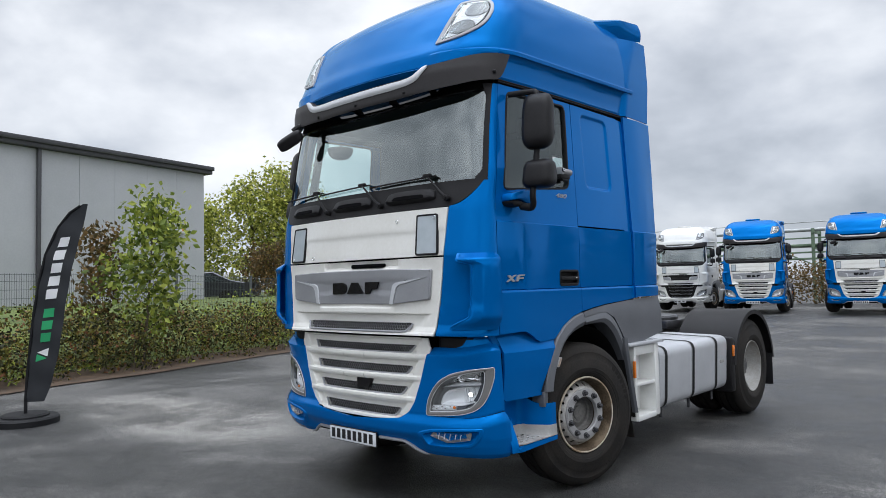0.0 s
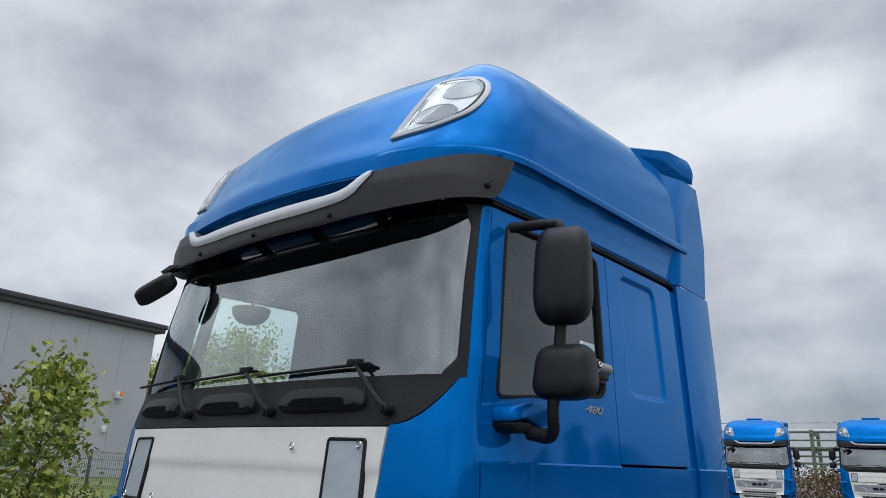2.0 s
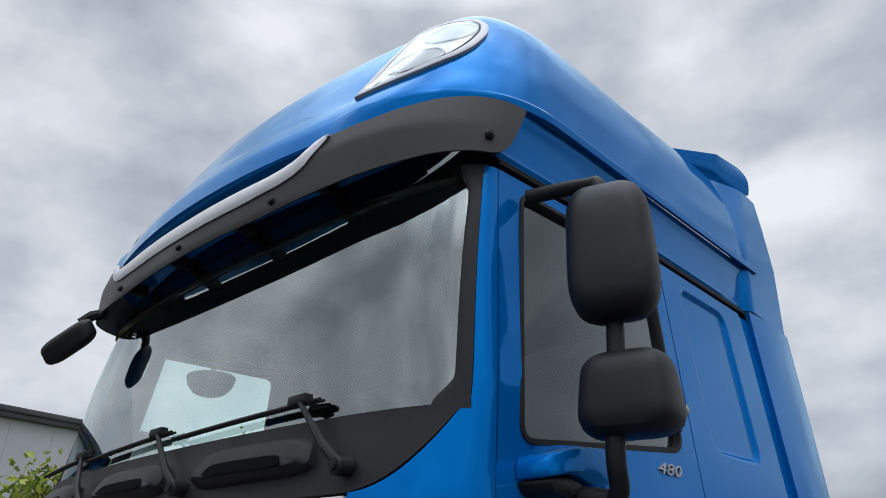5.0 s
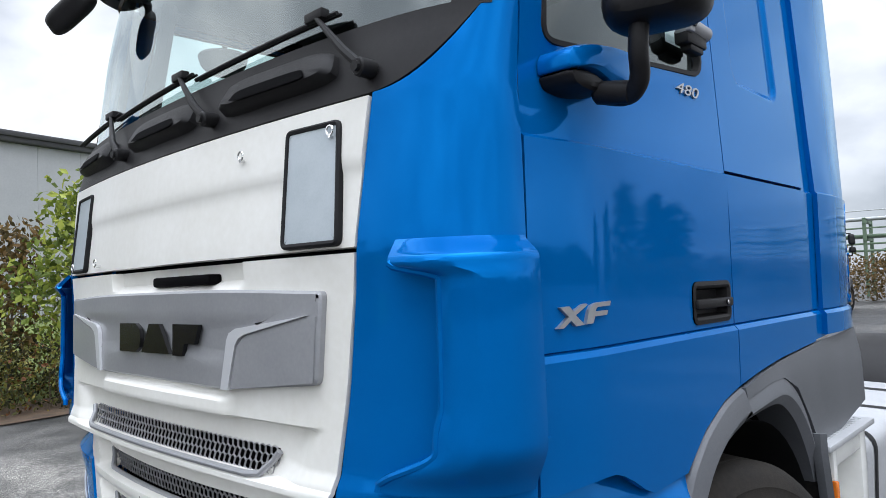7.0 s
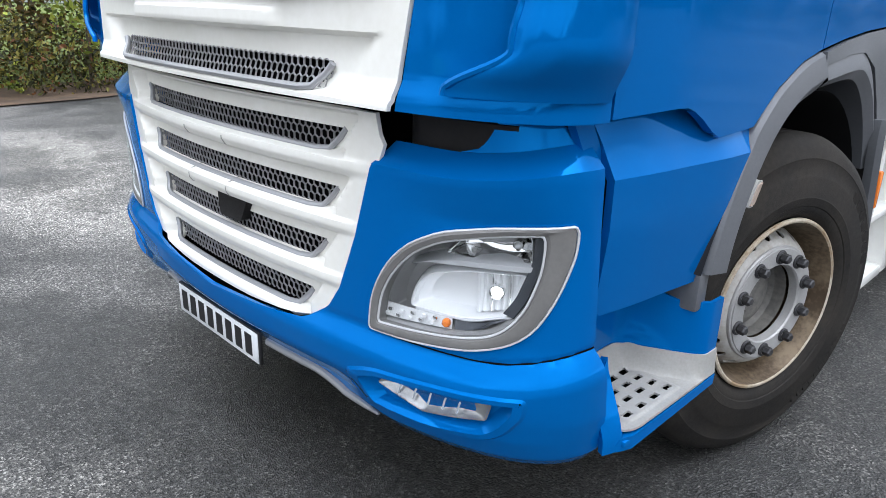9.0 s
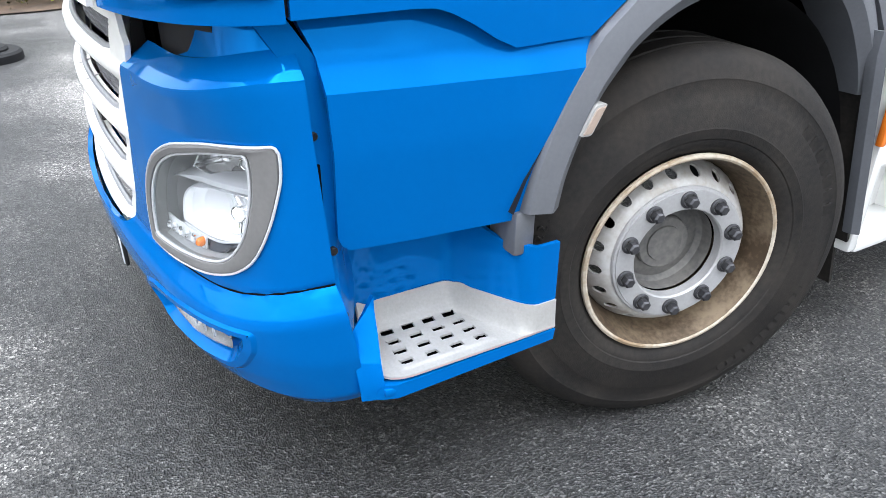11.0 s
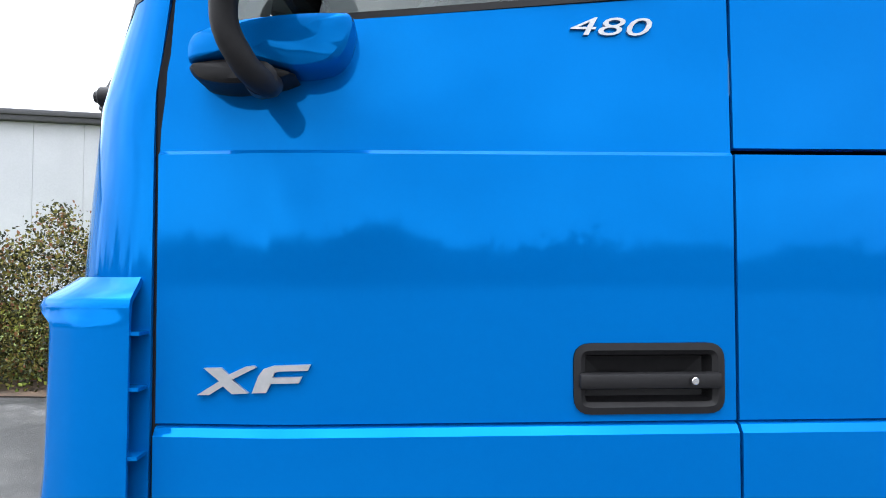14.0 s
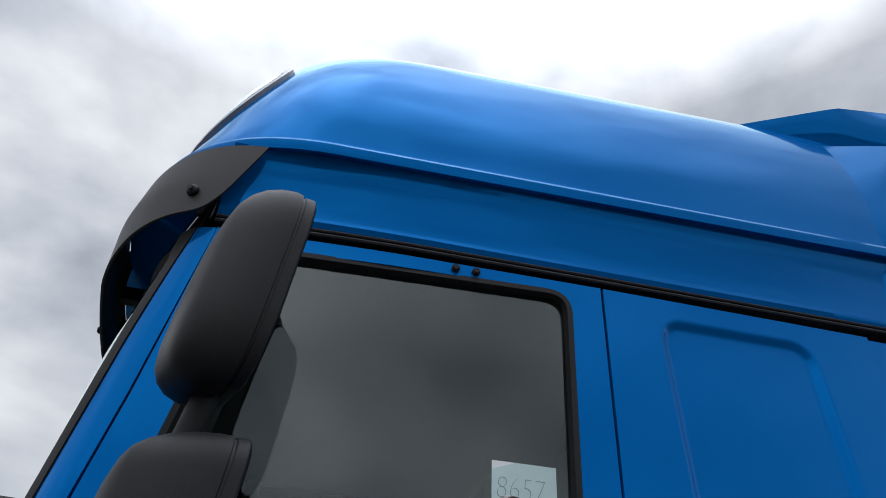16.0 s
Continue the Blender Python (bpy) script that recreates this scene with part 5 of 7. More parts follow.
for s in (1, -1):
    # band between gutter and roof lip
    def band(y, q):
        lo, hi = lerp([(0.5, 2.938), (2.4, 2.972)], y), lerp([(0.5, 3.118), (2.4, 3.190)], y)
        back = (y - 0.5) / 1.9
        return Vector((lerp([(0, 1.100), (0.08, 1.108), (0.16, 1.106), (0.75, 1.120), (1, 1.138)], q) - 0.028 * back - 0.015 * smooth(0.95, 0.45, y), y, lo + q * (hi - lo)))
    part("roof_side_band", sided(grid(band, span(0.5, R_BACK, 20), [0, 0.04, 0.08, 0.12, 0.16, 0.4, 0.6, 0.75, 0.88, 1.0], 0.015), s), BLUE, roof_ob)
    # fin at the rear edge: it leaves the roof's side in a ramp and stands out behind
    def roof_x(y, z):
        lo, hi = 3.12, 3.82
        for _ in range(24):
            mid = (lo + hi) / 2
            lo, hi = (mid, hi) if mid + max(0.0, y - 0.45) * (0.035 + 0.04 * smooth(3.1, 3.75, mid)) < z else (lo, mid)
        return (flow(R_XS, lo) if lo > 3.125 else 1.088) - 0.016
    def fin(u, q):
        y = 2.20 + 0.52 * u
        z = 2.965 + (3.678 + 0.02 * u - 2.965) * q
        x = lerp([(0, 1.118), (0.45, 1.136), (0.8, 1.125), (1, 1.115)], q) - 0.012 * u
        k = smooth(2.215, 2.30 + 0.28 * q * q, y)
        near = roof_x(min(y, R_BACK), z) - 0.006
        return Vector((near + (max(x, near) - near) * k, y, z))
    part("roof_fin", sided(grid(fin, span(0, 1, 24), span(0, 1, 20), 0.012), s), BLUE, roof_ob, "blue rear roof fin")
    # cap wing over the fin, from the roof ridge to the rear
    CAP_L = [(0.0, (0.965, 2.02, 3.745)), (0.55, (1.022, 2.36, 3.682)), (1.0, (1.112, 2.63, 3.706))]
    CAP_U = [(0.0, (0.965, 2.02, 3.775)), (0.55, (1.082, 2.35, 3.842)), (1.0, (1.100, 2.605, 3.866))]
    def rail(t, u):
        return Vector([float(np.interp(u, [k for k, _ in t], [p[i] for _, p in t])) for i in range(3)])
    def cap(u, v):
        lo, up = rail(CAP_L, u), rail(CAP_U, u)
        if v <= 1:
            p = lo + (up - lo) * v
            p.x += 0.02 * math.sin(math.pi * v) * u
            return p
        q = Vector((0.30, up.y - 0.02, up.z + 0.10))
        k = v - 1
        return up * (1 - k) ** 2 + Vector((up.x - 0.06, up.y, up.z + 0.06)) * 2 * k * (1 - k) + q * k * k
    part("roof_cap_wing", sided(grid(cap, span(0, 1, 16), span(0, 1, 6) + span(1, 2, 10)[1:], 0.02), s), BLUE, roof_ob, "blue cap wing at the roof's rear edge")
    # corner lamp in the roof front
    LAMP = rounded([(1.02, 3.214), (1.247, 3.236), (1.445, 3.306), (1.52, 3.36), (1.56, 3.44), (1.54, 3.497), (1.455, 3.532), (1.152, 3.540), (1.01, 3.542)], [0.012, 0.1, 0.1, 0.05, 0.05, 0.03, 0.03, 0.1, 0.02], 4)
    def lsc(poly, d):
        return [(a / 0.4, b) for a, b in inset([(a * 0.4, b) for a, b in poly], d)]
    LAMP_D = dense(LAMP, 0.025)
    LC = (1.30, 3.40)
    lamp = part("roof_lamp", sided(rings([[on(roof, a, b, h) for a, b in lsc(LAMP_D, d)] for d, h in ((0, -0.004), (0.001, 0.010), (0.008, 0.013), (0.019, 0.011), (0.021, 0.004))], cap=False), s), SILVER, truck, "clear roof lamp in a silver frame")
    part("lamp_seam", sided(rings([[on(roof, a, b, h) for a, b in lsc(LAMP_D, d)] for d, h in ((0.019, 0.005), (0.025, 0.007), (0.031, 0.005))], cap=False), s), RUBBER, lamp)
    part("lamp_back", sided(rings([[on(roof, a, b, 0.004) for a, b in shrunk(lsc(LAMP_D, 0.022), k, LC)] for k in (1.0, 0.8, 0.6, 0.4, 0.2)]), s), LAMPWHITE, lamp)
    for wa, za, r in ((1.225, 3.325, 0.056), (1.335, 3.452, 0.060)):
        disc = [[on(roof, wa + r * k * math.cos(t) / 0.40, za + r * k * 0.9 * math.sin(t), h) for t in span(0, 2 * math.pi * 27 / 28, 27)] for k, h in ((1.03, 0.005), (1.0, 0.0085), (0.93, 0.009), (0.9, 0.0065), (0.5, 0.006))]
        part("lamp_bowl", sided(rings(disc), s), LAMPDISC, lamp)
    for a0, b0, a1, b1 in ((1.08, 3.43, 1.12, 3.51), (1.16, 3.512, 1.42, 3.508), (1.07, 3.27, 1.08, 3.36)):
        part("lamp_rib", sided(tube([on(roof, a0 + (a1 - a0) * k, b0 + (b1 - b0) * k, 0.006) for k in span(0, 1, 6)], 0.005, 6), s), REFLECTOR, lamp)
    ll = part("lamp_lens", sided(rings([[on(roof, a, b, h) for a, b in shrunk(lsc(LAMP_D, 0.024), k, LC)] for k, h in ((1.0, 0.011), (0.85, 0.013), (0.6, 0.015), (0.4, 0.015), (0.2, 0.015))]), s), LENS, lamp)
    ll.visible_shadow = False
part("air_horn_cover", box(-0.28, 0.28, 1.1, 1.5, 3.86, 3.93, 0.03), BLUE, roof_ob)

part("roof_brow", grid(lambda w, q: roof(w, 3.065) + Vector((0, 0.004 + 0.13 * q, -0.004 - 0.075 * q)), span(-1.25, 1.25, 30), span(0, 1, 4), 0.012), BLUE, roof_ob)

# sun visor
V_YC = [(2.80, 0.185), (2.88, 0.160), (3.0, 0.160), (3.10, 0.185)]


def visor(w, z):
    yc = lerp(V_YC, z)
    x, y = plan(w, yc, 0.12, 0.79, 1.146, yc + 0.16, 0.60)
    return Vector((x, y, z))


def visor_lo(w):
    return flow([(0, 2.864), (0.5, 2.864), (0.8, 2.874), (1.1, 2.883), (1.25, 2.891), (1.4, 2.902), (1.6, 2.911), (1.70, 2.914), (1.75, 2.922), (1.80, 2.945), (1.84, 2.974), (1.89, 3.028), (1.955, 3.103)], abs(w))


def visor_hi(w):
    return lerp([(0, 2.988), (0.6, 2.990), (0.71, 3.000), (0.80, 3.045), (0.84, 3.058), (1.05, 3.062), (1.21, 3.074), (1.38, 3.087), (1.565, 3.096), (1.955, 3.104)], abs(w))


visor_ob = part("sun_visor", grid(lambda w, q: visor(w, visor_lo(w) + (visor_hi(w) - visor_lo(w)) * q), span(-1.955, 1.955, 150), span(0, 1, 12), 0.006), VISORBLACK, truck, "black sun visor with a silver strip")
def strip_z(w, q):
    lo = lerp([(0, 2.931), (0.45, 2.933), (0.65, 2.943), (0.72, 2.953), (0.78, 2.972), (0.83, 3.010), (0.878, 3.05)], abs(w))
    hi = lerp([(0, 2.987), (0.58, 2.989), (0.68, 2.996), (0.73, 3.009), (0.79, 3.044), (0.83, 3.062), (0.878, 3.064)], abs(w))
    return lo + (hi - lo) * q
part("visor_strip", grid(lambda w, q: visor(w, strip_z(w, q)) - Vector((0, 0.007 * math.sin(math.pi * min(1, max(0, q))) + 0.005, 0)), span(-0.872, 0.872, 60), span(0, 1, 6), 0.006), EMBLEMLIGHT, visor_ob, "silver visor strip", 60)
part("visor_flange", grid(lambda w, q: visor(w, visor_hi(w)) + Vector((0, 0.026 * q, 0.020 * q - 0.002)), span(-0.84, 0.84, 40), span(0, 1, 2), 0.004), BLACK, visor_ob)
for rx in (-0.49, 0.0, 0.49):
    p = visor(rx / 0.79, 2.898)
    part("visor_rivet", cyl(p + Vector((0, 0.01, 0)), p - Vector((0, 0.012, 0)), 0.011, 14, 0.004), BLACK, visor_ob)
for s in (1, -1):
    p, d = visor(1.685 * s, 2.967), Vector((s, -0.5, 0)).normalized()
    part("visor_rivet", merge(cyl(p - d * 0.01, p + d * 0.012, 0.014, 16, 0.005), cyl(p + d * 0.012, p + d * 0.016, 0.006, 10)), BLACK, visor_ob)
# small brackets behind the visor
for bx in (-0.62, -0.24, 0.18, 0.585):
    part("visor_bracket", box(bx - 0.02, bx + 0.02, 0.19 + 0.12 * bx * bx, 0.34, 2.945, 2.985, 0.004), BLACK, visor_ob)

# ---- mirrors ----
def housing_shape(cx, cz, hw, hh, y0, y1, lean, yaw=0.0, taper=0.0):
    """A mirror cup: flat open side to the rear (y1), rounded to the front (y0), turned towards the cab by yaw degrees."""
    base = rounded([(-1, -1), (1, -1), (1, 1), (-1, 1)], [0.7, 0.7, 0.6, 0.6], 8)
    d = y1 - y0
    rows = ((0.97, y1), (1.0, y1 - 0.004), (1.0, y1 - 0.020), (0.985, y1 - 0.022), (0.985, y1 - 0.026), (1.02, y1 - 0.028), (1.03, y1 - 0.3 * d), (1.01, y1 - 0.5 * d), (0.96, y1 - 0.68 * d), (0.88, y1 - 0.82 * d), (0.77, y1 - 0.92 * d), (0.62, y1 - 0.97 * d), (0.35, y0))
    loops = []
    for k, y in rows:
        u = (y1 - y) / d
        loops.append([Vector((hw * k * a * (1 - taper * b), y - y1 + lean * (hh * k * b), cz + hh * k * b - 0.015 * u)) for a, b in base])
    m = Matrix.Translation((cx, y1, 0)) @ Matrix.Rotation(radians(yaw), 4, "Z")
    return moved(rings(loops, flip=True), m)


def mirror_pane(cx, cz, hw, hh, y, lean, yaw, taper):
    glassy = rounded([(-1, -1), (1, -1), (1, 1), (-1, 1)], [0.65, 0.65, 0.55, 0.55], 8)
    m = Matrix.Translation((cx, y, 0)) @ Matrix.Rotation(radians(yaw), 4, "Z")
    return moved(rings([[Vector((hw * k * a * (1 - taper * b), lean * hh * k * b, cz + hh * k * b)) for a, b in glassy] for k in (1, 0.5)]), m)


for s in (1, -1):
    mir = part("door_mirror", sided(tube(bend([(1.21, 0.59, 2.045), (1.27, 0.592, 2.032), (1.312, 0.568, 2.055), (1.326, 0.545, 2.13), (1.33, 0.58, 2.3), (1.325, 0.615, 2.5), (1.31, 0.64, 2.79), (1.27, 0.64, 2.83), (1.12, 0.585, 2.83)], 6), 0.021, 12), s), BLACK, truck, "black door mirror on a curved arm")
    part("main_housing", sided(housing_shape(1.314, 2.622, 0.104, 0.190, 0.535, 0.665, 0.13, 20, 0.04), s), BLACK, mir)
    part("low_housing", sided(housing_shape(1.327, 2.262, 0.104, 0.098, 0.50, 0.658, 0.14, 16, 0.1), s), BLACK, mir)
    part("main_glass", sided(mirror_pane(1.314, 2.622, 0.094, 0.179, 0.6675, 0.13, 20, 0.04), s), MIRROR, mir)
    part("low_glass", sided(mirror_pane(1.327, 2.262, 0.095, 0.09, 0.6605, 0.14, 16, 0.1), s), MIRROR, mir)
    pod = rounded([(0.456, 2.080), (0.500, 2.088), (0.548, 2.090), (0.638, 2.066), (0.695, 2.080), (0.716, 2.106), (0.727, 2.150), (0.720, 2.166), (0.640, 2.164), (0.533, 2.150), (0.468, 2.130), (0.455, 2.110)], [0.01, 0.02, 0.03, 0.03, 0.03, 0.02, 0.02, 0.012, 0.05, 0.05, 0.02, 0.015], 4)
    pod_c = (0.60, 2.118)
    part("mirror_base", sided(rings([[Vector((x, a, b)) for a, b in shrunk(pod, k, pod_c)] for k, x in ((1.0, 1.135), (1.0, 1.200), (0.97, 1.215), (0.88, 1.224), (0.6, 1.230))]), s), BLUE, mir)
    foot = rounded([(0.456, 2.077), (0.500, 2.085), (0.548, 2.087), (0.634, 2.064), (0.600, 2.050), (0.520, 2.042), (0.470, 2.052)], [0.01, 0.02, 0.03, 0.01, 0.03, 0.03, 0.02], 4)
    part("base_foot", sided(merge(rings([[Vector((x, a, b)) for a, b in shrunk(foot, k, (0.54, 2.066))] for k, x in ((1.0, 1.135), (1.0, 1.205), (0.92, 1.217), (0.6, 1.222))]), cyl((1.2, 0.575, 2.050), (1.285, 0.590, 2.036), 0.026, 16, 0.008)), s), BLACK, mir)
# round wide-angle mirror over the far door
def dome(q, a):
    r, z = lerp([(0.0, 0.0), (0.15, 0.09), (0.25, 0.118), (0.32, 0.125), (0.6, 0.112), (0.8, 0.082), (0.92, 0.05), (1.0, 0.0)], q), lerp([(0.0, 0.0), (0.25, -0.004), (0.32, -0.016), (0.6, -0.062), (0.8, -0.095), (0.92, -0.108), (1.0, -0.112)], q)
    return Vector((-1.225 + r * math.cos(a), 1.01 + r * math.sin(a), 2.865 + z))
far = part("wide_angle_mirror", grid(dome, span(0.02, 0.98, 16), span(0, 2 * math.pi, 28)), BLACK, truck, "black domed mirror above the far door")
part("mirror_arm", tube(bend([(-1.225, 1.01, 2.860), (-1.20, 1.01, 2.905), (-1.10, 1.01, 2.925)], 5), 0.014, 8), BLACK, far)
# kerb mirror at the front corner
kerb = part("kerb_mirror", tube([(-0.80, 0.27, 2.90), (-0.82, 0.22, 2.88), (-0.84, 0.19, 2.845)], 0.022, 8), BLACK, truck, "black kerb mirror below the visor")
km = housing_shape(0, 0, 0.12, 0.05, -0.045, 0.02, 0.0)
part("kerb_housing", moved(km, pose(-0.85, 0.165, 2.765, 25, -24, 20)), BLACK, kerb)

# ---- interior seen through the glass ----
dash = [[(x, y, z) for y, z in ((0.40, 2.04), (0.41, 2.14), (0.48, 2.17), (0.66, 2.175), (0.74, 2.14), (0.76, 2.04))] for x in span(-1.05, 1.05, 2)]
part("dashboard", rings([[Vector(p) for p in row] for row in dash], cap=False), CABINLIGHT, truck, "pale dashboard behind the windscreen")
wheel_ring = moved(tube([(0.225 * math.cos(a), 0.225 * math.sin(a), 0) for a in span(0, 2 * math.pi, 40)], 0.016, 8, caps=False), pose(0.62, 0.80, 2.24, 62, 0, 0))
steer = part("steering_wheel", wheel_ring, CABIN, truck, "dark steering wheel")
part("wheel_spokes", moved(merge(box(-0.2, 0.2, -0.02, 0.02, -0.03, -0.005, 0.006), cyl((0, 0, -0.12), (0, 0, 0.01), 0.06, 18, 0.01)), pose(0.62, 0.80, 2.24, 62, 0, 0)), CABIN, steer)
for sx in (0.58, -0.58):
    seat = part("cab_seat", box(sx - 0.25, sx + 0.25, 1.02, 1.5, 1.95, 2.12, 0.05), CABIN, truck, "dark cab seat")
    part("seat_back", moved(box(-0.24, 0.24, -0.07, 0.07, 0, 0.72, 0.06), pose(sx, 1.5, 2.06, -10, 0, 0)), CABIN, seat)
    part("headrest", moved(box(-0.14, 0.14, -0.05, 0.05, 0.0, 0.2, 0.045), pose(sx, 1.6, 2.76, -10, 0, 0)), CABIN, seat)
part("cab_rear_trim", box(-1.04, 1.04, 2.05, 2.2, 2.05, 3.1), CABIN, truck)
part("cab_ceiling", box(-1.06, 1.06, 0.45, 2.2, 2.95, 3.0), CABIN, truck)
for s in (1, -1):
    part("ceiling_edge", sided(box(1.05, 1.072, 0.52, 2.3, 2.89, 3.10), s), DARK, truck)
for s in (1, -1):
    part("rear_side_trim", sided(box(1.04, 1.07, 1.38, 2.2, 2.0, 2.95), s), CABIN, truck)
note = part("paper_note", box(1.1090, 1.1095, 1.126, 1.257, 2.318, 2.468), PAPER)
tagged(note, "white paper note with a handwritten number on the window", "note")
part("note_writing", lettering("8657", 0.062, 0.0004, Matrix.Translation((1.1099, 1.132, 2.398)) @ Matrix(((0, 0, 1, 0), (0.82, 0, 0, 0), (0, 1, 0, 0), (0, 0, 0, 1))), 0.1, 0.0022), SILVERDARK, note)

# ---- step ----
def wall_x(y):
    return 1.005 - 0.02 * smooth(0.50, 0.58, y) + 0.035 * smooth(0.75, 0.81, y) + 0.17 * smooth(0.765, 0.895, y)


for s in (1, -1):
    st = part("step_box", sided(merge(
        thicken(sheet([(0.475, 0.415), (0.94, 0.43), (0.945, 0.458), (0.50, 0.452)], lambda y, z: Vector((1.200 - 0.03 * smooth(0.53, 0.46, y), y, z)), cuts_a=[0.48, 0.5, 0.53]), 0.02),
        grid(lambda y, q: Vector((wall_x(y) + 0.02 * q * smooth(0.75, 0.6, y), y, 0.476 + (0.78 - 0.095 * smooth(0.74, 0.84, y) - 0.476) * q)), span(0.475, 0.945, 40), span(0, 1, 5), 0.012),
        thicken(sheet([(0.458, 0.412), (0.52, 0.42), (0.505, 0.455), (0.504, 0.50), (0.512, 0.56), (0.518, 0.63), (0.46, 0.56), (0.452, 0.51)], lambda y, z: Vector((1.186 - 0.07 * smooth(0.45, 0.64, z) - 0.02 * smooth(0.5, 0.455, y), y, z)), cuts_a=[0.48], cuts_b=[0.45, 0.5, 0.55, 0.6]), 0.02),
        box(0.98, 1.198, 0.50, 0.94, 0.425, 0.445, 0.006)), s), BLUE, truck, "blue entry step with a grey tread")
    # black block coloured as the deep shade in the step's front gap
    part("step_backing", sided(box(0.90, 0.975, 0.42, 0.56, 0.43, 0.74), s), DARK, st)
    def tread(u, v):
        y0 = 0.522 - 0.03 * v + 0.075 * (1 - math.sqrt(1 - smooth_line(0.70, 1.0, v) ** 2))
        y = y0 + (0.945 - y0) * u
        x0 = wall_x(y) + 0.004
        x = x0 + (1.199 - x0) * v
        # the bed curls up along the wall and at its end
        k = min(1.0, max((x - x0) / 0.048, v))
        z = 0.466 + 0.070 * (1 - k) ** 2 + 0.020 * smooth(0.07, 0.0, u) * smooth(0.9, 0.3, v)
        bed = smooth(0.545, 0.56, y) * smooth(0.80, 0.785, y) * smooth(1.008, 1.016, x) * smooth(1.18, 1.172, x)
        return Vector((x, y, z + 0.004 * bed))
    holes = [(1.036 + 0.0392 * i, 0.582 - 0.003 * i + 0.0545 * j + 0.003 * i * j) for i in range(4) for j in range(4)]
    def gap(u, v):
        p = tread(u, v)
        return any(abs(p.x - a) < 0.008 and abs(p.y - b) < 0.0155 for a, b in holes)
    part("step_tread", sided(grid(tread, span(0, 1, 110), span(0, 1, 64), 0.006, skip=gap, flip=True), s), GREYLIGHT, st, "light grey perforated step tread")
    # black sheets below the tread paint the shade seen through its holes
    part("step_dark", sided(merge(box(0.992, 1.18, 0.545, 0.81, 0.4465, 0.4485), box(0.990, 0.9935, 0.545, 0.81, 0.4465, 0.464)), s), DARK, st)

# ---- wheels ----
def tyre_mesh(width=0.315, r=0.533):
    h = width / 2
    prof = [(0.280, h - 0.02), (0.294, h - 0.004), (0.312, h + 0.006), (0.322, h + 0.007), (0.325, h + 0.010), (0.350, h + 0.014), (0.354, h + 0.012), (0.405, h + 0.012), (0.41, h + 0.009), (0.452, h - 0.002), (0.456, h - 0.001), (0.478, h - 0.012), (0.498, h - 0.026), (0.509, h - 0.045), (r, h - 0.065)]
    for g in (0.075, 0.0, -0.075):
        prof += [(r, g + 0.007), (r - 0.012, g + 0.005), (r - 0.012, g - 0.005), (r, g - 0.007)]
    prof = [(a if a < 0.35 or a == r or a > 0.5175 else 0.35 + (a - 0.35) * (r - 0.35) / 0.168, b) for a, b in prof]
    prof += [(r, -h + 0.06), (0.51, -h + 0.02), (0.43, -h - 0.008), (0.34, -h - 0.01), (0.280, -h + 0.02)]
    return lathe(prof, 96)


def arc_bar(r0, r1, a0, a1, x, n=6):
    bm = bmesh.new()
    rows = [[bm.verts.new((x, r * math.cos(a), r * math.sin(a))) for r in (r0, r1)] for a in span(a0, a1, n)]
    for a, b in zip(rows, rows[1:]):
        bm.faces.new([a[0], a[1], b[1], b[0]])
    return bm


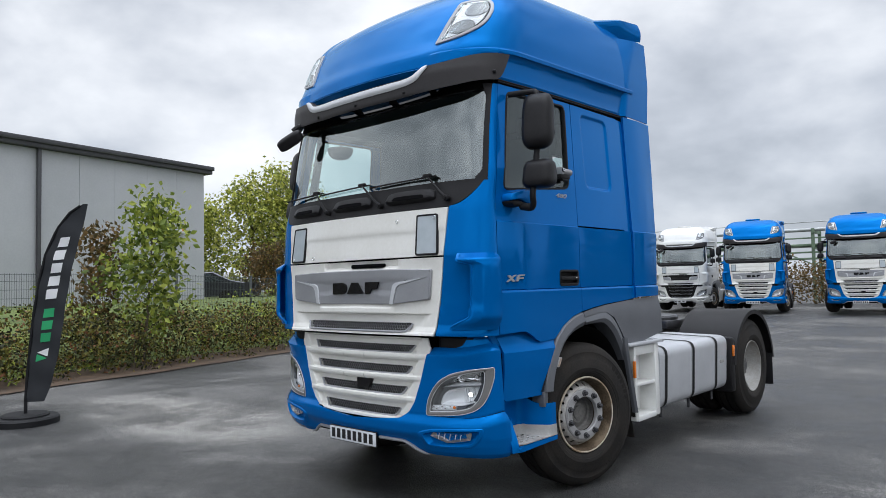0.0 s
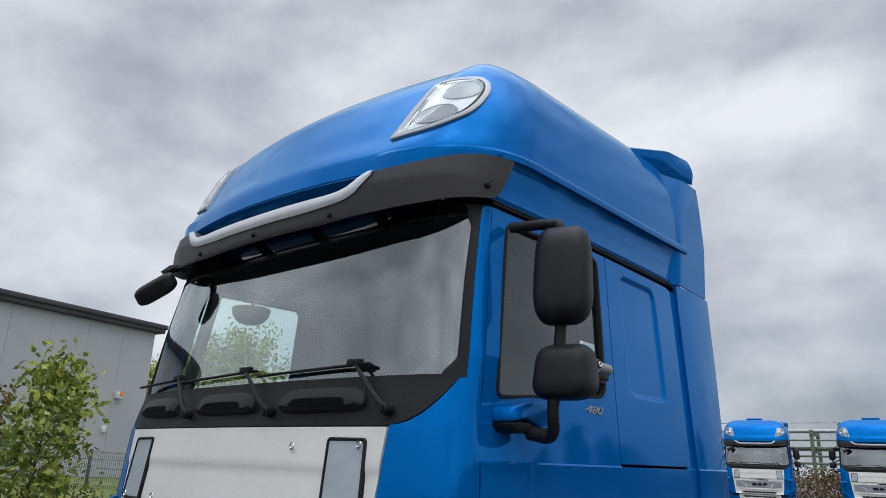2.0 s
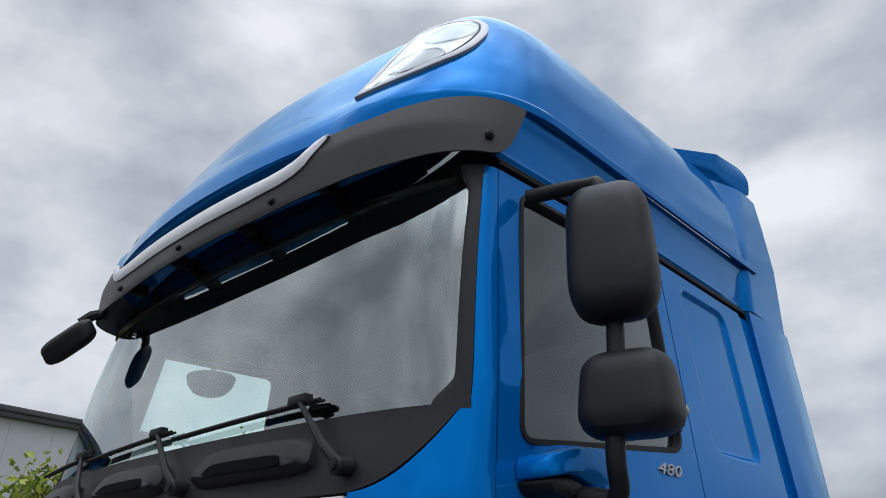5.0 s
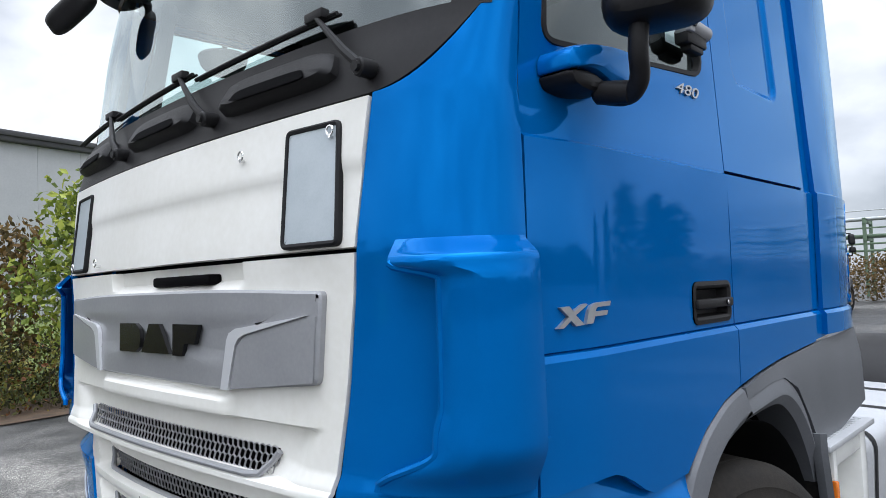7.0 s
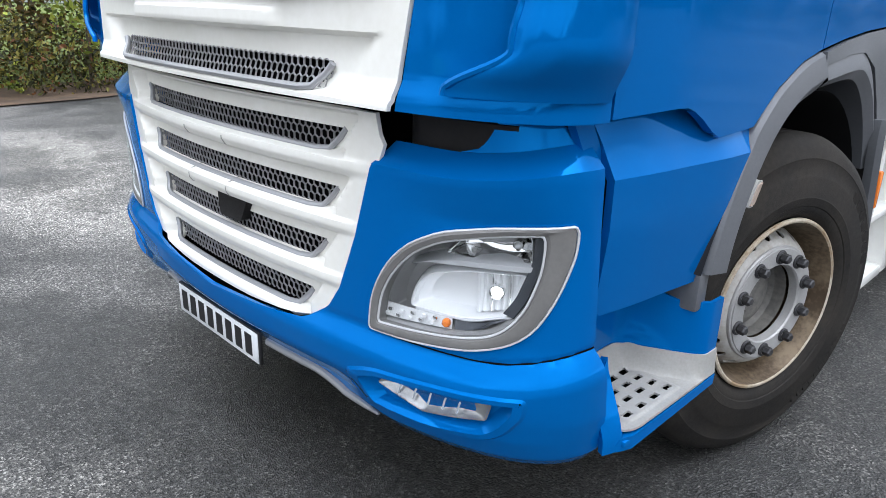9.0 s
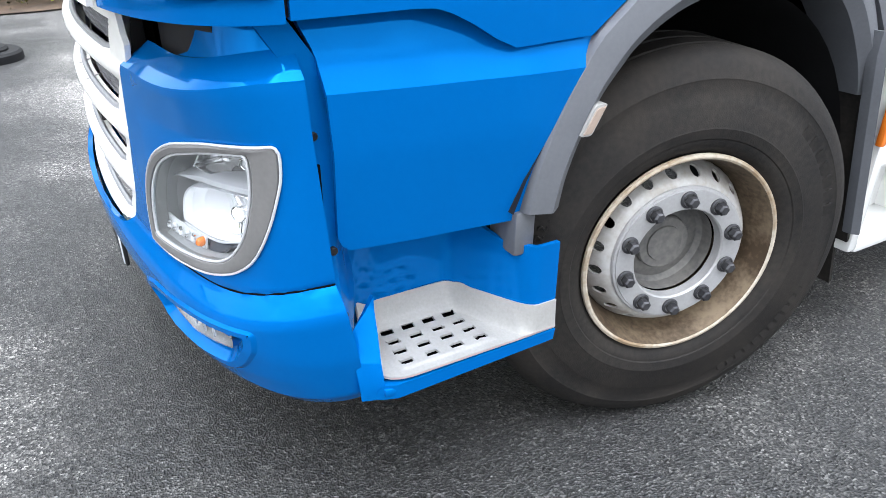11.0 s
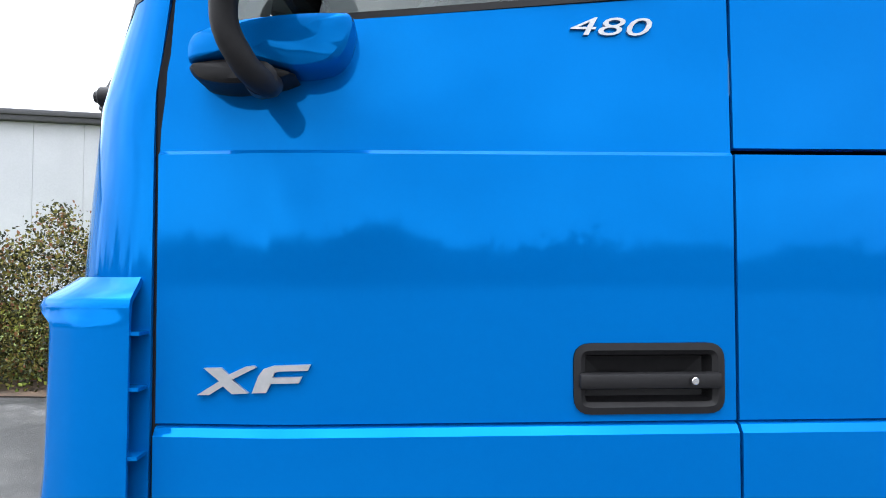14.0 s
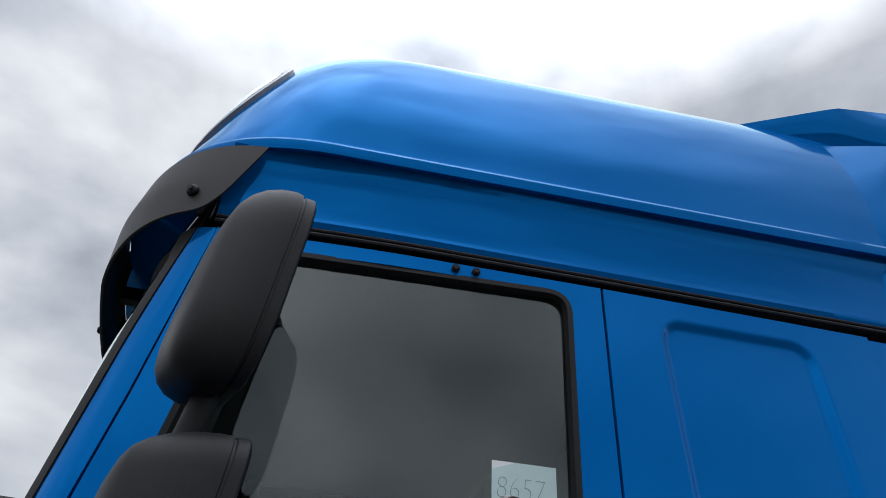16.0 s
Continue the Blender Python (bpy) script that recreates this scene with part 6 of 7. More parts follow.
def front_wheel(parent, m, name="front_wheel"):
    """Outboard disc to +x."""
    wheel = part(name, moved(tyre_mesh(), m), TYRE, parent, "worn truck tyre on a dirty steel rim")
    tm, m = m, m @ Matrix.Diagonal((1, 0.94, 0.94, 1))
    rim = [(0.302, 0.150), (0.300, 0.158), (0.293, 0.160), (0.287, 0.157)]
    barrel = [(0.2865, 0.157), (0.284, 0.140), (0.274, 0.120), (0.270, 0.09), (0.262, 0.06), (0.255, 0.02), (0.248, -0.02)]
    part("rim_lip", moved(lathe(rim, 72), m), RIMLIP, wheel, "tan stained rim lip")
    part("rim", moved(lathe(barrel, 72), m), RIMRUST, wheel, "brown rusty rim")
    # disc flank with round hand holes
    def fl(a, q):
        r = 0.258 - 0.057 * q
        x = 0.055 + 0.073 * math.sin(q * math.pi / 2)
        return Vector((x, r * math.cos(a), r * math.sin(a)))
    holes = [[(2 * math.pi * (k + 0.5) / 20 + 0.062 * math.cos(t), 0.42 + 0.21 * math.sin(t)) for t in span(0, 2 * math.pi * 15 / 16, 15)] for k in range(20)]
    hb = sheet([(0, 0), (2 * math.pi, 0), (2 * math.pi, 1), (0, 1)], lambda a, q: fl(a, q), holes, cuts_a=[2 * math.pi * k / 40 for k in range(1, 40)], cuts_b=[0.15, 0.7, 0.85], t=0.006)
    part("disc_flank", moved(hb, m), RIM, wheel)
    disc = [(0.202, 0.122), (0.203, 0.132), (0.200, 0.137), (0.194, 0.138), (0.193, 0.141), (0.140, 0.141), (0.136, 0.136), (0.134, 0.11)]
    part("wheel_disc", moved(lathe(disc, 72), m), DISC, wheel, "silver wheel disc ring")
    hub = [(0.134, 0.10), (0.132, 0.06), (0.12, 0.045), (0.083, 0.052), (0.082, 0.064), (0.078, 0.068), (0.055, 0.069), (0.054, 0.074), (0.04, 0.075), (0.0, 0.075)]
    part("hub", moved(lathe(hub, 48), m), HUB, wheel, "dirty dark hub cap")
    for i in range(10):
        a = 2 * math.pi * (i + 0.5) / 10 + math.pi / 2 - math.pi / 10
        c = Matrix.Translation((0, 0.1675 * math.cos(a), 0.1675 * math.sin(a)))
        nut = merge(lathe([(0.0245, 0.1405), (0.0245, 0.145), (0.02, 0.1475), (0.018, 0.1475)], 20), lathe([(0, 0.172), (0.0115, 0.172), (0.0165, 0.168), (0.0165, 0.1475)], 6))
        part("wheel_nut", moved(moved(nut, c), m), STEELDARK, wheel)
    for k, a0, a1, r0, r1 in ((7, 0.85, 0.15, 0.412, 0.444), (11, -0.35, -1.15, 0.412, 0.438)):
        for i in range(k):
            b0 = a0 + (a1 - a0) * i / k
            b1 = a0 + (a1 - a0) * (i + 0.72) / k
            part("tyre_bar", moved(thicken(arc_bar(r0, r1, b1, b0, 0.1665, 3), 0.008), tm), TYRE, wheel)
    for i, ch in enumerate("315/80 R 22.5"):
        if ch == " ":
            continue
        a = 3.45 - i * 0.062
        t = lettering(ch, 0.034, 0.003, Matrix.Identity(4))
        # letters stand on a circle, their feet to the hub
        mm = Matrix.Rotation(a, 4, "X") @ Matrix.Translation((0.166, 0.418, 0.0)) @ Matrix(((0, 0, 1, 0), (0, 1, 0, 0), (-1, 0, 0, 0), (0, 0, 0, 1)))
        part("tyre_letter", moved(moved(t, mm), tm), TYRE, wheel)
    return wheel


def rear_wheel(parent, m):
    wheel = part("rear_wheel", moved(merge(moved(tyre_mesh(0.3), Matrix.Translation((-0.17, 0, 0))), moved(tyre_mesh(0.3), Matrix.Translation((0.17, 0, 0)))), m), TYRE, parent, "twin rear tyres")
    rim = [(0.283, 0.305), (0.281, 0.318), (0.275, 0.316), (0.28, 0.29), (0.266, 0.22), (0.25, 0.17), (0.235, 0.145), (0.2, 0.14), (0.13, 0.14), (0.12, 0.12)]
    part("rim", moved(lathe(rim, 60), m), RIM, wheel)
    part("hub", moved(lathe([(0.125, 0.13), (0.12, 0.2), (0.105, 0.215), (0.06, 0.22), (0.055, 0.235), (0.0, 0.238)], 40), m), HUB, wheel)
    for i in range(10):
        a = 2 * math.pi * i / 10
        part("wheel_nut", moved(lathe([(0, 0.185), (0.014, 0.185), (0.016, 0.15)], 6), m @ Matrix.Translation((0, 0.1675 * math.cos(a), 0.1675 * math.sin(a)))), STEELDARK, wheel)
    return wheel


STEER = radians(-14)
front_wheel(truck, Matrix.Translation((1.035, 1.400, 0.534)) @ Matrix.Rotation(STEER, 4, "Z"))
front_wheel(truck, Matrix.Translation((-1.035, 1.400, 0.534)) @ Matrix.Rotation(STEER, 4, "Z") @ Matrix.Rotation(math.pi, 4, "Z"))
for s in (1, -1):
    rear_wheel(truck, Matrix.Translation((s * 0.885, 4.95, 0.534)) @ (Matrix.Identity(4) if s > 0 else Matrix.Rotation(math.pi, 4, "Z")))
part("front_axle", merge(cyl((-0.95, 1.39, 0.5), (0.95, 1.39, 0.5), 0.06, 12), box(-0.5, 0.5, 0.5, 2.2, 0.55, 1.0, 0.05)), DARK, truck)
part("rear_axle", merge(cyl((-0.8, 4.95, 0.518), (0.8, 4.95, 0.518), 0.09, 12), box(-0.3, 0.3, 4.7, 5.2, 0.35, 0.7, 0.08)), DARK, truck)
# ---- chassis behind the cab ----
for s in (1, -1):
    part("chassis_rail", sided(box(0.36, 0.44, 1.2, 5.8, 0.70, 0.98, 0.006), s), STEELDARK, truck)
    tankp = rounded([(0.52, 0.38), (1.19, 0.38), (1.215, 0.93), (0.52, 0.95)], [0.06, 0.10, 0.09, 0.05], 6)
    loops = [[Vector((0.86 + (a - 0.86) * k, y, 0.66 + (b - 0.66) * k)) for a, b in tankp] for k, y in ((0.93, 2.58), (0.985, 2.585), (1.0, 2.60), (1.0, 4.16), (0.985, 4.175), (0.9, 4.18))]
    tank = part("fuel_tank", sided(rings(loops), s), ALU, truck, "pale grey fuel tank with black straps")
    for y in (2.68, 3.28, 3.85):
        belt = [[Vector((0.86 + (a - 0.86) * 1.012, yy, 0.66 + (b - 0.66) * 1.015)) for a, b in tankp] for yy in (y, y + 0.05)]
        part("tank_strap", sided(rings(belt, cap=False), s), RUBBER, tank)
        part("strap_bolt", sided(cyl((1.14, y + 0.025, 0.3), (1.14, y + 0.025, 0.4), 0.014, 8), s), STEELDARK, tank)
    part("tank_label", sided(box(1.2, 1.212, 3.98, 4.06, 0.66, 0.69), s), GREYLIGHT, tank)
    # mudflap behind the front wheel
    def flap(x, z):
        return Vector((x, 1.955 + 0.135 * max(0.0, 1.0 - z) / 0.55, z))
    fl_ = part("mudflap", sided(merge(grid(flap, span(0.72, 1.20, 8), span(0.40, 1.03, 8), 0.012), grid(flap, span(0.72, 1.16, 8), span(0.22, 0.40, 4), 0.012)), s), TYRE, truck, "black grained front mudflap")
    part("flap_edge", sided(grid(lambda x, z: flap(x, z) - Vector((0, 0.012 - 0.02 * smooth(1.21, 1.232, x), 0)), [1.188, 1.20, 1.215, 1.232], span(0.44, 1.06, 10), 0.012), s), GREY, fl_)
    # step box in front of the tank
    sb = part("tank_step", sided(box(0.6, 1.06, 2.11, 2.56, 0.36, 0.98, 0.01), s), CABWHITE, truck, "white step box ahead of the tank")
    for nm, b in (("step_cheek", box(1.0, 1.21, 2.11, 2.155, 0.36, 0.98, 0.012)), ("step_cheek", box(1.0, 1.212, 2.48, 2.56, 0.36, 0.98, 0.012)), ("step_floor", box(1.0, 1.208, 2.15, 2.49, 0.35, 0.40, 0.01)), ("step_rung", box(1.0, 1.205, 2.15, 2.49, 0.64, 0.67, 0.008)), ("step_head", box(1.0, 1.208, 2.15, 2.49, 0.90, 0.978, 0.01))):
        part(nm, sided(b, s), CABWHITE, sb)
    part("deck_plate", sided(box(0.7, 1.235, 1.985, 2.62, 0.985, 1.01, 0.006), s), ALU, sb, "ribbed aluminium deck plate")
    for i in range(9):
        for j in range(14):
            if s > 0:
                part("plate_stud", box(0.75 + i * 0.052, 0.78 + i * 0.052, 2.02 + j * 0.042, 2.036 + j * 0.042, 1.009, 1.0125), ALU, sb)
    part("reflector_lamp", sided(box(1.2, 1.222, 2.09, 2.115, 0.72, 0.86, 0.006), s), ORANGE, sb, "amber side reflector")
    # rear mudguard
    guard = [[Vector((x, 4.95 + r * math.cos(a), 0.52 + r * math.sin(a))) for a in span(radians(5), radians(172), 26)] for x, r in ((1.235, 0.60), (1.235, 0.645), (1.20, 0.655), (0.58, 0.655))]
    part("rear_mudguard", sided(rings(guard, cap=False, close=False), s), BLACK, truck, "black rear mudguard")
    part("mudguard_front", sided(box(0.62, 1.22, 4.26, 4.38, 0.32, 0.9, 0.03), s), BLACK, truck)
    part("mudguard_flap", sided(box(0.6, 1.22, 5.57, 5.585, 0.25, 0.62, 0.004), s), RUBBER, truck)
    part("side_lamp", sided(box(1.215, 1.235, 4.29, 4.33, 0.70, 0.82, 0.005), s), ORANGE, truck)
fifth = part("fifth_wheel", merge(moved(lathe([(0, 0.05), (0.46, 0.05), (0.48, 0.03), (0.48, 0.0), (0, 0)], 40), Matrix.Translation((0, 4.55, 1.06)) @ Matrix.Rotation(radians(-90), 4, "Y")), box(-0.5, 0.5, 4.3, 4.8, 0.96, 1.06, 0.02)), STEELDARK, truck, "black coupling plate")
part("cross_member", merge(box(-0.4, 0.4, 2.6, 2.75, 0.86, 0.98), box(-0.4, 0.4, 3.6, 3.7, 0.8, 0.95), box(-0.35, 0.35, 2.75, 4.3, 0.97, 0.985)), STEELDARK, truck)
for i in range(4):
    x = -0.3 + i * 0.18
    part("coiled_line", tube(bend([(x, 2.40, 1.75), (x + 0.04, 2.60, 1.35), (x + 0.12, 2.75, 1.10), (x + 0.1, 3.0, 1.05), (x + 0.2, 2.85, 1.2)], 8), 0.018, 6), RUBBER, truck)
part("battery_box", box(-0.1, 0.75, 2.42, 2.62, 1.0, 1.13, 0.02), BLACK, truck)

# ---- ground ----
def hedge_d(x, y):
    """Metres beyond the front of the hedge (towards the hall)."""
    return -((x + 8.3) * 0.97 + max(0.0, y - 0.1) * 0.24)


def height(x, y):
    return 1.12 * smooth(0.9, 5.0, hedge_d(x, y))


ASPHALT = material("asphalt", (0.06, 0.06, 0.06), 0.75)
def make_asphalt(m):
    b = m.node_tree.nodes["Principled BSDF"]
    co = add(m, "ShaderNodeTexCoord")
    grit = add(m, "ShaderNodeTexVoronoi", Scale=170.0)
    sand = add(m, "ShaderNodeTexNoise", Scale=380.0, Detail=3.0)
    patch = add(m, "ShaderNodeTexNoise", Scale=0.3, Detail=9.0, Roughness=0.72, Distortion=0.25)
    stain = add(m, "ShaderNodeTexNoise", Scale=1.3, Detail=6.0, Roughness=0.65)
    for n in (grit, sand, patch, stain):
        wire(m, co, "Object", n, "Vector")
    g = ramp(m, (0.12, (0.004, 0.004, 0.0045)), (0.5, (0.038, 0.0372, 0.0364)), (0.74, (0.085, 0.083, 0.08)), (0.94, (0.24, 0.235, 0.225)))
    wire(m, grit, "Color", g, "Fac")
    tone = ramp(m, (0.44, (0.6, 0.61, 0.62)), (0.49, (0.82, 0.82, 0.81)), (0.53, (1.2, 1.19, 1.17)), (0.56, (1.9, 1.88, 1.84)))
    wire(m, patch, "Fac", tone, "Fac")
    # a bleached stretch beside the truck
    mp, ln = add(m, "ShaderNodeMapping", Location=(1.33, -0.75, 0), Scale=(0.31, 0.83, 0)), m.node_tree.nodes.new("ShaderNodeVectorMath")
    ln.operation = "LENGTH"
    wob = add(m, "ShaderNodeMix", Factor=0.45)
    wire(m, co, "Object", mp, "Vector"), wire(m, mp, "Vector", ln, 0), wire(m, ln, "Value", wob, "A"), wire(m, patch, "Fac", wob, "B")
    pale = ramp(m, (0.58, (2.1, 2.08, 2.03)), (0.68, (1.2, 1.2, 1.19)), (0.74, (1.0, 1.0, 1.0)))
    wire(m, wob, "Result", pale, "Fac")
    speck = add(m, "ShaderNodeTexNoise", Scale=16.0, Detail=8.0, Roughness=0.85)
    wire(m, co, "Object", speck, "Vector")
    both = add(m, "ShaderNodeMix", Factor=0.35)
    wire(m, stain, "Fac", both, "A"), wire(m, speck, "Fac", both, "B")
    tone2 = ramp(m, (0.36, (0.75, 0.75, 0.76)), (0.5, (0.97, 0.97, 0.96)), (0.64, (1.25, 1.24, 1.22)))
    wire(m, both, "Result", tone2, "Fac")
    m1, m2 = add(m, "ShaderNodeMix", Factor=1.0), add(m, "ShaderNodeMix", Factor=1.0)
    for k in (m1, m2):
        k.data_type, k.blend_type = "RGBA", "MULTIPLY"
    wire(m, g, "Color", m1, "A"), wire(m, tone, "Color", m1, "B")
    wire(m, m1, "Result", m2, "A"), wire(m, tone2, "Color", m2, "B")
    m3 = add(m, "ShaderNodeMix", Factor=1.0)
    m3.data_type, m3.blend_type = "RGBA", "MULTIPLY"
    wire(m, m2, "Result", m3, "A"), wire(m, pale, "Color", m3, "B")
    wire(m, m3, "Result", b, "Base Color")
    wet = ramp(m, (0.42, (0.36,) * 3), (0.56, (0.62,) * 3))
    wire(m, patch, "Fac", wet, "Fac"), wire(m, wet, "Color", b, "Roughness")
    bp, bp2 = add(m, "ShaderNodeBump", Strength=0.6, Distance=0.01), add(m, "ShaderNodeBump", Strength=0.35, Distance=0.002)
    wire(m, grit, "Distance", bp, "Height"), wire(m, sand, "Fac", bp2, "Height"), wire(m, bp, "Normal", bp2, "Normal"), wire(m, bp2, "Normal", b, "Normal")
make_asphalt(ASPHALT)
GRASS = worn(material("grass_ground", (0.1, 0.13, 0.03), 0.9), (0.15, 0.19, 0.045), (0.06, 0.085, 0.02), 0.9, 30.0, 0.8, 60.0)
SOIL = worn(material("leaf_litter", (0.08, 0.055, 0.035), 0.95), (0.12, 0.075, 0.045), (0.045, 0.032, 0.022), 3.0, 40.0, 0.8, 80.0)

gx = sorted(set(span(-26, 14, 80) + [-600, -250, -120, -70, -45, -34, 20, 30, 45, 70, 120, 250, 600]))
gy = sorted(set(span(-14, 34, 60) + [-600, -250, -120, -60, -30, 40, 50, 70, 120, 250, 600]))
ground = part("ground", grid(lambda x, y: Vector((x, y, height(x, y))), gx, gy), ASPHALT)
tagged(ground, "dark worn asphalt yard with lighter patches", "ground", kind="structure")


def hedge_line(y):
    """The foot of the hedge, straight along the truck and bent away further back."""
    return Vector((-8.3 - 0.24 * max(0.0, y), 0.1 + 0.97 * y, 0))


def bank(d, v):
    y = -40 + 80 * v
    base = hedge_line(y) + Vector((-0.97, -0.24, 0)) * d
    wob = 0.16 * noise.noise((y * 0.6, d, 0)) if d < 0.5 else 0
    base += Vector((-0.97, -0.24, 0)) * wob
    return Vector((base.x, base.y, height(base.x, base.y) + 0.02 + (0.02 if d > 0.6 else 0)))


litter = part("litter_strip", grid(bank, [-0.15, 0.1, 0.4, 0.8, 1.3], span(0, 1, 240), flip=True), SOIL)
tagged(litter, "brown leaf litter along the asphalt edge", "ground", kind="structure")
lawn = part("lawn", grid(bank, [1.3, 2, 3, 4, 5, 6, 8, 12, 20, 40, 80], span(0, 1, 120), flip=True), GRASS)
tagged(lawn, "rough green grass bank behind the hedge", "lawn", kind="structure")

# ---- foliage ----
def leafy(name, dark, mid, light, rust=None):
    m = material(name, mid, 0.55, 0, 0, spec=0.35)
    b = m.node_tree.nodes["Principled BSDF"]
    geo = add(m, "ShaderNodeNewGeometry")
    stops = [(0.0, dark), (0.45, mid), (0.85, light)] + ([(0.93, rust)] if rust else [])
    r = ramp(m, *stops)
    wire(m, geo, "Random Per Island", r, "Fac"), wire(m, r, "Color", b, "Base Color")
    b.inputs["Transmission Weight"].default_value = 0.0
    tr = add(m, "ShaderNodeBsdfTranslucent")
    mx = add(m, "ShaderNodeMixShader", Fac=0.3)
    wire(m, r, "Color", tr, "Color")
    wire(m, b, "BSDF", mx, 1), wire(m, tr, "BSDF", mx, 2)
    m.node_tree.links.new(mx.outputs["Shader"], m.node_tree.nodes["Material Output"].inputs["Surface"])
    return m


HEDGE_LEAF = leafy("hedge_leaves", (0.008, 0.010, 0.003), (0.046, 0.05, 0.011), (0.24, 0.215, 0.045), (0.19, 0.08, 0.033))
TREE_LEAF = leafy("tree_leaves", (0.06, 0.09, 0.015), (0.17, 0.23, 0.036), (0.38, 0.42, 0.07))
RUST_LEAF = leafy("rust_leaves", (0.05, 0.04, 0.015), (0.12, 0.085, 0.03), (0.2, 0.12, 0.04))
FAR_LEAF = leafy("far_tree_leaves", (0.1, 0.13, 0.025), (0.27, 0.31, 0.05), (0.55, 0.55, 0.11))
DARK_LEAF = leafy("dark_far_leaves", (0.012, 0.02, 0.008), (0.025, 0.04, 0.014), (0.05, 0.07, 0.02))
BARK = worn(material("bark", (0.11, 0.085, 0.06), 0.9), (0.15, 0.12, 0.09), (0.06, 0.045, 0.03), 9.0, 60.0, 0.6, 90.0)


def leaves_mesh(name, centres, size, mat, seed, up=0.35):
    """Small folded leaves at the given places, one mesh."""
    rng = np.random.default_rng(seed)
    n = len(centres)
    c = np.asarray(centres, float)
    d = rng.normal(size=(n, 3))
    d[:, 2] -= up
    d /= np.linalg.norm(d, axis=1)[:, None]
    o = rng.normal(size=(n, 3))
    o -= (o * d).sum(1)[:, None] * d
    o /= np.linalg.norm(o, axis=1)[:, None]
    L = size * rng.uniform(0.6, 1.3, n)[:, None]
    nrm = np.cross(d, o)
    v = np.stack([c, c + d * L * 0.5 + o * L * 0.28 + nrm * L * 0.06, c + d * L, c + d * L * 0.5 - o * L * 0.28 + nrm * L * 0.06], 1).reshape(-1, 3)
    idx = np.arange(n)[:, None] * 4
    f = np.concatenate([idx + [0, 1, 2], idx + [0, 2, 3]], 0)
    me = bpy.data.meshes.new(name)
    me.from_pydata(v.tolist(), [], f.tolist())
    me.materials.append(mat)
    return me


def clumps(rng, n, f_centre, spread, per):
    cs = np.array([f_centre() for _ in range(n)])
    return (cs[:, None, :] + rng.normal(size=(n, per, 3)) * spread).reshape(-1, 3)


def hedge(name, label, d0, d1, y0, y1, top, count, size, mat, seed):
    """A loose shrub row along the hall side: leaf clumps, twigs, uneven top."""
    rng = np.random.default_rng(seed)
    def spot():
        y, k = rng.uniform(y0, y1), rng.uniform(0, 1)
        h = top * (0.78 + 0.5 * noise.noise((y * 0.55, seed, 1.3)) + 0.25 * noise.noise((y * 2.1, seed, 4.0)))
        z = h * (1 - rng.uniform(0, 1) ** 1.6 * 0.95) if k > 0.35 else h * rng.uniform(0.05, 0.95)
        d = d0 + (d1 - d0) * rng.uniform(0, 1) ** 1.2 + 0.25 * (z / max(top, 0.1)) * 0.6
        p = hedge_line(y) + Vector((-0.97, -0.24, 0)) * d
        return (p.x, p.y, height(p.x, p.y) * 0.6 + max(0.03, z))
    pts = clumps(rng, count // 14, spot, (0.10, 0.10, 0.075), 14)
    ob = new(name, leaves_mesh(name, pts, size, mat, seed))
    tagged(ob, label, "hedge", kind="stuff")
    twigs = bmesh.new()
    for _ in range(260):
        p = Vector(spot())
        b = Vector((p.x + rng.normal() * 0.15, p.y + rng.normal() * 0.2, height(p.x, p.y) * 0.5))
        q = p + Vector((rng.normal() * 0.12, rng.normal() * 0.2, 0.12))
        vs = [twigs.verts.new(v) for v in (b, b + Vector((0.012, 0.006, 0)), p + Vector((0.006, 0, 0)), p, q)]
        twigs.faces.new(vs[:4])
        twigs.faces.new([vs[3], vs[2], vs[4]])
    tw = part("twigs", twigs, BARK, ob)
    return ob


hedge("hedge", "overgrown green and rust hedge beside the asphalt", 0.25, 2.2, -26, 14, 1.42, 84000, 0.075, HEDGE_LEAF, 3)
hedge("bramble", "yellowing bramble shoots over the hedge", 0.4, 2.4, -26, 14, 1.5, 9000, 0.085, TREE_LEAF, 5)

hedge("tall_hedge", "tall dense green and yellow hedge beside the asphalt", 0.3, 1.9, -11, -2.7, 3.0, 34000, 0.075, HEDGE_LEAF, 8)


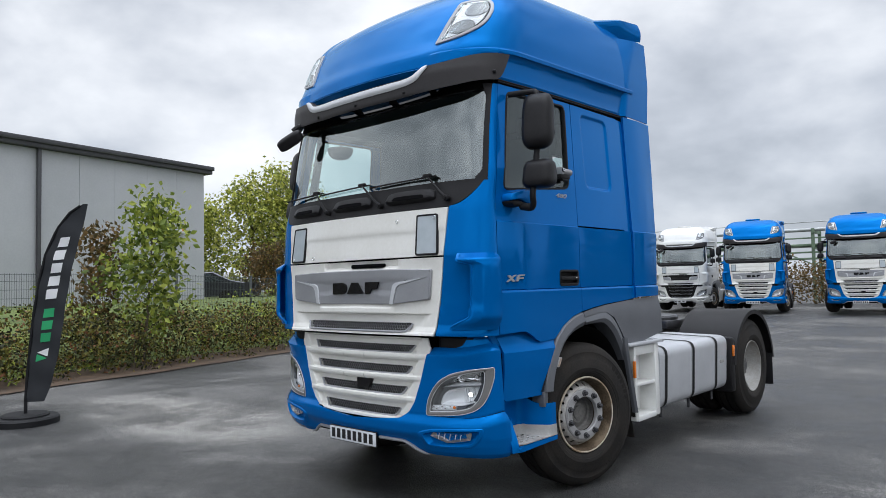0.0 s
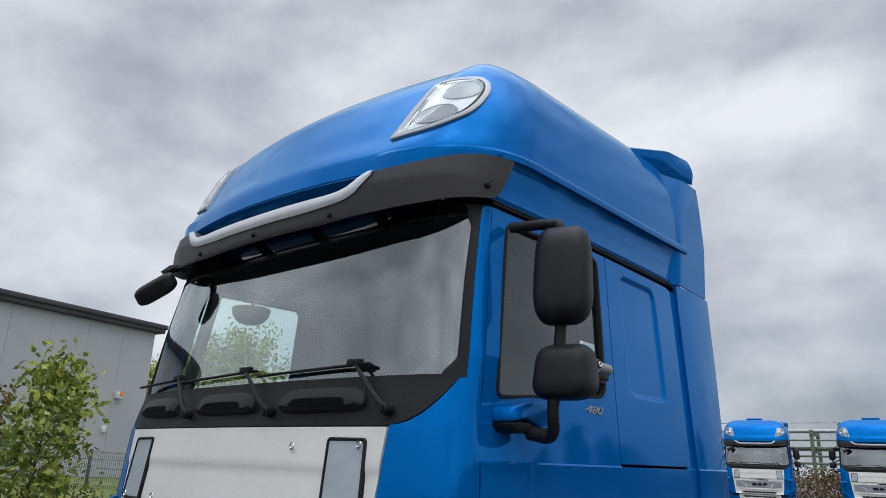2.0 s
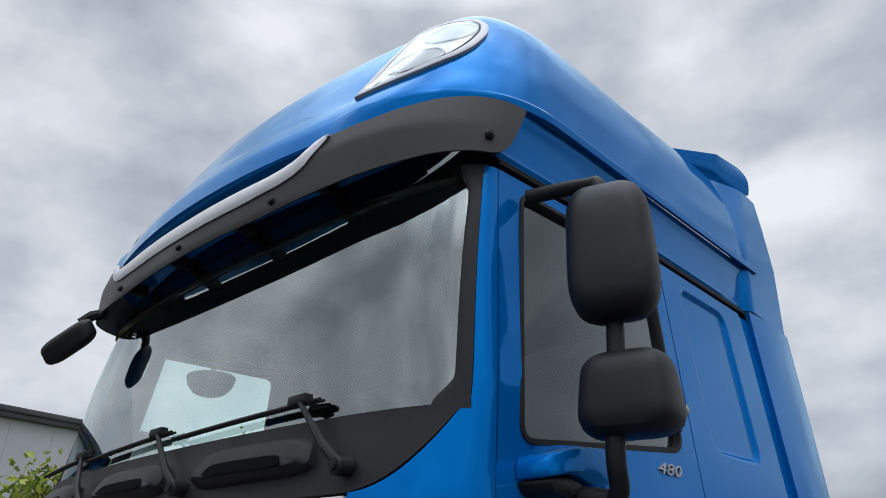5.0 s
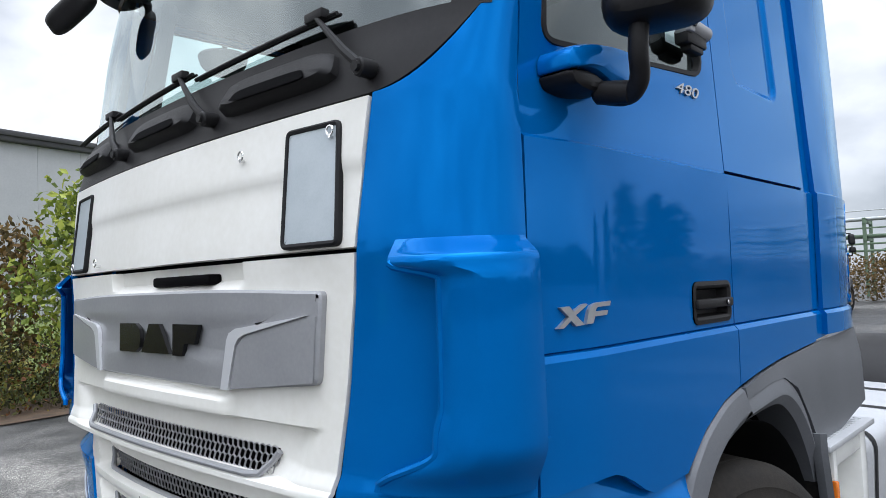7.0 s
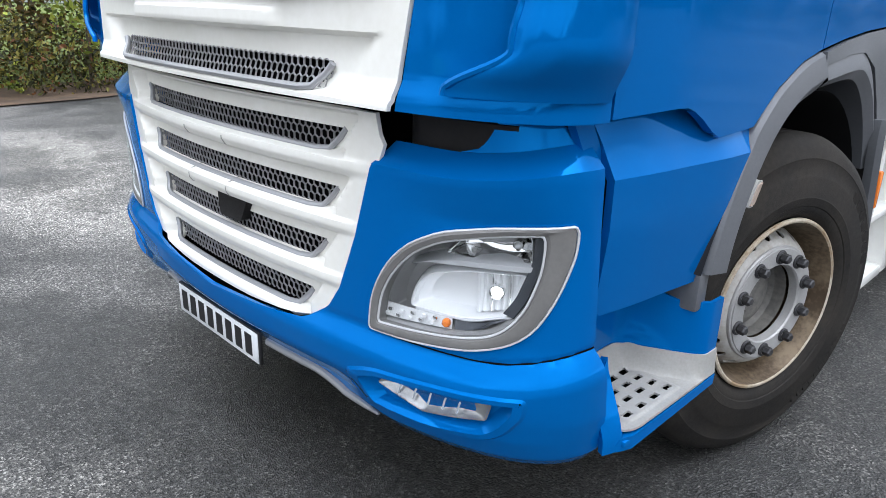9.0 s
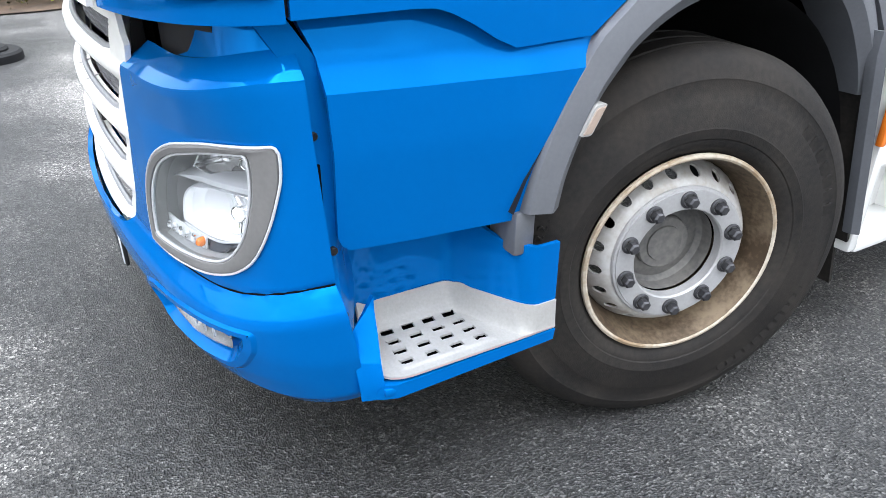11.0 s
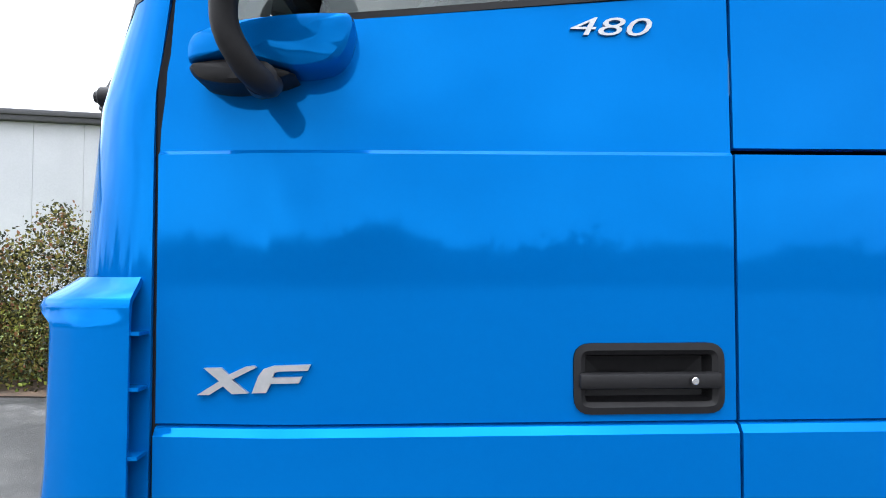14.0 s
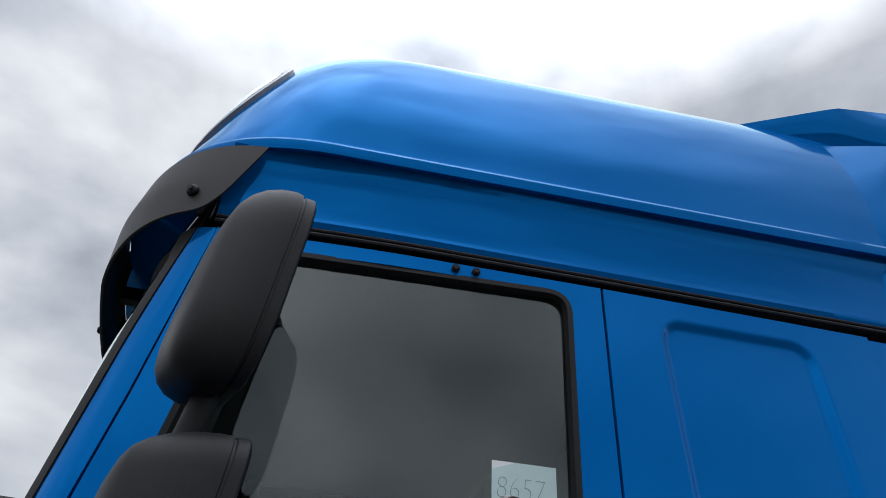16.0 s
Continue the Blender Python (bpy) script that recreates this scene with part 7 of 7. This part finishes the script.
def tree(name, label, x, y, h, crown, low, n_leaf, size, mat, seed, trunk=0.045, shape=1.0):
    rng = np.random.default_rng(seed)
    z0 = height(x, y)
    t = thing(name, label, "tree", Matrix.Translation((x, y, z0)))
    lean = rng.normal(size=2) * 0.05
    axis = [Vector((lean[0] * h * u ** 1.5 + 0.03 * math.sin(7 * u + seed), lean[1] * h * u ** 1.5, h * u)) for u in span(0, 0.95, 10)]
    bm = tube(axis, [trunk * (1 - 0.85 * i / 10) + 0.004 for i in range(11)], 8)
    tips = []
    for k in range(26):
        u = low + (0.92 - low) * k / 25
        a = k * 2.4 + rng.normal() * 0.3
        reach = crown * (1 - ((u - low) / (1 - low)) ** 1.7 * 0.8 * shape) * rng.uniform(0.7, 1.1) * (0.55 + 0.45 * smooth(low, low + 0.2, u))
        b = Vector((lean[0] * h * u ** 1.5, lean[1] * h * u ** 1.5, h * u))
        e = b + Vector((math.cos(a) * reach, math.sin(a) * reach, reach * rng.uniform(0.25, 0.75)))
        mid = (b + e) / 2 + Vector((0, 0, 0.1 * reach))
        bm = merge(bm, tube(bend([b, mid, e], 3), [trunk * 0.3, trunk * 0.26, trunk * 0.22, trunk * 0.18, trunk * 0.15, trunk * 0.1, 0.004][:7], 5))
        for j in range(5):
            f = 0.35 + 0.65 * rng.uniform() ** 0.7
            q = b + (e - b) * f + Vector(rng.normal(size=3) * 0.13 * crown)
            tips.append(q)
    part("trunk", bm, BARK, t)
    ts = np.array([tuple(p) for p in tips])
    pick = ts[rng.integers(0, len(ts), n_leaf)]
    pts = pick + rng.normal(size=(n_leaf, 3)) * (0.12 * crown + 0.03)
    cr = new("crown", leaves_mesh("crown", pts, size, mat, seed))
    cr.parent = t
    return t


tree("young_tree", "young tree with loose light green leaves", -9.75, 2.95, 3.45, 0.95, 0.3, 1900, 0.15, TREE_LEAF, 11, 0.03, 1.15)
tree("shrub_tree", "thin shrub with rust brown leaves beside a young tree", -10.7, 2.35, 2.75, 0.62, 0.2, 1300, 0.12, RUST_LEAF, 12, 0.02)
tree("birch_tree", "tall loose yellow-green tree behind the fence", -25.6, 15.6, 5.6, 2.1, 0.12, 4800, 0.2, FAR_LEAF, 13, 0.1)
tree("birch_tree", "tall loose yellow-green tree behind the fence", -24.0, 16.4, 6.1, 2.0, 0.1, 5200, 0.2, FAR_LEAF, 14, 0.1)
tree("birch_tree", "low bushy yellow-green tree behind the fence", -28.2, 14.2, 4.8, 1.8, 0.1, 5000, 0.2, FAR_LEAF, 15, 0.09)
tree("bush", "brown green bush beside the parked car", -22.4, 14.4, 1.9, 1.5, 0.02, 4200, 0.15, RUST_LEAF, 16, 0.05, 0.6)
tree("bush", "brown green bush behind the fence", -21.0, 16.2, 2.1, 1.7, 0.02, 4200, 0.15, HEDGE_LEAF, 17, 0.05, 0.6)

# ---- metal fence behind the hedge ----
FENCE = worn(material("fence_steel", (0.09, 0.1, 0.1), 0.5, 0.5), (0.11, 0.12, 0.12), (0.07, 0.08, 0.08), 5.0, 40.0)
fence = thing("fence", "grey steel mesh fence behind the hedge", "fence")
F0, FD = Vector((-12.9, -9.0, 0)), Vector((-0.10, 0.995, 0))
for k in range(11):
    p = F0 + FD * 2.5 * k
    z = height(p.x, p.y)
    part("post", box(p.x - 0.03, p.x + 0.03, p.y - 0.03, p.y + 0.03, z - 0.1, z + 0.92, 0.004), FENCE, fence)
    if k < 10:
        bm = bmesh.new()
        for i in range(48):
            q = p + FD * (0.03 + 2.45 * i / 48)
            vs = [bm.verts.new((q.x, q.y + dy, height(q.x, q.y) + zz)) for dy, zz in ((-0.004, 0.02), (0.004, 0.02), (0.004, 0.88), (-0.004, 0.88))]
            bm.faces.new(vs)
        for zz in (0.1, 0.3, 0.5, 0.7, 0.86):
            q = p + FD * 2.5
            vs = [bm.verts.new((a.x, a.y, height(a.x, a.y) + zz + e)) for a, e in ((p, -0.005), (q, -0.005), (q, 0.005), (p, 0.005))]
            bm.faces.new(vs)
        part("mesh_panel", bm, FENCE, fence)

# ---- grey metal hall ----
HALL = worn(material("hall_cladding", (0.36, 0.37, 0.39), 0.5, 0.1), (0.45, 0.46, 0.48), (0.385, 0.395, 0.415), 0.5, 20.0)
ROOFDARK = worn(material("roof_edge", (0.05, 0.05, 0.055), 0.6), (0.06, 0.06, 0.065), (0.035, 0.035, 0.04), 1.0, 20.0)
C0 = Vector((-20.75, 10.2, 0))
CD = Vector((0.205, -0.979, 0)).normalized()
CN = Vector((0.979, 0.205, 0)).normalized()
hall = thing("hall", "grey clad industrial hall with a dark roof edge", "building")


def hall_box(a0, a1, n0, n1, z0, z1, bev=0.0):
    m = Matrix((( CD.x, CN.x, 0, C0.x), (CD.y, CN.y, 0, C0.y), (0, 0, 1, 0), (0, 0, 0, 1)))
    return moved(box(a0, a1, n0, n1, z0, z1, bev), m)


HTOP = 6.18
for i in range(32):
    part("cladding_panel", hall_box(i * 1.25 + 0.004, i * 1.25 + 1.246, -0.3, 0.0, 0.4, HTOP - 0.2), HALL, hall)
part("end_wall", hall_box(0.0, 0.3, -30, -0.3, 0.4, HTOP - 0.2), HALL, hall)
part("hall_core", hall_box(0.3, 39.7, -29, -0.02, 0.3, HTOP - 0.25), HALL, hall)
part("roof_edge", merge(hall_box(-0.25, 40.2, -0.4, 0.22, HTOP - 0.2, HTOP - 0.02, 0.03), hall_box(-0.3, 40.2, 0.05, 0.28, HTOP - 0.06, HTOP + 0.1, 0.03)), ROOFDARK, hall)
part("roof_slab", hall_box(-0.2, 40, -30, -0.1, HTOP - 0.2, HTOP + 0.02), ROOFDARK, hall)
for a in (6.35, 18.0, 29.0):
    part("downpipe", hall_box(a - 0.06, a + 0.06, 0.03, 0.15, 0.4, HTOP - 0.1, 0.03), ROOFDARK, hall)
wl_ = part("wall_lamp", hall_box(1.0, 1.2, 0.0, 0.2, 3.62, 3.84, 0.02), PLATEWHITE, hall, "small white wall lamp")
part("lamp_shield", hall_box(1.03, 1.17, 0.18, 0.22, 3.70, 3.84, 0.01), ORANGE, wl_)
part("wall_socket", hall_box(1.35, 1.5, 0.0, 0.08, 2.55, 2.75, 0.01), PLATEWHITE, hall)
part("flue", merge(hall_box(18.3, 18.5, -0.9, -0.7, HTOP, HTOP + 0.45, 0.03), hall_box(18.25, 18.55, -0.95, -0.65, HTOP + 0.4, HTOP + 0.5, 0.02)), ROOFDARK, hall)

# ---- parked dark car beyond the fence ----
CARPAINT = material("dark_car_paint", (0.02, 0.022, 0.028), 0.35, 0.2, 1.0)
car = thing("car", "dark parked car behind the fence", "car", Matrix.Translation((-23.9, 12.0, 0.85)) @ Matrix.Rotation(radians(35), 4, "Z"))
prof = [(-2.1, 0.35), (-2.12, 0.7), (-1.9, 0.86), (-1.1, 0.95), (-0.5, 1.36), (0.7, 1.42), (1.5, 1.05), (2.1, 0.95), (2.15, 0.4)]
body = rings([[Vector((x, y, z * k)) for x, z in prof] for y, k in ((-0.86, 0.97), (-0.82, 1.0), (0.82, 1.0), (0.86, 0.97))], cap=False)
part("body", merge(body, sheet(prof, lambda a, b: Vector((a, -0.86, b * 0.97))), sheet(prof, lambda a, b: Vector((a, 0.86, b * 0.97)))), CARPAINT, car)
for sy in (-0.865, 0.865):
    part("side_glass", sheet([(-0.95, 0.96), (-0.42, 1.27), (0.6, 1.32), (1.2, 1.02)], lambda a, b: Vector((a, sy, b))), SIDEGLASS, car)
    for sx in (-1.35, 1.3):
        part("wheel", moved(lathe([(0, 0.1), (0.2, 0.1), (0.31, 0.09), (0.32, 0), (0.31, -0.09), (0, -0.09)], 24), Matrix.Translation((sx, sy * 0.94, 0.32)) @ Matrix.Rotation(math.pi / 2, 4, "Z")), TYRE, car)

# ---- feather flag on a black base ----
FLAG = worn(material("flag_cloth", (0.03, 0.032, 0.036), 0.85), (0.024, 0.026, 0.03), (0.014, 0.016, 0.019), 3.0, 200.0, 0.2, 300.0)
FLAGWHITE = material("flag_white", (0.7, 0.7, 0.7), 0.85)
FLAGGREEN = material("flag_green", (0.02, 0.32, 0.12), 0.85)
flag = thing("feather_flag", "dark grey feather flag on a black weighted base", "flag", Matrix.Translation((-5.305, -0.478, 0)) @ Matrix.Rotation(radians(47), 4, "Z"))
FH = [(0.25, 0.0, 0.2), (0.5, 0.015, 0.29), (0.9, 0.05, 0.385), (1.3, 0.09, 0.445), (1.67, 0.145, 0.505), (2.0, 0.22, 0.57), (2.3, 0.35, 0.64), (2.5, 0.5, 0.68), (2.6, 0.65, 0.70)]


def cloth(u, z):
    x0, x1 = float(np.interp(z, [r[0] for r in FH], [r[1] for r in FH])), float(np.interp(z, [r[0] for r in FH], [r[2] for r in FH]))
    x = x0 + (x1 - x0) * u
    return Vector((x, 0.03 * math.sin(5 * x + 1.3 * z) * u + 0.008 * math.sin(14 * z + 9 * x), z))


part("cloth", thicken(grid(cloth, span(0, 1, 20), span(0.25, 2.6, 60)), 0.003), FLAG, flag)
part("sleeve", tube([Vector((float(np.interp(z, [r[0] for r in FH], [r[1] for r in FH])) - 0.005, 0, z)) for z in span(0.05, 2.58, 30)], [0.016] * 31, 8), RUBBER, flag)


def on_cloth(pts, off=-0.006):
    return thicken(sheet(pts, lambda a, b: cloth(max(0, min(1, a)), b) + Vector((0, off, 0)), cuts_b=span(0.5, 2.4, 38)), 0.002)


for i in range(5):
    z = 1.46 + i * 0.155
    part("flag_bar", on_cloth([(0.30, z), (0.66, z + 0.01), (0.66, z + 0.125), (0.30, z + 0.115)]), FLAGWHITE, flag)
for i in range(3):
    z = 0.95 + i * 0.145
    part("flag_bar", on_cloth([(0.30, z), (0.64, z + 0.01), (0.64, z + 0.115), (0.30, z + 0.105)]), FLAGGREEN, flag)
part("flag_mark", on_cloth([(0.25, 0.83), (0.62, 0.78), (0.62, 0.88)]), FLAGWHITE, flag)
part("flag_mark", on_cloth([(0.25, 0.72), (0.62, 0.76), (0.25, 0.81)]), FLAGGREEN, flag)
base = merge(*[moved(lathe([(0, z1), (r - 0.02, z1), (r, z1 - 0.02), (r, z0), (0, z0)], 40), Matrix.Rotation(radians(-90), 4, "Y")) for r, z0, z1 in ((0.36, 0.0, 0.085), (0.25, 0.085, 0.12))])
part("base_weight", moved(base, Matrix.Translation((0.0, 0, 0))), RUBBER, flag, "round black base weight")
part("base_pin", cyl((0, 0, 0.1), (0, 0, 0.3), 0.02, 10), BLACK, flag)

# ---- trucks parked across the yard ----
def repaint(t, swaps):
    for o in t.children_recursive:
        for slot in o.material_slots:
            if slot.material in swaps:
                new_m = swaps[slot.material]
                slot.link = "OBJECT"
                slot.material = new_m


def thin(t, names):
    """Takes away small parts that a far truck does not show."""
    for o in [o for o in t.children_recursive if o.name.split(".")[0] in names]:
        bpy.data.objects.remove(o)


SMALL = {"plate_stud", "tyre_letter", "tyre_bar", "wheel_nut", "screw", "grille_seam", "stud", "paper_note", "note_writing", "window_lock", "bracket", "key_barrel", "visor_bracket", "strap_bolt", "lamp_rib", "turn_facet", "vent_slot", "tank_label"}
far = []
for x, y, turn, lab in ((-5.75, 26.1, 13, "blue high-roof truck with white grille across the yard"), (-2.0, 26.6, 9, "blue high-roof truck parked beside another across the yard"), (-9.3, 27.2, 9, "white high-roof truck with black grille across the yard")):
    t = copy_thing(truck, Matrix.Translation((x, y, 0.05)) @ Matrix.Rotation(radians(turn), 4, "Z"))
    tagged(t, lab, "truck", "trucks across the yard")
    thin(t, SMALL)
    far.append(t)
repaint(far[2], {BLUE: CABWHITE, WHITE: CABWHITE})
for o in far[2].children_recursive:
    if o.name.split(".")[0] in ("lower_grille", "emblem_plate"):
        o.material_slots[0].link = "OBJECT"
        o.material_slots[0].material = GLOSSBLACK

# ---- steel pipe rack and bushes behind the trucks ----
RACK = worn(material("green_steel", (0.12, 0.19, 0.12), 0.6), (0.16, 0.23, 0.15), (0.09, 0.14, 0.09), 2.0, 30.0)
RACKPALE = worn(material("pale_steel", (0.4, 0.42, 0.42), 0.5, 0.3), (0.45, 0.47, 0.47), (0.33, 0.35, 0.35), 2.0, 30.0)
rack = thing("pipe_rack", "green steel pipe rack with pale pipes behind the trucks", "rack", Matrix.Translation((-12.0, 44.0, 0)) @ Matrix.Rotation(radians(4), 4, "Z"))
for k in range(10):
    x = -8 + k * 4.0
    for y in (0, 2.2):
        part("rack_post", box(x - 0.09, x + 0.09, y - 0.09, y + 0.09, 0, 4.5), RACK, rack)
    part("cross_beam", box(x - 0.07, x + 0.07, -0.2, 2.4, 3.2, 3.36), RACK, rack)
    part("cross_beam", box(x - 0.07, x + 0.07, -0.2, 2.4, 4.2, 4.36), RACK, rack)
    if k < 9:
        part("brace", tube([(x, 0, 2.2 if k % 2 else 4.2), (x + 4, 0, 4.2 if k % 2 else 2.2)], 0.045, 6), RACK, rack)
for z, y, r, m in ((4.42, 0.2, 0.08, RACKPALE), (4.45, 0.7, 0.12, RACKPALE), (3.45, 0.3, 0.1, RACK), (3.45, 0.8, 0.14, RACKPALE), (2.6, 0.0, 0.07, RACK), (4.9, 0.0, 0.03, RACKPALE), (3.9, 0.0, 0.05, RACK), (3.0, 0.0, 0.06, RACK)):
    part("pipe", cyl((-10, y, z), (31, y, z), r, 10), m, rack)
far_bush = np.random.default_rng(21)
pts = clumps(far_bush, 2300, lambda: (far_bush.uniform(-22, 26), 36.5 + far_bush.uniform(0, 2.5), max(0.1, 2.1 * far_bush.uniform(0, 1) ** 0.6)), (0.3, 0.3, 0.2), 14)
bush_row = new("far_hedge", leaves_mesh("far_hedge", pts, 0.17, RUST_LEAF, 22))
tagged(bush_row, "brown green shrubs behind the parked trucks", "hedge", kind="stuff")

# ---- tree lines that close the yard on the other sides ----
for nm, x0, x1, y0, y1, hmax, n, seed in (("tree_line", 55, 62, -60, 70, 4.6, 5200, 31), ("tree_line", -60, 60, -75, -68, 9.0, 4200, 32)):
    rng = np.random.default_rng(seed)
    def spot():
        x, y = rng.uniform(x0, x1), rng.uniform(y0, y1)
        s_ = y if x1 - x0 < 20 else x
        h = hmax * (0.55 + 0.55 * noise.noise((s_ * 0.10, seed, 0.5)) + 0.35 * noise.noise((s_ * 0.33, seed, 2.5)))
        return (x, y, max(0.4, h) * rng.uniform(0, 1) ** 0.7)
    ob = new(nm, leaves_mesh(nm, clumps(rng, n, spot, (0.7, 0.7, 0.6), 8), 0.9, DARK_LEAF, seed))
    tagged(ob, "dark line of trees beyond the yard", "trees", kind="stuff")

# slender trees across the yard, mirrored in the door
for tx, ty, th, tc, seed in ((25.5, 38.7, 5.9, 1.1, 41), (23.0, 40.0, 7.4, 1.3, 42), (21.6, 41.0, 6.6, 0.9, 43), (20.3, 41.5, 5.7, 1.5, 44), (28.5, 37.0, 5.0, 1.4, 45)):
    tree("slender_tree", "dark slender tree beyond the parked trucks", tx, ty, th, tc, 0.06, 2600, 0.3, DARK_LEAF, seed, 0.12, 0.9)
